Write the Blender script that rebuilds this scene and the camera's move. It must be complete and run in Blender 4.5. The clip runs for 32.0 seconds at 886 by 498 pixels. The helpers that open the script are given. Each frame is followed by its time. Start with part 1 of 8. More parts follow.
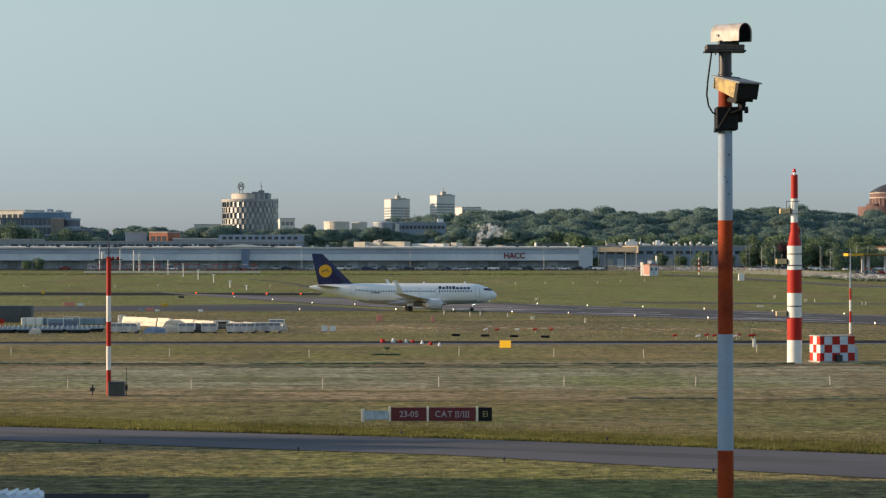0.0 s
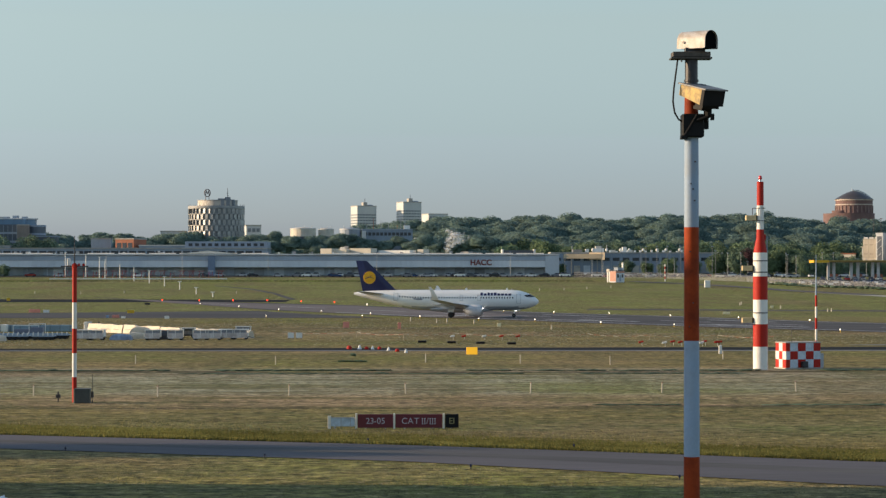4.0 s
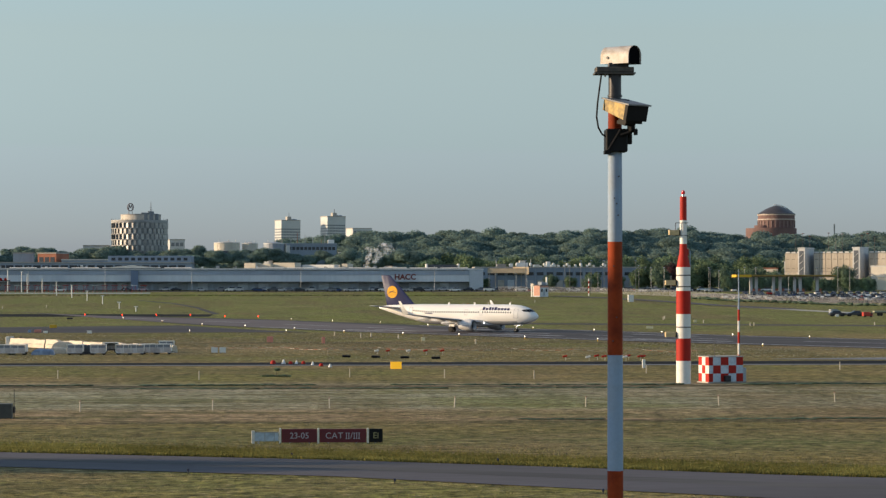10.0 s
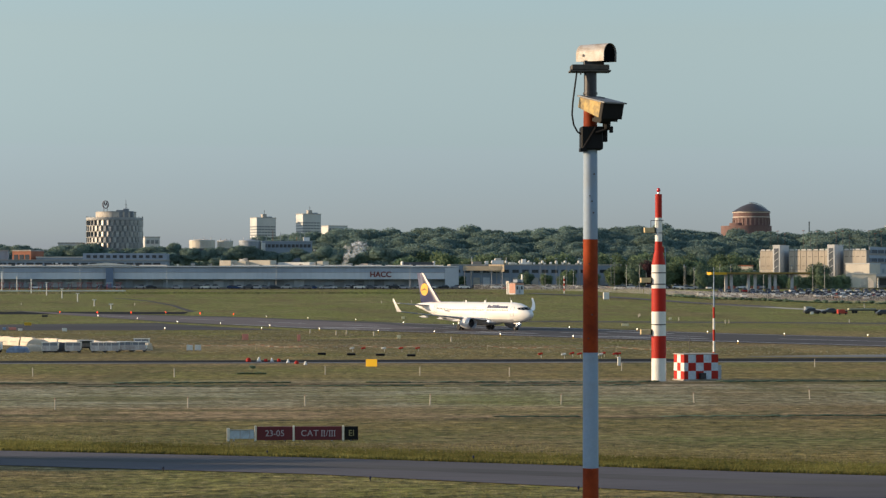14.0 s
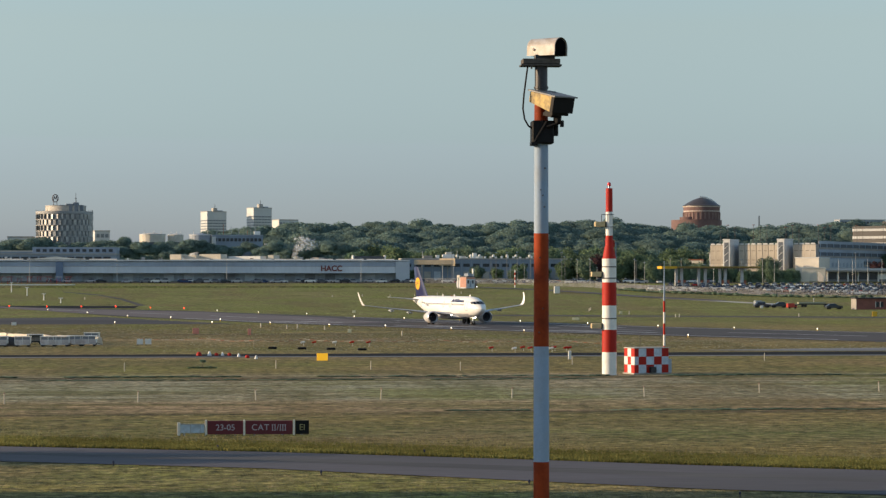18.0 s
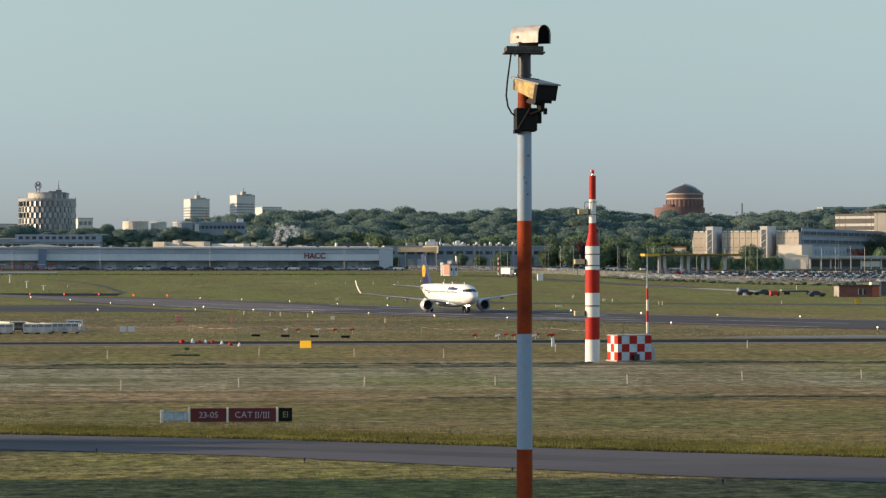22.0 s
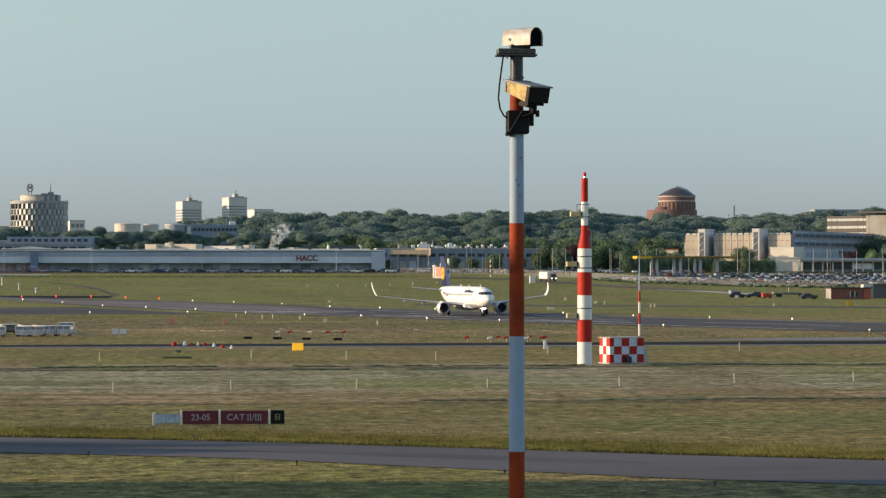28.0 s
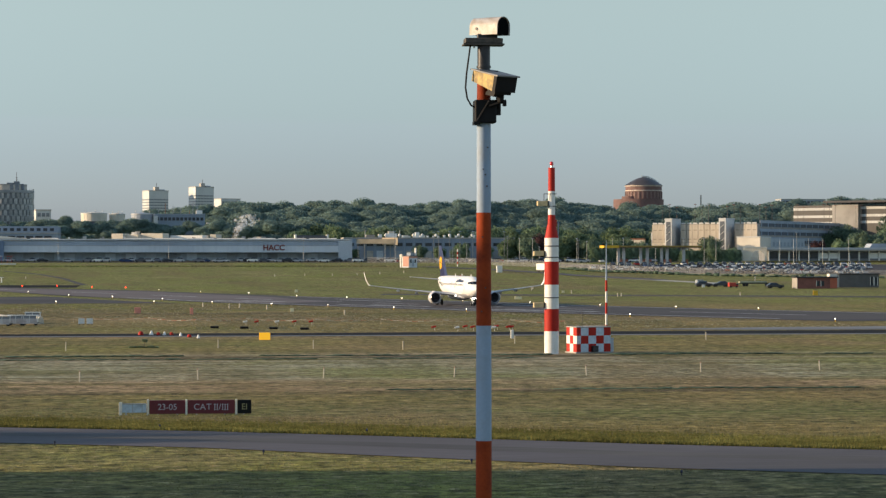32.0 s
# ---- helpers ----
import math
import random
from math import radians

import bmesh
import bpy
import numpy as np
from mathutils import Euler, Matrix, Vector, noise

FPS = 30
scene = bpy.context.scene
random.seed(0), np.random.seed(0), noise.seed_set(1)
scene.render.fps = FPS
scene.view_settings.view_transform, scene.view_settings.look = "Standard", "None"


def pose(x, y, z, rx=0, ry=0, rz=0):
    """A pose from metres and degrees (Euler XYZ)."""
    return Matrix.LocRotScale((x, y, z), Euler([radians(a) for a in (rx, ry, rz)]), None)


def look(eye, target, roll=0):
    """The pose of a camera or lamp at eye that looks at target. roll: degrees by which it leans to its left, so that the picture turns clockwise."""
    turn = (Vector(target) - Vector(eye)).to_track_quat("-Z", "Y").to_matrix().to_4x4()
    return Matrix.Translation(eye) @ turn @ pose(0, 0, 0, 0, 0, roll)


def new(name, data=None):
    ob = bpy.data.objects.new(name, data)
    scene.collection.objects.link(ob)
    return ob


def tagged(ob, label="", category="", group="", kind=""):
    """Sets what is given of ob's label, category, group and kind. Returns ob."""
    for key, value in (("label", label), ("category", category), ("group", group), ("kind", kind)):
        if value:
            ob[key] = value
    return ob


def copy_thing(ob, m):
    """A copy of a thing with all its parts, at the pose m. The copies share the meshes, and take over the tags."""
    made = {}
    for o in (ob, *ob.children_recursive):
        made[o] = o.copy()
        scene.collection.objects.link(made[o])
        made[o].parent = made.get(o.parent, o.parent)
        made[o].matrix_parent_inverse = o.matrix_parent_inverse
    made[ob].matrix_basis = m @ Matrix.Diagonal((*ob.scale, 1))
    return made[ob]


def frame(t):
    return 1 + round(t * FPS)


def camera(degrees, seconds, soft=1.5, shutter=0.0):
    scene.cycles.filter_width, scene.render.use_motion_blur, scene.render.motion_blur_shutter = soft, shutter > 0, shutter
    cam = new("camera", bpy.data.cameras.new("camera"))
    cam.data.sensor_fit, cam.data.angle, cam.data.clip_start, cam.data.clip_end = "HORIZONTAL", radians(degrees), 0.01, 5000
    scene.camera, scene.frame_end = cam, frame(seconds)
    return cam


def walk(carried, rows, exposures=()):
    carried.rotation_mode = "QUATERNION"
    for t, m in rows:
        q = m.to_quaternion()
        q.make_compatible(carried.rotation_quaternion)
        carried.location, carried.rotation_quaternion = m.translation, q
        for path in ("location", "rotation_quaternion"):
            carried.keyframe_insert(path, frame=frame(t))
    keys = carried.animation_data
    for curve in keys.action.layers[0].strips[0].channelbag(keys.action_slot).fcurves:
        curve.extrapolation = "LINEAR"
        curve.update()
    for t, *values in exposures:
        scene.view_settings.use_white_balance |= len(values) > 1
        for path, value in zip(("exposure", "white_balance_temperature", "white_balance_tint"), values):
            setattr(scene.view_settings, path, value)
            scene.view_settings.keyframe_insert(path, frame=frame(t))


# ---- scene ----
cam = camera(21.66, 32.0, soft=1.35)
# seconds, pan to the right and tilt upwards in degrees; the tripod stands still
PAN = [
    (0, 0.000, 0.405), (0.5, 0.057, 0.381), (1, 0.142, 0.358), (1.5, 0.223, 0.359), (2, 0.315, 0.380),
    (2.5, 0.416, 0.424), (3, 0.560, 0.484), (3.5, 0.691, 0.532), (5.5, 1.408, 0.708), (6, 1.670, 0.777),
    (6.5, 1.889, 0.863), (7, 2.073, 0.960), (7.5, 2.213, 1.032), (8, 2.335, 1.055), (8.5, 2.429, 1.046),
    (9, 2.500, 1.005), (9.5, 2.579, 0.965), (10, 2.703, 0.929), (10.5, 2.828, 0.918), (11, 2.944, 0.901),
    (11.5, 3.010, 0.881), (12, 3.053, 0.859), (12.5, 3.069, 0.840), (13, 3.106, 0.836), (13.5, 3.186, 0.843),
    (14, 3.309, 0.868), (14.5, 3.452, 0.879), (16.5, 4.092, 0.813), (17, 4.249, 0.809), (17.5, 4.397, 0.776),
    (18, 4.523, 0.719), (18.5, 4.612, 0.644), (19, 4.682, 0.576), (19.5, 4.716, 0.533), (20, 4.733, 0.503),
    (20.5, 4.771, 0.471), (21, 4.841, 0.445), (21.5, 4.900, 0.424), (22, 4.936, 0.408), (22.5, 4.958, 0.404),
    (23, 4.990, 0.403), (23.5, 5.014, 0.408), (24, 5.031, 0.426), (24.5, 5.038, 0.431), (25, 5.015, 0.430),
    (25.5, 4.978, 0.425), (27.5, 5.009, 0.445), (28, 5.129, 0.467), (28.5, 5.277, 0.478), (29, 5.440, 0.470),
    (29.5, 5.577, 0.444), (30, 5.702, 0.401), (30.5, 5.799, 0.367), (31, 5.890, 0.323), (31.5, 5.926, 0.263),
    (32, 5.944, 0.205),
]
EYE = (0.0, 0.0, 9.0)
walk(cam, [(t, pose(*EYE, 90 + tilt, 0, -pan)) for t, pan, tilt in PAN], [(t, e, 6550, 11) for t, e in ((0, 0.58), (3, 0.58), (6, 0.60), (9, 0.51), (11, 0.47), (17, 0.47), (19, 0.51), (22, 0.59), (25, 0.61), (32, 0.61))])

# ---- light: a low sun from the side, slightly beyond the field, and a clear sky ----
SUN_AZ, SUN_EL = -86.0, 13.0          # degrees clockwise from +y, and above the horizon
sun_way = Vector((math.sin(radians(SUN_AZ)) * math.cos(radians(SUN_EL)), math.cos(radians(SUN_AZ)) * math.cos(radians(SUN_EL)), math.sin(radians(SUN_EL))))
sun = new("sun", bpy.data.lights.new("sun", "SUN"))
sun.data.energy, sun.data.angle, sun.data.color = 4.2, radians(0.6), (1.0, 0.74, 0.46)
sun.matrix_basis = look(sun_way * 300, (0, 0, 0))
world = bpy.data.worlds.new("sky")
scene.world = world
world.use_nodes = True
wn = world.node_tree
sky = wn.nodes.new("ShaderNodeTexSky")
sky.sky_type, sky.sun_disc = "NISHITA", False
sky.sun_elevation, sky.sun_rotation = radians(SUN_EL), radians(SUN_AZ % 360)
sky.altitude, sky.air_density, sky.dust_density, sky.ozone_density = 0, 1.0, 0.5, 3.0
# haze: a greyer sky, dimmer and bluer down at the horizon, clear blue overhead
dull, coord, split, tone, dim = (wn.nodes.new("ShaderNode" + k) for k in ("HueSaturation", "TexCoord", "SeparateXYZ", "ValToRGB", "Mix"))
dull.inputs["Saturation"].default_value, dull.inputs["Hue"].default_value = 0.60, 0.48
tint = wn.nodes.new("ShaderNodeMix")
for n in (tint, dim):
    n.data_type, n.blend_type = "RGBA", "MULTIPLY"
    n.inputs[0].default_value = 1.0
tint.inputs[7].default_value = (1.0, 1.02, 0.87, 1)
wn.links.new(sky.outputs[0], tint.inputs[6])
wn.links.new(tint.outputs[2], dull.inputs["Color"])
wn.links.new(coord.outputs["Generated"], split.inputs[0])
wn.links.new(split.outputs["Z"], tone.inputs[0])
SKY_TONES = ((0.0, (0.270, 0.318, 0.462)), (0.042, (0.322, 0.360, 0.472)), (0.108, (0.475, 0.478, 0.502)), (0.25, (0.53, 0.545, 0.60)), (0.6, (0.49, 0.56, 0.72)))
while len(tone.color_ramp.elements) < len(SKY_TONES):
    tone.color_ramp.elements.new(0.5)
for e, (z, c) in zip(tone.color_ramp.elements, SKY_TONES):
    e.position, e.color = z, (*c, 1)
wn.links.new(tone.outputs[0], dim.inputs[7])
wn.links.new(dull.outputs[0], dim.inputs[6])
wn.links.new(dim.outputs[2], wn.nodes["Background"].inputs[0])
wn.nodes["Background"].inputs[1].default_value = 0.24

# ---- small builders ----
MATS = {}


def surface(name, base, rough=0.7, metal=0.0, fine=(6.0, 0.15), coarse=(0.35, 0.15), bump=0.0, other=None, spread=0.0, stretch=(1, 1, 1), shine=0.5):
    """A procedural surface: base colour with fine grain and coarse stains, both in metres; other: the colour of the stains."""
    if name in MATS:
        return MATS[name]
    m = bpy.data.materials.new(name)
    m.use_nodes = True
    nt = m.node_tree
    bsdf = nt.nodes["Principled BSDF"]
    co = nt.nodes.new("ShaderNodeTexCoord")
    mp = nt.nodes.new("ShaderNodeMapping")
    mp.inputs["Scale"].default_value = stretch
    nt.links.new(co.outputs["Object"], mp.inputs[0])
    n1, n2 = nt.nodes.new("ShaderNodeTexNoise"), nt.nodes.new("ShaderNodeTexNoise")
    for n, (sc, _), det in ((n1, fine, 3.0), (n2, coarse, 4.0)):
        n.inputs["Scale"].default_value, n.inputs["Detail"].default_value = sc, det
        nt.links.new(mp.outputs[0], n.inputs["Vector"])
    dark = other or tuple(c * 0.55 for c in base)
    mix = nt.nodes.new("ShaderNodeMix")
    mix.data_type = "RGBA"
    mix.inputs[6].default_value, mix.inputs[7].default_value = (*base, 1), (*dark, 1)
    ramp = nt.nodes.new("ShaderNodeMapRange")
    ramp.inputs[1].default_value, ramp.inputs[2].default_value = 0.42, 0.72
    ramp.inputs[3].default_value, ramp.inputs[4].default_value = 0.0, min(1.0, coarse[1] * 3)
    nt.links.new(n2.outputs[0], ramp.inputs[0])
    nt.links.new(ramp.outputs[0], mix.inputs[0])
    hsv = nt.nodes.new("ShaderNodeHueSaturation")
    val = nt.nodes.new("ShaderNodeMapRange")
    val.inputs[1].default_value, val.inputs[2].default_value = 0.25, 0.75
    val.inputs[3].default_value, val.inputs[4].default_value = 1 - fine[1], 1 + fine[1]
    nt.links.new(n1.outputs[0], val.inputs[0])
    nt.links.new(mix.outputs[2], hsv.inputs["Color"])
    if spread:
        oi, mul, add = nt.nodes.new("ShaderNodeObjectInfo"), nt.nodes.new("ShaderNodeMapRange"), nt.nodes.new("ShaderNodeMath")
        mul.inputs[3].default_value, mul.inputs[4].default_value = 1 - spread, 1 + spread
        add.operation = "MULTIPLY"
        nt.links.new(oi.outputs["Random"], mul.inputs[0])
        nt.links.new(val.outputs[0], add.inputs[0]), nt.links.new(mul.outputs[0], add.inputs[1])
        nt.links.new(add.outputs[0], hsv.inputs["Value"])
    else:
        nt.links.new(val.outputs[0], hsv.inputs["Value"])
    nt.links.new(hsv.outputs[0], bsdf.inputs["Base Color"])
    bsdf.inputs["Roughness"].default_value, bsdf.inputs["Metallic"].default_value = rough, metal
    bsdf.inputs["Specular IOR Level"].default_value = shine
    if bump:
        bp = nt.nodes.new("ShaderNodeBump")
        bp.inputs["Strength"].default_value, bp.inputs["Distance"].default_value = bump, 0.03
        nt.links.new(n1.outputs[0], bp.inputs["Height"])
        nt.links.new(bp.outputs[0], bsdf.inputs["Normal"])
    MATS[name] = m
    return m


def glow(name, colour, strength):
    m = bpy.data.materials.new(name)
    m.use_nodes = True
    b = m.node_tree.nodes["Principled BSDF"]
    b.inputs["Base Color"].default_value = (*colour, 1)
    b.inputs["Emission Color"].default_value, b.inputs["Emission Strength"].default_value = (*colour, 1), strength
    return m


def foliage(name, base, other, grain=0.6, through_leaf=0.5):
    """Leaves that let part of the light through, each clump a little different."""
    m = bpy.data.materials.new(name)
    m.use_nodes = True
    nt = m.node_tree
    out = nt.nodes["Material Output"]
    nt.nodes.remove(nt.nodes["Principled BSDF"])
    geo, ramp = nt.nodes.new("ShaderNodeNewGeometry"), nt.nodes.new("ShaderNodeMix")
    ramp.data_type = "RGBA"
    ramp.inputs[6].default_value, ramp.inputs[7].default_value = (*base, 1), (*other, 1)
    nt.links.new(geo.outputs["Random Per Island"], ramp.inputs[0])
    n, hsv, mr = nt.nodes.new("ShaderNodeTexNoise"), nt.nodes.new("ShaderNodeHueSaturation"), nt.nodes.new("ShaderNodeMapRange")
    n.inputs["Scale"].default_value = 0.09
    nt.links.new(geo.outputs["Position"], n.inputs["Vector"])
    mr.inputs[1].default_value, mr.inputs[2].default_value, mr.inputs[3].default_value, mr.inputs[4].default_value = 0.3, 0.7, 1 - grain * 0.5, 1 + grain * 0.5
    nt.links.new(n.outputs[0], mr.inputs[0])
    n2, mr2, mul = nt.nodes.new("ShaderNodeTexNoise"), nt.nodes.new("ShaderNodeMapRange"), nt.nodes.new("ShaderNodeMath")
    n2.inputs["Scale"].default_value, n2.inputs["Detail"].default_value = 0.9, 4.0
    nt.links.new(geo.outputs["Position"], n2.inputs["Vector"]), nt.links.new(n2.outputs[0], mr2.inputs[0])
    for i, v in enumerate((0.3, 0.7, 0.7, 1.3)):
        mr2.inputs[i + 1].default_value = v
    mul.operation = "MULTIPLY"
    nt.links.new(mr.outputs[0], mul.inputs[0]), nt.links.new(mr2.outputs[0], mul.inputs[1])
    nt.links.new(ramp.outputs[2], hsv.inputs["Color"]), nt.links.new(mul.outputs[0], hsv.inputs["Value"])
    d, t, mix = nt.nodes.new("ShaderNodeBsdfDiffuse"), nt.nodes.new("ShaderNodeBsdfTranslucent"), nt.nodes.new("ShaderNodeMixShader")
    mix.inputs[0].default_value = through_leaf
    nt.links.new(hsv.outputs[0], d.inputs[0]), nt.links.new(hsv.outputs[0], t.inputs[0])
    nt.links.new(d.outputs[0], mix.inputs[1]), nt.links.new(t.outputs[0], mix.inputs[2])
    nt.links.new(mix.outputs[0], out.inputs[0])
    return m


def mesh_of(name, bm, material, smooth=False):
    me = bpy.data.meshes.new(name)
    bmesh.ops.recalc_face_normals(bm, faces=bm.faces)
    bm.to_mesh(me)
    bm.free()
    for mm in (material if isinstance(material, (list, tuple)) else [material]):
        me.materials.append(mm)
    if smooth:
        me.polygons.foreach_set("use_smooth", [True] * len(me.polygons))
        me.set_sharp_from_angle(angle=radians(38))
    return me


def part(name, bm, material, parent, label="", smooth=False, at=None, kind=""):
    me = bm if isinstance(bm, bpy.types.Mesh) else mesh_of(name, bm, material, smooth)
    ob = new(name, me)
    ob.parent = parent
    if at is not None:
        ob.matrix_basis = at
    return tagged(ob, label, kind=kind)


def thing(name, m, label, category, group="", kind=""):
    ob = new(name)
    ob.empty_display_size = 0.3
    ob.matrix_basis = m
    return tagged(ob, label, category, group, kind)


def box(bm, x0, x1, y0, y1, z0, z1, m=None, bevel=0.0):
    vs = [bm.verts.new((x, y, z)) for x in (x0, x1) for y in (y0, y1) for z in (z0, z1)]
    fs = [bm.faces.new([vs[i] for i in f]) for f in ((0, 1, 3, 2), (4, 6, 7, 5), (0, 4, 5, 1), (2, 3, 7, 6), (0, 2, 6, 4), (1, 5, 7, 3))]
    if bevel:
        es = {e for f in fs for e in f.edges}
        got = bmesh.ops.bevel(bm, geom=list(es), offset=bevel, segments=1, affect="EDGES")
        vs = list({v for f in got["faces"] for v in f.verts} | {v for v in vs if v.is_valid})
    if m is not None:
        bmesh.ops.transform(bm, matrix=m, verts=vs)
    return bm


def rod(bm, p0, p1, r0, r1=None, n=12, caps=True):
    p0, p1 = Vector(p0), Vector(p1)
    r1 = r0 if r1 is None else r1
    q = (p1 - p0).to_track_quat("Z", "Y")
    rings = []
    for p, r in ((p0, r0), (p1, r1)):
        rings.append([bm.verts.new(p + q @ Vector((r * math.cos(2 * math.pi * k / n), r * math.sin(2 * math.pi * k / n), 0))) for k in range(n)])
    for k in range(n):
        bm.faces.new((rings[0][k], rings[0][(k + 1) % n], rings[1][(k + 1) % n], rings[1][k]))
    if caps:
        bm.faces.new(rings[0]), bm.faces.new(rings[1])
    return bm


def spun(bm, profile, n=24, centre=(0, 0)):
    """A body turned about z: profile holds pairs of radius and height."""
    rings = [[bm.verts.new((centre[0] + r * math.cos(2 * math.pi * k / n), centre[1] + r * math.sin(2 * math.pi * k / n), z)) for k in range(n)] for r, z in profile]
    for a, b in zip(rings, rings[1:]):
        for k in range(n):
            bm.faces.new((a[k], a[(k + 1) % n], b[(k + 1) % n], b[k]))
    bm.faces.new(rings[0]), bm.faces.new(rings[-1])
    return bm


def loft(bm, rings, caps=True):
    vs = [[bm.verts.new(p) for p in ring] for ring in rings]
    n = len(vs[0])
    for a, b in zip(vs, vs[1:]):
        for k in range(n):
            bm.faces.new((a[k], a[(k + 1) % n], b[(k + 1) % n], b[k]))
    if caps:
        bm.faces.new(vs[0]), bm.faces.new(vs[-1])
    return bm


def lettering(name, text, size, material, parent, at, label=""):
    cu = bpy.data.curves.new(name, "FONT")
    cu.offset = 0.03 * size if text.isalpha() and len(text) == 4 else 0.0
    cu.body, cu.size, cu.extrude, cu.align_x, cu.align_y = text, size, 0.01, "CENTER", "CENTER"
    tmp = bpy.data.objects.new(name + "_tmp", cu)
    scene.collection.objects.link(tmp)
    me = bpy.data.meshes.new_from_object(tmp.evaluated_get(bpy.context.evaluated_depsgraph_get()))
    bpy.data.objects.remove(tmp)
    me.materials.clear()
    me.materials.append(material)
    return part(name, me, material, parent, label, at=at)


def characters(text, size, material, parent, at, gap=0.08):
    """Raised characters in a row, each a part of its own; at: the middle of the row, on the face."""
    made, x = [], 0.0
    for ch in text:
        if ch == " ":
            x += size * 0.22
            continue
        if ch == "|":                       # a roman one with its two serifs
            b = bmesh.new()
            w, h = size * 0.13, size * 0.36
            box(b, -0.045 * size, 0.045 * size, -h + 0.08 * size, h - 0.08 * size, 0, 0.012)
            box(b, -w * 0.78, w * 0.78, h - 0.08 * size, h, 0, 0.012), box(b, -w * 0.78, w * 0.78, -h, -h + 0.08 * size, 0, 0.012)
            me = mesh_of("letter", b, material)
        else:
            cu = bpy.data.curves.new("letter", "FONT")
            cu.body, cu.size, cu.extrude, cu.align_x, cu.align_y = ch, size, 0.012, "LEFT", "CENTER"
            tmp = bpy.data.objects.new("letter_tmp", cu)
            scene.collection.objects.link(tmp)
            me = bpy.data.meshes.new_from_object(tmp.evaluated_get(bpy.context.evaluated_depsgraph_get()))
            bpy.data.objects.remove(tmp)
            me.materials.clear()
            me.materials.append(material)
        x0, x1 = min(v.co.x for v in me.vertices), max(v.co.x for v in me.vertices)
        made.append((me, x - x0))
        x += x1 - x0 + gap * size
    for me, dx in made:
        part("letter", me, material, parent, at=at @ Matrix.Translation((dx - (x - gap * size) / 2, 0, 0)))


FACING = Matrix.Rotation(radians(90), 4, "X")      # stands a flat thing up to face the viewer


# ---- materials ----
red_paint = surface("red_paint", (0.42, 0.020, 0.010), 0.6, fine=(14, 0.12), coarse=(2.2, 0.12), other=(0.27, 0.016, 0.012), shine=0.25)
orange_paint = surface("faded_red_paint", (0.30, 0.044, 0.008), 0.7, fine=(20, 0.12), coarse=(3.5, 0.3), other=(0.17, 0.024, 0.006), shine=0.2)
white_paint = surface("white_paint", (0.78, 0.77, 0.72), 0.5, fine=(14, 0.05), coarse=(1.5, 0.12), other=(0.55, 0.53, 0.47))
grey_paint = surface("pale_grey_paint", (0.285, 0.375, 0.49), 0.6, fine=(20, 0.05), coarse=(3, 0.2), other=(0.29, 0.33, 0.37), shine=0.3)
black_paint = surface("black_paint", (0.009, 0.009, 0.010), 0.6, fine=(20, 0.2), coarse=(2, 0.1), shine=0.2)
dark_metal = surface("dark_metal", (0.055, 0.055, 0.06), 0.45, 0.6, fine=(20, 0.2), coarse=(3, 0.2))
steel = surface("galvanised_steel", (0.42, 0.43, 0.44), 0.42, 0.8, fine=(25, 0.15), coarse=(2, 0.15))
concrete = surface("concrete", (0.42, 0.40, 0.36), 0.85, fine=(8, 0.12), coarse=(0.5, 0.2))
yellow_paint = surface("yellow_paint", (0.75, 0.43, 0.02), 0.5, fine=(12, 0.08), coarse=(1.5, 0.1))
tyre_black = surface("tyre_rubber", (0.02, 0.02, 0.02), 0.8)
asphalt = surface("asphalt", (0.088, 0.078, 0.076), 0.75, fine=(2.0, 0.18), coarse=(0.06, 0.25), other=(0.036, 0.036, 0.038), stretch=(0.25, 1, 1), shine=0.12)
old_asphalt = surface("worn_asphalt", (0.118, 0.110, 0.118), 0.8, fine=(2.0, 0.12), coarse=(0.08, 0.2), other=(0.07, 0.067, 0.066), stretch=(0.2, 1, 1), shine=0.15)
dark_asphalt = surface("dark_asphalt", (0.022, 0.021, 0.022), 0.8, fine=(2.0, 0.2), coarse=(0.06, 0.2), stretch=(0.2, 1, 1), shine=0.05)
line_paint = surface("line_paint", (0.48, 0.48, 0.47), 0.6, fine=(4, 0.2), coarse=(0.4, 0.3), other=(0.2, 0.2, 0.2))
lamp_white = glow("lamp_white", (1.0, 0.90, 0.72), 3.0)
lamp_red = glow("lamp_red", (1.0, 0.025, 0.006), 3.5)


def rise(y):
    """Height of the land: flat to the runway, then a long gentle slope up to the airport road."""
    return 7.6 * min(1.0, max(0.0, (y - 480) / 450)) ** 1.35


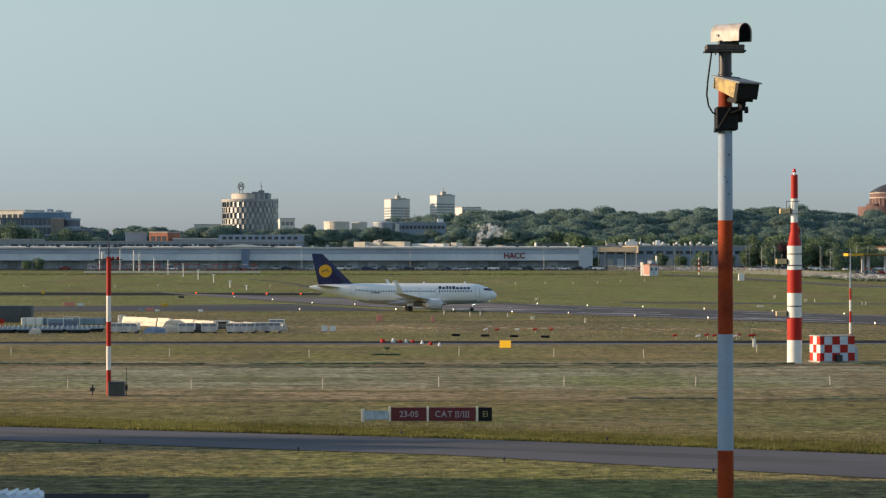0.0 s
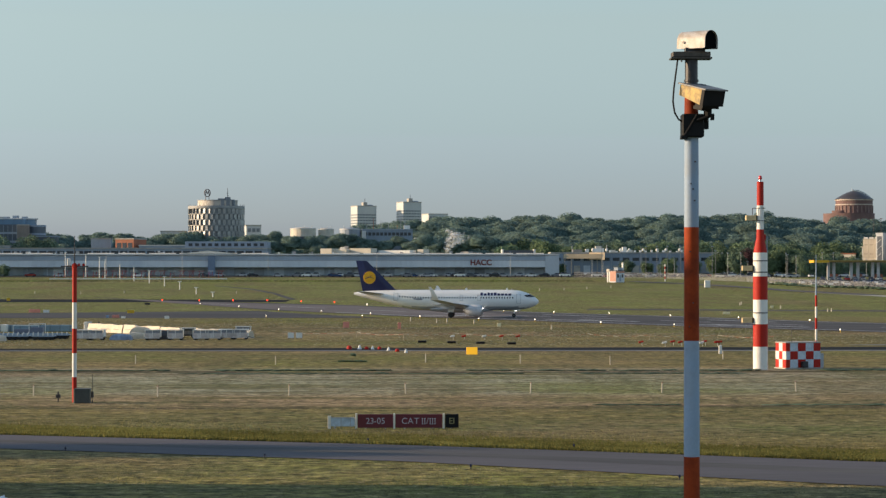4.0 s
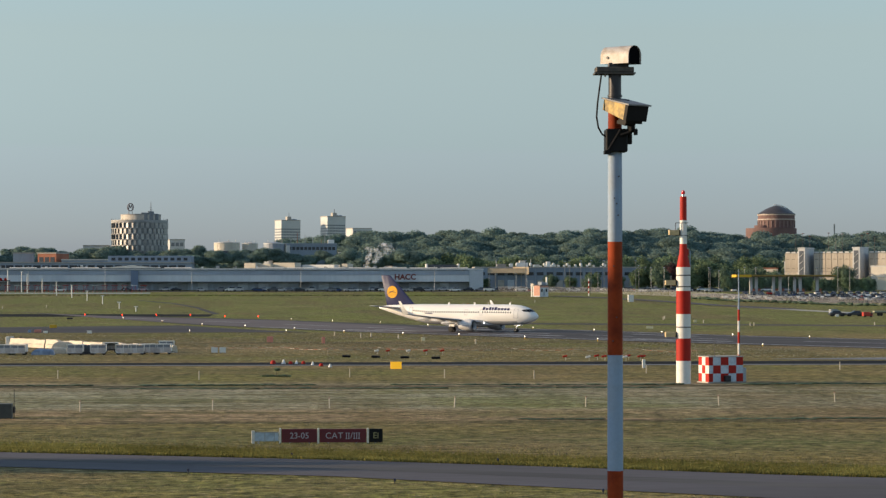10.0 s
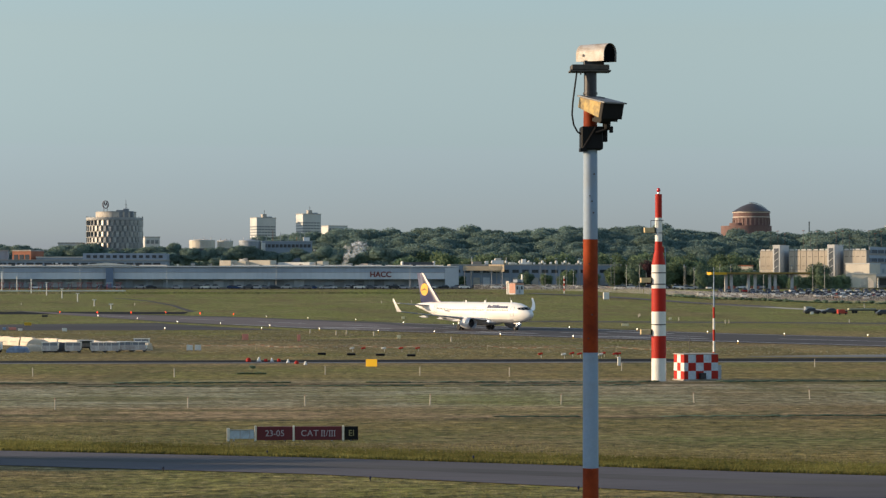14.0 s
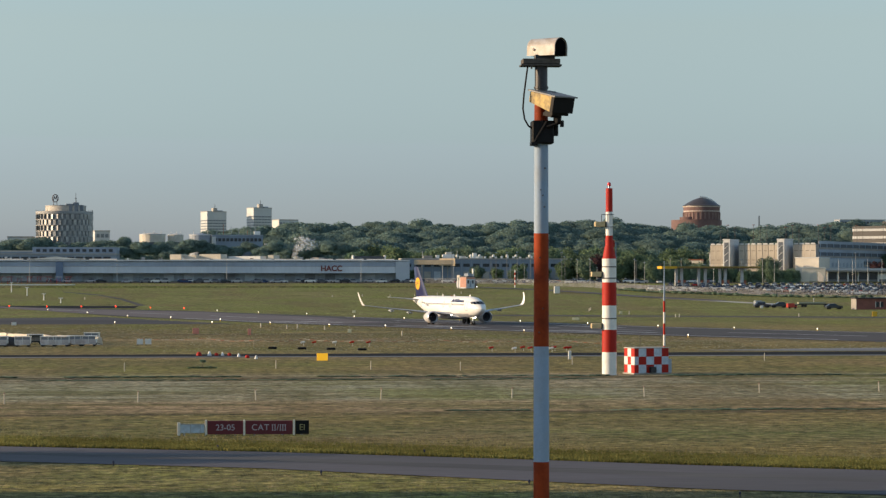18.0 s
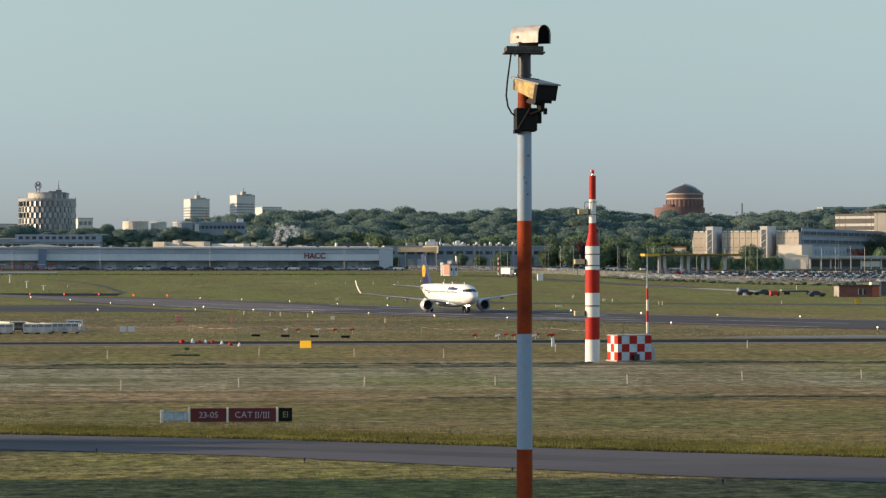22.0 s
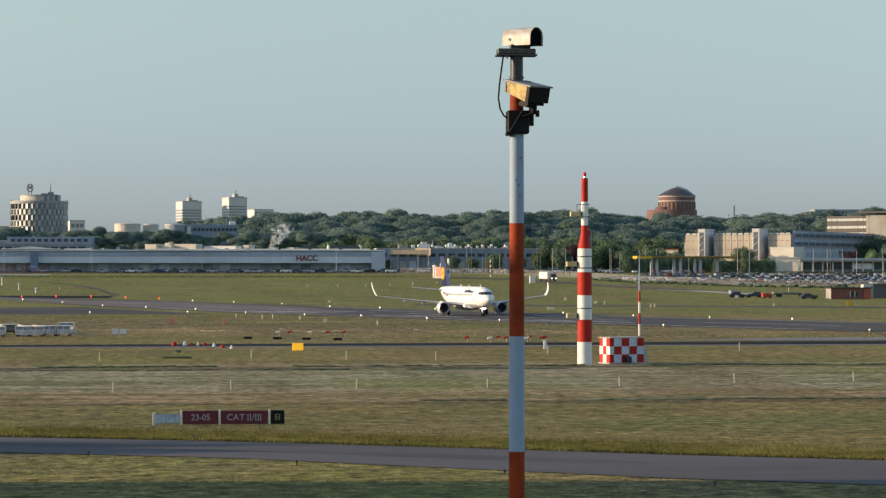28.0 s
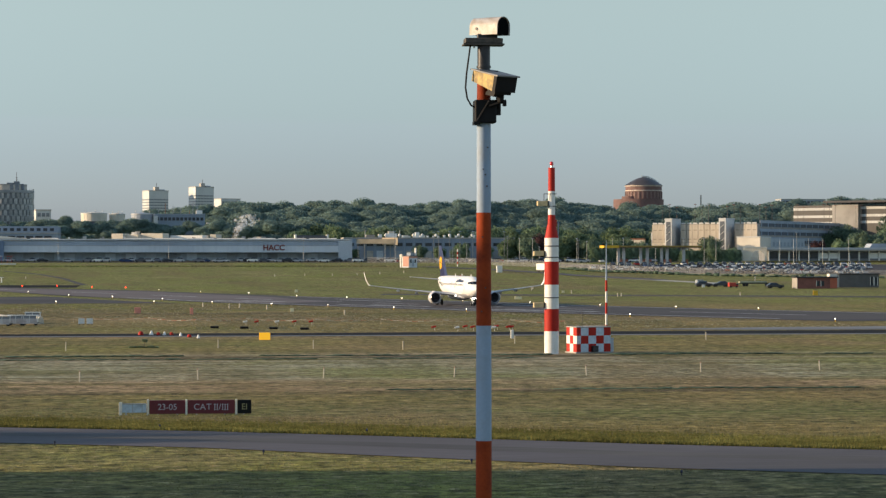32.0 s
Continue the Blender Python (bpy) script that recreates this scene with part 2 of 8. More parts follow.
def grass_surface():
    m = bpy.data.materials.new("grass")
    m.use_nodes = True
    nt = m.node_tree
    bsdf = nt.nodes["Principled BSDF"]
    geo = nt.nodes.new("ShaderNodeNewGeometry")

    def noise_at(scale, detail, rough=0.55):
        mp = nt.nodes.new("ShaderNodeMapping")
        mp.inputs["Scale"].default_value = scale
        n = nt.nodes.new("ShaderNodeTexNoise")
        n.inputs["Scale"].default_value, n.inputs["Detail"].default_value, n.inputs["Roughness"].default_value = 1.0, detail, rough
        nt.links.new(geo.outputs["Position"], mp.inputs[0]), nt.links.new(mp.outputs[0], n.inputs["Vector"])
        return n

    def ranged(out, a, b, c=0.0, d=1.0):
        r = nt.nodes.new("ShaderNodeMapRange")
        for i, v in enumerate((a, b, c, d)):
            r.inputs[i + 1].default_value = v
        nt.links.new(out, r.inputs[0])
        return r.outputs[0]

    def mixed(f, a, b):
        x = nt.nodes.new("ShaderNodeMix")
        x.data_type = "RGBA"
        nt.links.new(f, x.inputs[0])
        for i, c in ((6, a), (7, b)):
            if isinstance(c, tuple):
                x.inputs[i].default_value = (*c, 1)
            else:
                nt.links.new(c, x.inputs[i])
        return x.outputs[2]

    # swaths of differing cut and growth, one behind the other across the field
    sep, wob, add = nt.nodes.new("ShaderNodeSeparateXYZ"), noise_at((0.018, 0.03, 0), 3), nt.nodes.new("ShaderNodeMath")
    nt.links.new(geo.outputs["Position"], sep.inputs[0])
    add.operation = "MULTIPLY_ADD"
    add.inputs[1].default_value = 9.0
    nt.links.new(wob.outputs[0], add.inputs[0]), nt.links.new(sep.outputs["Y"], add.inputs[2])
    ramp = nt.nodes.new("ShaderNodeValToRGB")
    nt.links.new(ranged(add.outputs[0], 84.5, 484.5), ramp.inputs[0])
    green, lush, straw, pale, dark, olive = (0.235, 0.208, 0.084), (0.212, 0.210, 0.074), (0.345, 0.275, 0.165), (0.360, 0.325, 0.238), (0.100, 0.078, 0.052), (0.275, 0.240, 0.112)
    meadow = (0.172, 0.212, 0.074)
    deep, olive_b, rut, dew = (0.125, 0.148, 0.060), (0.240, 0.208, 0.088), (0.045, 0.038, 0.026), (0.315, 0.318, 0.225)
    stops = [(85, green), (106, lush), (120, olive_b), (133, deep), (146, green), (152.4, green), (153.3, rut), (154.9, rut), (155.8, straw), (167, straw), (173, dew), (196, dew), (206.4, pale), (207.4, rut), (210.4, rut), (211.4, pale),
             (222, green), (244, olive_b), (256, green), (262, olive), (300, green), (318, olive), (340, straw), (352, green), (373, dark), (380, olive), (425, green), (480, meadow)]
    els = ramp.color_ramp.elements
    while len(els) < len(stops):
        els.new(0.5)
    for e, (y, c) in zip(els, stops):
        e.position, e.color = (y - 80) / 400, (*c, 1)
    thin = ranged(noise_at((0.03, 0.30, 0), 5, 0.66).outputs[0], 0.46, 0.62, 0.0, 0.85)      # thin worn lines along the mowing
    patch = ranged(noise_at((0.035, 0.06, 0), 4).outputs[0], 0.5, 0.72, 0.0, 0.6)           # drier patches
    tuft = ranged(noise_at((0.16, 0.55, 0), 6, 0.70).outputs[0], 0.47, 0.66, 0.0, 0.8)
    streak = ranged(noise_at((0.75, 0.85, 0), 5, 0.68).outputs[0], 0.54, 0.62, 0.0, 0.8)       # shade between the swaths, painted as long thin streaks
    mottle = ranged(noise_at((0.022, 0.016, 0), 5, 0.62).outputs[0], 0.50, 0.62, 0.0, 0.55)     # broad greener growth
    grain_n = noise_at((0.9, 1.2, 0), 4, 0.75)
    a = mixed(thin, ramp.outputs[0], (0.115, 0.110, 0.048))
    b = mixed(patch, a, (0.310, 0.240, 0.140))
    clumps = ranged(noise_at((0.022, 0.085, 0), 5, 0.6).outputs[0], 0.52, 0.70, 0.0, 0.55)      # darker, greener growth
    b = mixed(clumps, b, (0.120, 0.132, 0.060))
    b = mixed(mottle, b, (0.140, 0.182, 0.048))
    far_dry = ranged(noise_at((0.055, 0.009, 0), 5, 0.65).outputs[0], 0.50, 0.62, 0.0, 0.5)        # brown and worn stretches
    b = mixed(far_dry, b, (0.165, 0.130, 0.066))
    far_dark = ranged(noise_at((0.09, 0.016, 3), 5, 0.7).outputs[0], 0.54, 0.66, 0.0, 0.6)        # broad darker patches
    b = mixed(far_dark, b, (0.075, 0.082, 0.036))
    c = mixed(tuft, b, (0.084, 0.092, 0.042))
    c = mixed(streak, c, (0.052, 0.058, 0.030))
    blade = ranged(noise_at((2.2, 2.4, 5), 3, 0.66).outputs[0], 0.53, 0.63, 0.0, 0.75)          # finer lines of shade between rows, painted as well
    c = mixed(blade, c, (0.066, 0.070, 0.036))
    glint = ranged(noise_at((1.2, 1.3, 9), 4, 0.66).outputs[0], 0.55, 0.66, 0.0, 0.5)         # dry bright rows, with their glint put into the colour
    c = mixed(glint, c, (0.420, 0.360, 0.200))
    hsv = nt.nodes.new("ShaderNodeHueSaturation")
    nt.links.new(c, hsv.inputs["Color"])
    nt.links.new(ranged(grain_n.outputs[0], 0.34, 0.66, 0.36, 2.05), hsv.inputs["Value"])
    hsv.inputs["Saturation"].default_value, hsv.inputs["Hue"].default_value = 1.12, 0.481
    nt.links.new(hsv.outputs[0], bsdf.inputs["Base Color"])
    bsdf.inputs["Roughness"].default_value = 0.95
    bsdf.inputs["Specular IOR Level"].default_value = 0.1
    bp = nt.nodes.new("ShaderNodeBump")
    bp.inputs["Strength"].default_value, bp.inputs["Distance"].default_value = 0.95, 0.25
    nt.links.new(noise_at((2.2, 2.2, 0), 4, 0.7).outputs[0], bp.inputs["Height"])
    nt.links.new(bp.outputs[0], bsdf.inputs["Normal"])
    return m


grass_mat = grass_surface()

# ---- the land ----
def cutting(x, y):
    """Depth of the road cutting on the far side of the field: deep to the left, running out to the right."""
    across = max(0.0, min(1.0, (y - 838) / 2.5, (855 - y) / 2.5))
    along = max(0.0, min(1.0, (x + 190) / 40, (84 - x) / 44))
    return 4.7 * across * along


bm = bmesh.new()
ys = [-1500, -300, 0, 60] + list(range(80, 480, 20)) + list(range(480, 830, 10)) + [834, 838, 840.5, 846, 852.5, 855, 860] + list(range(870, 960, 10)) + [1000, 1200, 1600, 2400, 4600]
xs = [-3000, -1200, -500] + list(range(-300, 341, 10)) + [500, 1200, 3000]
grid = [[bm.verts.new((x, y, rise(y) - cutting(x, y))) for x in xs] for y in ys]
for a, b in zip(grid, grid[1:]):
    for k in range(len(xs) - 1):
        bm.faces.new((a[k], a[k + 1], b[k + 1], b[k]))
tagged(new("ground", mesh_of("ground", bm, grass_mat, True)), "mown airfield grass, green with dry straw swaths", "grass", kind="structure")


def paving(name, outline, material, lift, label, category="taxiway", steps=24):
    """A paved strip between two edge lines, each a list of (x, y), draped on the land."""
    near, far = outline

    def along(line, f):
        f = f * (len(line) - 1)
        i = min(int(f), len(line) - 2)
        f -= i
        return Vector(line[i]) * (1 - f) + Vector(line[i + 1]) * f
    bm = bmesh.new()
    rows = []
    for i in range(steps + 1):
        p, q = along(near, i / steps), along(far, i / steps)
        rows.append([bm.verts.new((*(p * (1 - j / 6) + q * (j / 6)), rise((p * (1 - j / 6) + q * (j / 6)).y) + lift)) for j in range(7)])
    for a, b in zip(rows, rows[1:]):
        for j in range(6):
            bm.faces.new((a[j], b[j], b[j + 1], a[j + 1]))
    return tagged(new(name, mesh_of(name, bm, material)), label, category, kind="structure")


paving("taxiway_near", (((-70, 131), (-22.8, 119.0), (0.0, 109.8), (10.7, 102.8), (18.7, 97.6), (28.1, 93.2), (60, 83)), ((-70, 144), (-24.7, 129.0), (0.0, 120.2), (11.9, 114.6), (21.0, 109.8), (31.7, 105.1), (60, 95))), old_asphalt, 0.03,
       "worn grey asphalt taxiway between grass verges")
paving("tyre_track", (((-70, 136.0), (-23.6, 123.4), (0.0, 114.2), (11.2, 107.9), (19.7, 103.1), (60, 88.2)), ((-70, 138.5), (-23.9, 125.1), (0.0, 116.4), (11.5, 110.5), (20.2, 105.4), (60, 90.2))), surface("dark_band_asphalt", (0.080, 0.076, 0.076), 0.8, fine=(2.0, 0.15), coarse=(0.15, 0.3), other=(0.115, 0.108, 0.104), stretch=(0.15, 1, 1), shine=0.15), 0.036, "darker band along the taxiway")
VERGE = [(-24.7, 129.0), (0.0, 120.2), (11.9, 114.6), (21.0, 109.8), (31.7, 105.1)]
NEAR_EDGE = [(-22.8, 119.0), (0.0, 109.8), (10.7, 102.8), (18.7, 97.6), (28.1, 93.2)]
paving("taxiway_middle", (((-160, 263), (-49.3, 264), (77, 266), (160, 268)), ((-160, 271), (-52.7, 272), (85.7, 279), (160, 282))), dark_asphalt, 0.03,
       "narrow dark asphalt taxiway across the grass")
paving("taxiway_pale", (((54.1, 284.3), (69.1, 281.0), (94.2, 281.0)), ((54.3, 285.4), (71.5, 291.0), (99.2, 295.7))), surface("pale_taxiway", (0.20, 0.20, 0.205), 0.7, fine=(2.0, 0.1), coarse=(0.1, 0.2), stretch=(0.2, 1, 1), shine=0.3), 0.037, "paler worn asphalt end of the taxiway")
paving("taxiway_shoulder", (((-160, 262.6), (40, 263.6), (160, 265.2)), ((-160, 264.8), (40, 266.2), (160, 268.2))), MATS["pale_taxiway"], 0.036, "pale worn shoulder of the taxiway")
RW_FAR = ((-90, 650), (-65, 609.7), (-19.1, 575), (21.1, 518.5), (53.3, 473.1), (73.4, 424.1), (94.3, 388.4), (145, 318))
RW_NEAR = ((-70, 610), (-52, 572.6), (-30.5, 523.2), (-9.7, 489.7), (2.0, 461.2), (23.0, 424.1), (44.0, 384.4), (88.2, 318.1))


def between(f, near_i):
    """A point across the runway: f from its near edge to its far edge, at a place along it."""
    i = min(int(near_i), len(RW_NEAR) - 2)
    g = near_i - i
    a = Vector(RW_NEAR[i]) * (1 - g) + Vector(RW_NEAR[i + 1]) * g
    c = Vector(RW_FAR[i]) * (1 - g) + Vector(RW_FAR[i + 1]) * g
    p = a * (1 - f) + c * f
    return (p.x, p.y)


paving("runway", (RW_NEAR, RW_FAR), asphalt, 0.04, "grey asphalt runway with worn white lines", "runway", 40)
paving("runway_patch", ((between(0.06, 0.3), between(0.06, 1.2), between(0.06, 2.2), between(0.06, 3.2), between(0.10, 4.3)), (between(0.9, 0.3), between(0.9, 1.2), between(0.9, 2.2), between(0.8, 3.0), between(0.5, 3.9))), surface("pale_asphalt", (0.170, 0.145, 0.138), 0.8, fine=(1.5, 0.12), coarse=(0.05, 0.25), other=(0.115, 0.100, 0.098), stretch=(0.2, 1, 1), shine=0.15), 0.048, "paler reddish-grey asphalt surface of the runway end", "runway", 30)
paving("taxiway_far", (((-160, 598), (-32, 597)), ((-160, 630), (-32, 620))), dark_asphalt, 0.035, "dark asphalt taxiway")
paving("taxiway_link", (((-200, 452), (-79.5, 452), (-4, 455)), ((-200, 500), (-89, 500), (-34, 520))), asphalt, 0.03, "grey asphalt taxiway joining the runway")
paving("field_track", (((-65.1, 775.6), (-50.9, 735.1), (-40.8, 685.8), (-32.1, 620.7)), ((-65.7, 783.0), (-51.3, 745.5), (-40.4, 695.3), (-30.4, 623.5))), asphalt, 0.03, "dark narrow track across the far grass", "track")
paving("taxiway_right", (((40, 528), (97, 515), (190, 486)), ((42, 538), (101, 525), (200, 495))), asphalt, 0.03, "dark asphalt taxiway behind the runway")
paving("service_road", (((116.5, 711.6), (142.5, 620.7)), ((118.5, 722), (145.5, 632))), concrete, 0.03, "pale concrete service road", "road")


def stripe(pts, width, label="worn white painted line"):
    """A painted line through points (x, y), in short pieces laid on the paving."""
    b = bmesh.new()
    for p, q in zip(pts, pts[1:]):
        d = Vector((q[0] - p[0], q[1] - p[1])).normalized() * (width / 2)
        n = max(1, int(math.hypot(q[0] - p[0], q[1] - p[1]) / 8))
        for k in range(n):
            c = [(p[0] + (q[0] - p[0]) * (k + e) / n, p[1] + (q[1] - p[1]) * (k + e) / n) for e in (0, 1)]
            b.faces.new([b.verts.new((x + s * -d.y, y + s * d.x, rise(y) + 0.055)) for (x, y), s in ((c[0], -1), (c[1], -1), (c[1], 1), (c[0], 1))])
    tagged(new("painted_line", mesh_of("painted_line", b, line_paint)), label, "marking", kind="structure")


stripe([between(0.08, 2.6 + 0.2 * k) for k in range(22)], 1.0)
stripe([between(0.94, 3.0 + 0.2 * k) for k in range(20)], 0.9)
for k in range(9):
    stripe([between(0.5, 1.2 + 0.62 * k), between(0.5, 1.55 + 0.62 * k)], 0.9)
for k, f in ((3.4, 0.2), (3.5, 0.3), (4.6, 0.22), (4.7, 0.3), (5.6, 0.2), (5.7, 0.28), (3.6, 0.72), (4.8, 0.74)):
    stripe([between(f, k), between(f, k + 0.45)], 1.5)
# ---- the camera mast in the foreground ----
def camera_mast():
    mast = thing("camera_mast", pose(4.146, 34.0, 0), "red and pale grey banded steel mast with two weathered camera housings", "mast")
    levels = [(0.0, 1.22), (1.22, 2.91), (2.91, 4.60), (4.60, 6.29), (6.29, 7.99), (7.99, 9.66), (9.66, 11.3), (11.3, 11.62)]
    for i, (a, b) in enumerate(levels):
        part("band", rod(bmesh.new(), (0, 0, a), (0, 0, b), 0.135 - 0.0045 * i, 0.1305 - 0.0045 * i, 24), orange_paint if i in (1, 3, 5, 7) else grey_paint, mast, "", True)
    part("mast_head", rod(bmesh.new(), (0, 0, 11.62), (0, 0, 12.24), 0.095, 0.095, 20), dark_metal, mast, "dark bare steel head of the mast", True)
    bm = bmesh.new()
    for z in (11.72, 11.80):
        rod(bm, (0, 0, z), (0, 0, z + 0.03), 0.108, 0.108, 20)
    rod(bm, (0.02, -0.1, 11.74), (0.2, -0.12, 11.74), 0.014, 0.014, 8)
    part("clamp", bm, dark_metal, mast)
    bm = bmesh.new()
    rod(bm, (0.06, -0.2, 11.22), (0.30, -0.26, 11.30), 0.022, 0.022, 8), box(bm, 0.25, 0.30, -0.3, -0.22, 11.22, 11.30), rod(bm, (0.22, -0.24, 11.28), (0.22, -0.24, 11.46), 0.045, 0.06, 10)
    part("bracket", bm, black_paint, mast, "black swivel bracket under the housing")

    bm = bmesh.new()
    box(bm, -0.29, 0.27, -0.13, 0.13, 12.155, 12.235, bevel=0.01)
    box(bm, -0.31, 0.29, -0.15, 0.15, 12.13, 12.153)
    rod(bm, (-0.16, -0.14, 12.08), (-0.16, -0.14, 12.14), 0.012, 0.012, 8)
    # brown of the sunlit plate put into the steel's colour
    part("platform", bm, surface("sunlit_brown_steel", (0.10, 0.085, 0.07), 0.6, 0.2, fine=(25, 0.25), coarse=(6, 0.3), other=(0.04, 0.035, 0.03)), mast, "dark steel mounting plate")
    bm = bmesh.new()
    box(bm, -0.1, 0.2, -0.06, 0.06, 12.235, 12.30, bevel=0.008)
    part("tilt_head", bm, dark_metal, mast)
    # arched sun hood of the upper camera, open end turned towards the field
    turn = pose(0.1, 0, 12.285, 0, 2, -47)

    def arch(x, r, thick):
        pts = [(-r, 0.0)] + [(-r * math.cos(a), 0.12 + r * math.sin(a)) for a in [math.pi * k / 12 for k in range(13)]] + [(r, 0.0)]
        inner = [(p[0] * thick, 0.012 + p[1] * (1 - (1 - thick) * 0.8)) for p in reversed(pts)]
        return [turn @ Vector((x, p[0], p[1])) for p in pts + inner]
    bm = bmesh.new()
    loft(bm, [arch(-0.29, 0.14, 0.93), arch(0.25, 0.15, 0.93)])
    hood = part("sun_hood", bm, surface("hood_paint", (0.48, 0.45, 0.42), 0.5, fine=(40, 0.12), coarse=(7, 0.33), other=(0.30, 0.23, 0.16)), mast, "cream arched sun hood with rust marks", True)
    # body fills the hood; its near-black colour stands for the dark inside
    bm = bmesh.new()
    loft(bm, [[turn @ Vector((x, p[0] * 0.92, 0.006 + p[1] * 0.94)) for p in [(-0.14, 0.0)] + [(-0.14 * math.cos(math.pi * k / 12), 0.12 + 0.14 * math.sin(math.pi * k / 12)) for k in range(13)] + [(0.14, 0.0)]] for x in (-0.28, 0.232)])
    part("camera_body", bm, surface("matt_black", (0.004, 0.004, 0.005), 0.9, shine=0.05), mast, "black camera body filling the hood for its dark inside")
    part("hood_rivet", rod(bmesh.new(), turn @ Vector((-0.15, -0.147, 0.09)), turn @ Vector((-0.15, -0.157, 0.09)), 0.02, 0.02, 10), dark_metal, hood)
    # lower, boxy housing on a side arm
    turn2 = pose(0.105, -0.22, 11.585, 0, 14, -58) @ Matrix.Diagonal((0.88, 1.02, 0.80, 1))
    side = surface("ochre_paint", (0.50, 0.34, 0.10), 0.6, fine=(25, 0.2), coarse=(9, 0.33), other=(0.16, 0.12, 0.06))
    bm = bmesh.new()
    loft(bm, [[turn2 @ Vector(p) for p in ((-0.30, y, -0.06), (0.27, y, -0.13), (0.30, y, 0.15), (-0.30, y, 0.13))] for y in (-0.18, 0.18)])
    body = part("camera_body", bm, side, mast, "weathered ochre box housing")
    bm = bmesh.new()
    loft(bm, [[turn2 @ Vector(p) for p in ((-0.33, y, 0.14), (0.40, y, 0.16), (0.40, y, 0.185), (-0.33, y, 0.165))] for y in (-0.21, 0.21)])
    part("sun_roof", bm, surface("hood_grey", (0.20, 0.20, 0.20), 0.5, coarse=(5, 0.2)), body, "grey sun roof over the housing")
    bm = bmesh.new()
    box(bm, 0.285, 0.36, -0.19, 0.19, -0.13, 0.155, turn2)
    box(bm, 0.1, 0.30, -0.14, 0.16, -0.19, -0.13, turn2)
    box(bm, -0.02, 0.2, -0.08, 0.10, -0.25, -0.19, turn2)
    part("lens_shade", bm, black_paint, body, "black front and lens shade")
    bm = bmesh.new()
    box(bm, -0.15, 0.17, -0.17, 0.13, 10.98, 11.32, bevel=0.015)
    box(bm, -0.17, -0.08, -0.2, 0.0, 10.95, 11.0)
    rod(bm, (-0.12, -0.18, 11.0), (0.06, -0.18, 11.3), 0.018, 0.018, 8)
    box(bm, 0.17, 0.24, -0.12, 0.02, 11.1, 11.26)
    rod(bm, (0.2, -0.1, 11.2), (0.2, -0.16, 11.5), 0.035, 0.035, 10)
    part("control_box", bm, black_paint, mast, "black control box strapped to the mast")
    bm = bmesh.new()
    way = [(-0.20, -0.05, 12.17), (-0.235, -0.1, 11.95), (-0.27, -0.12, 11.7), (-0.285, -0.12, 11.5), (-0.26, -0.12, 11.34), (-0.2, -0.1, 11.24), (-0.13, -0.08, 11.2)]
    for a, b in zip(way, way[1:]):
        rod(bm, a, b, 0.013, 0.013, 8)
    part("cable", bm, black_paint, mast, "loose black cable", True)
    bm = bmesh.new()
    for z, a in ((10.62, 0.4), (10.3, -0.2), (10.22, 0.1), (9.3, -0.3), (8.55, 0.1), (8.2, -0.4), (10.05, 0.3)):
        c = Vector((0.106 * math.sin(a), -0.106 * math.cos(a), z))
        rod(bm, c - Vector((0.01 * math.sin(a), -0.01 * math.cos(a), 0)), c + Vector((0.02 * math.sin(a), -0.02 * math.cos(a), 0)), 0.013, 0.010, 8)
    part("step_bolt", bm, dark_metal, mast, "small dark bolt heads along the mast", kind="stuff")
    bm = bmesh.new()
    box(bm, -0.4, 0.4, -0.4, 0.4, -0.2, 0.12, bevel=0.03)
    part("footing", bm, concrete, mast)
    return mast


camera_mast()


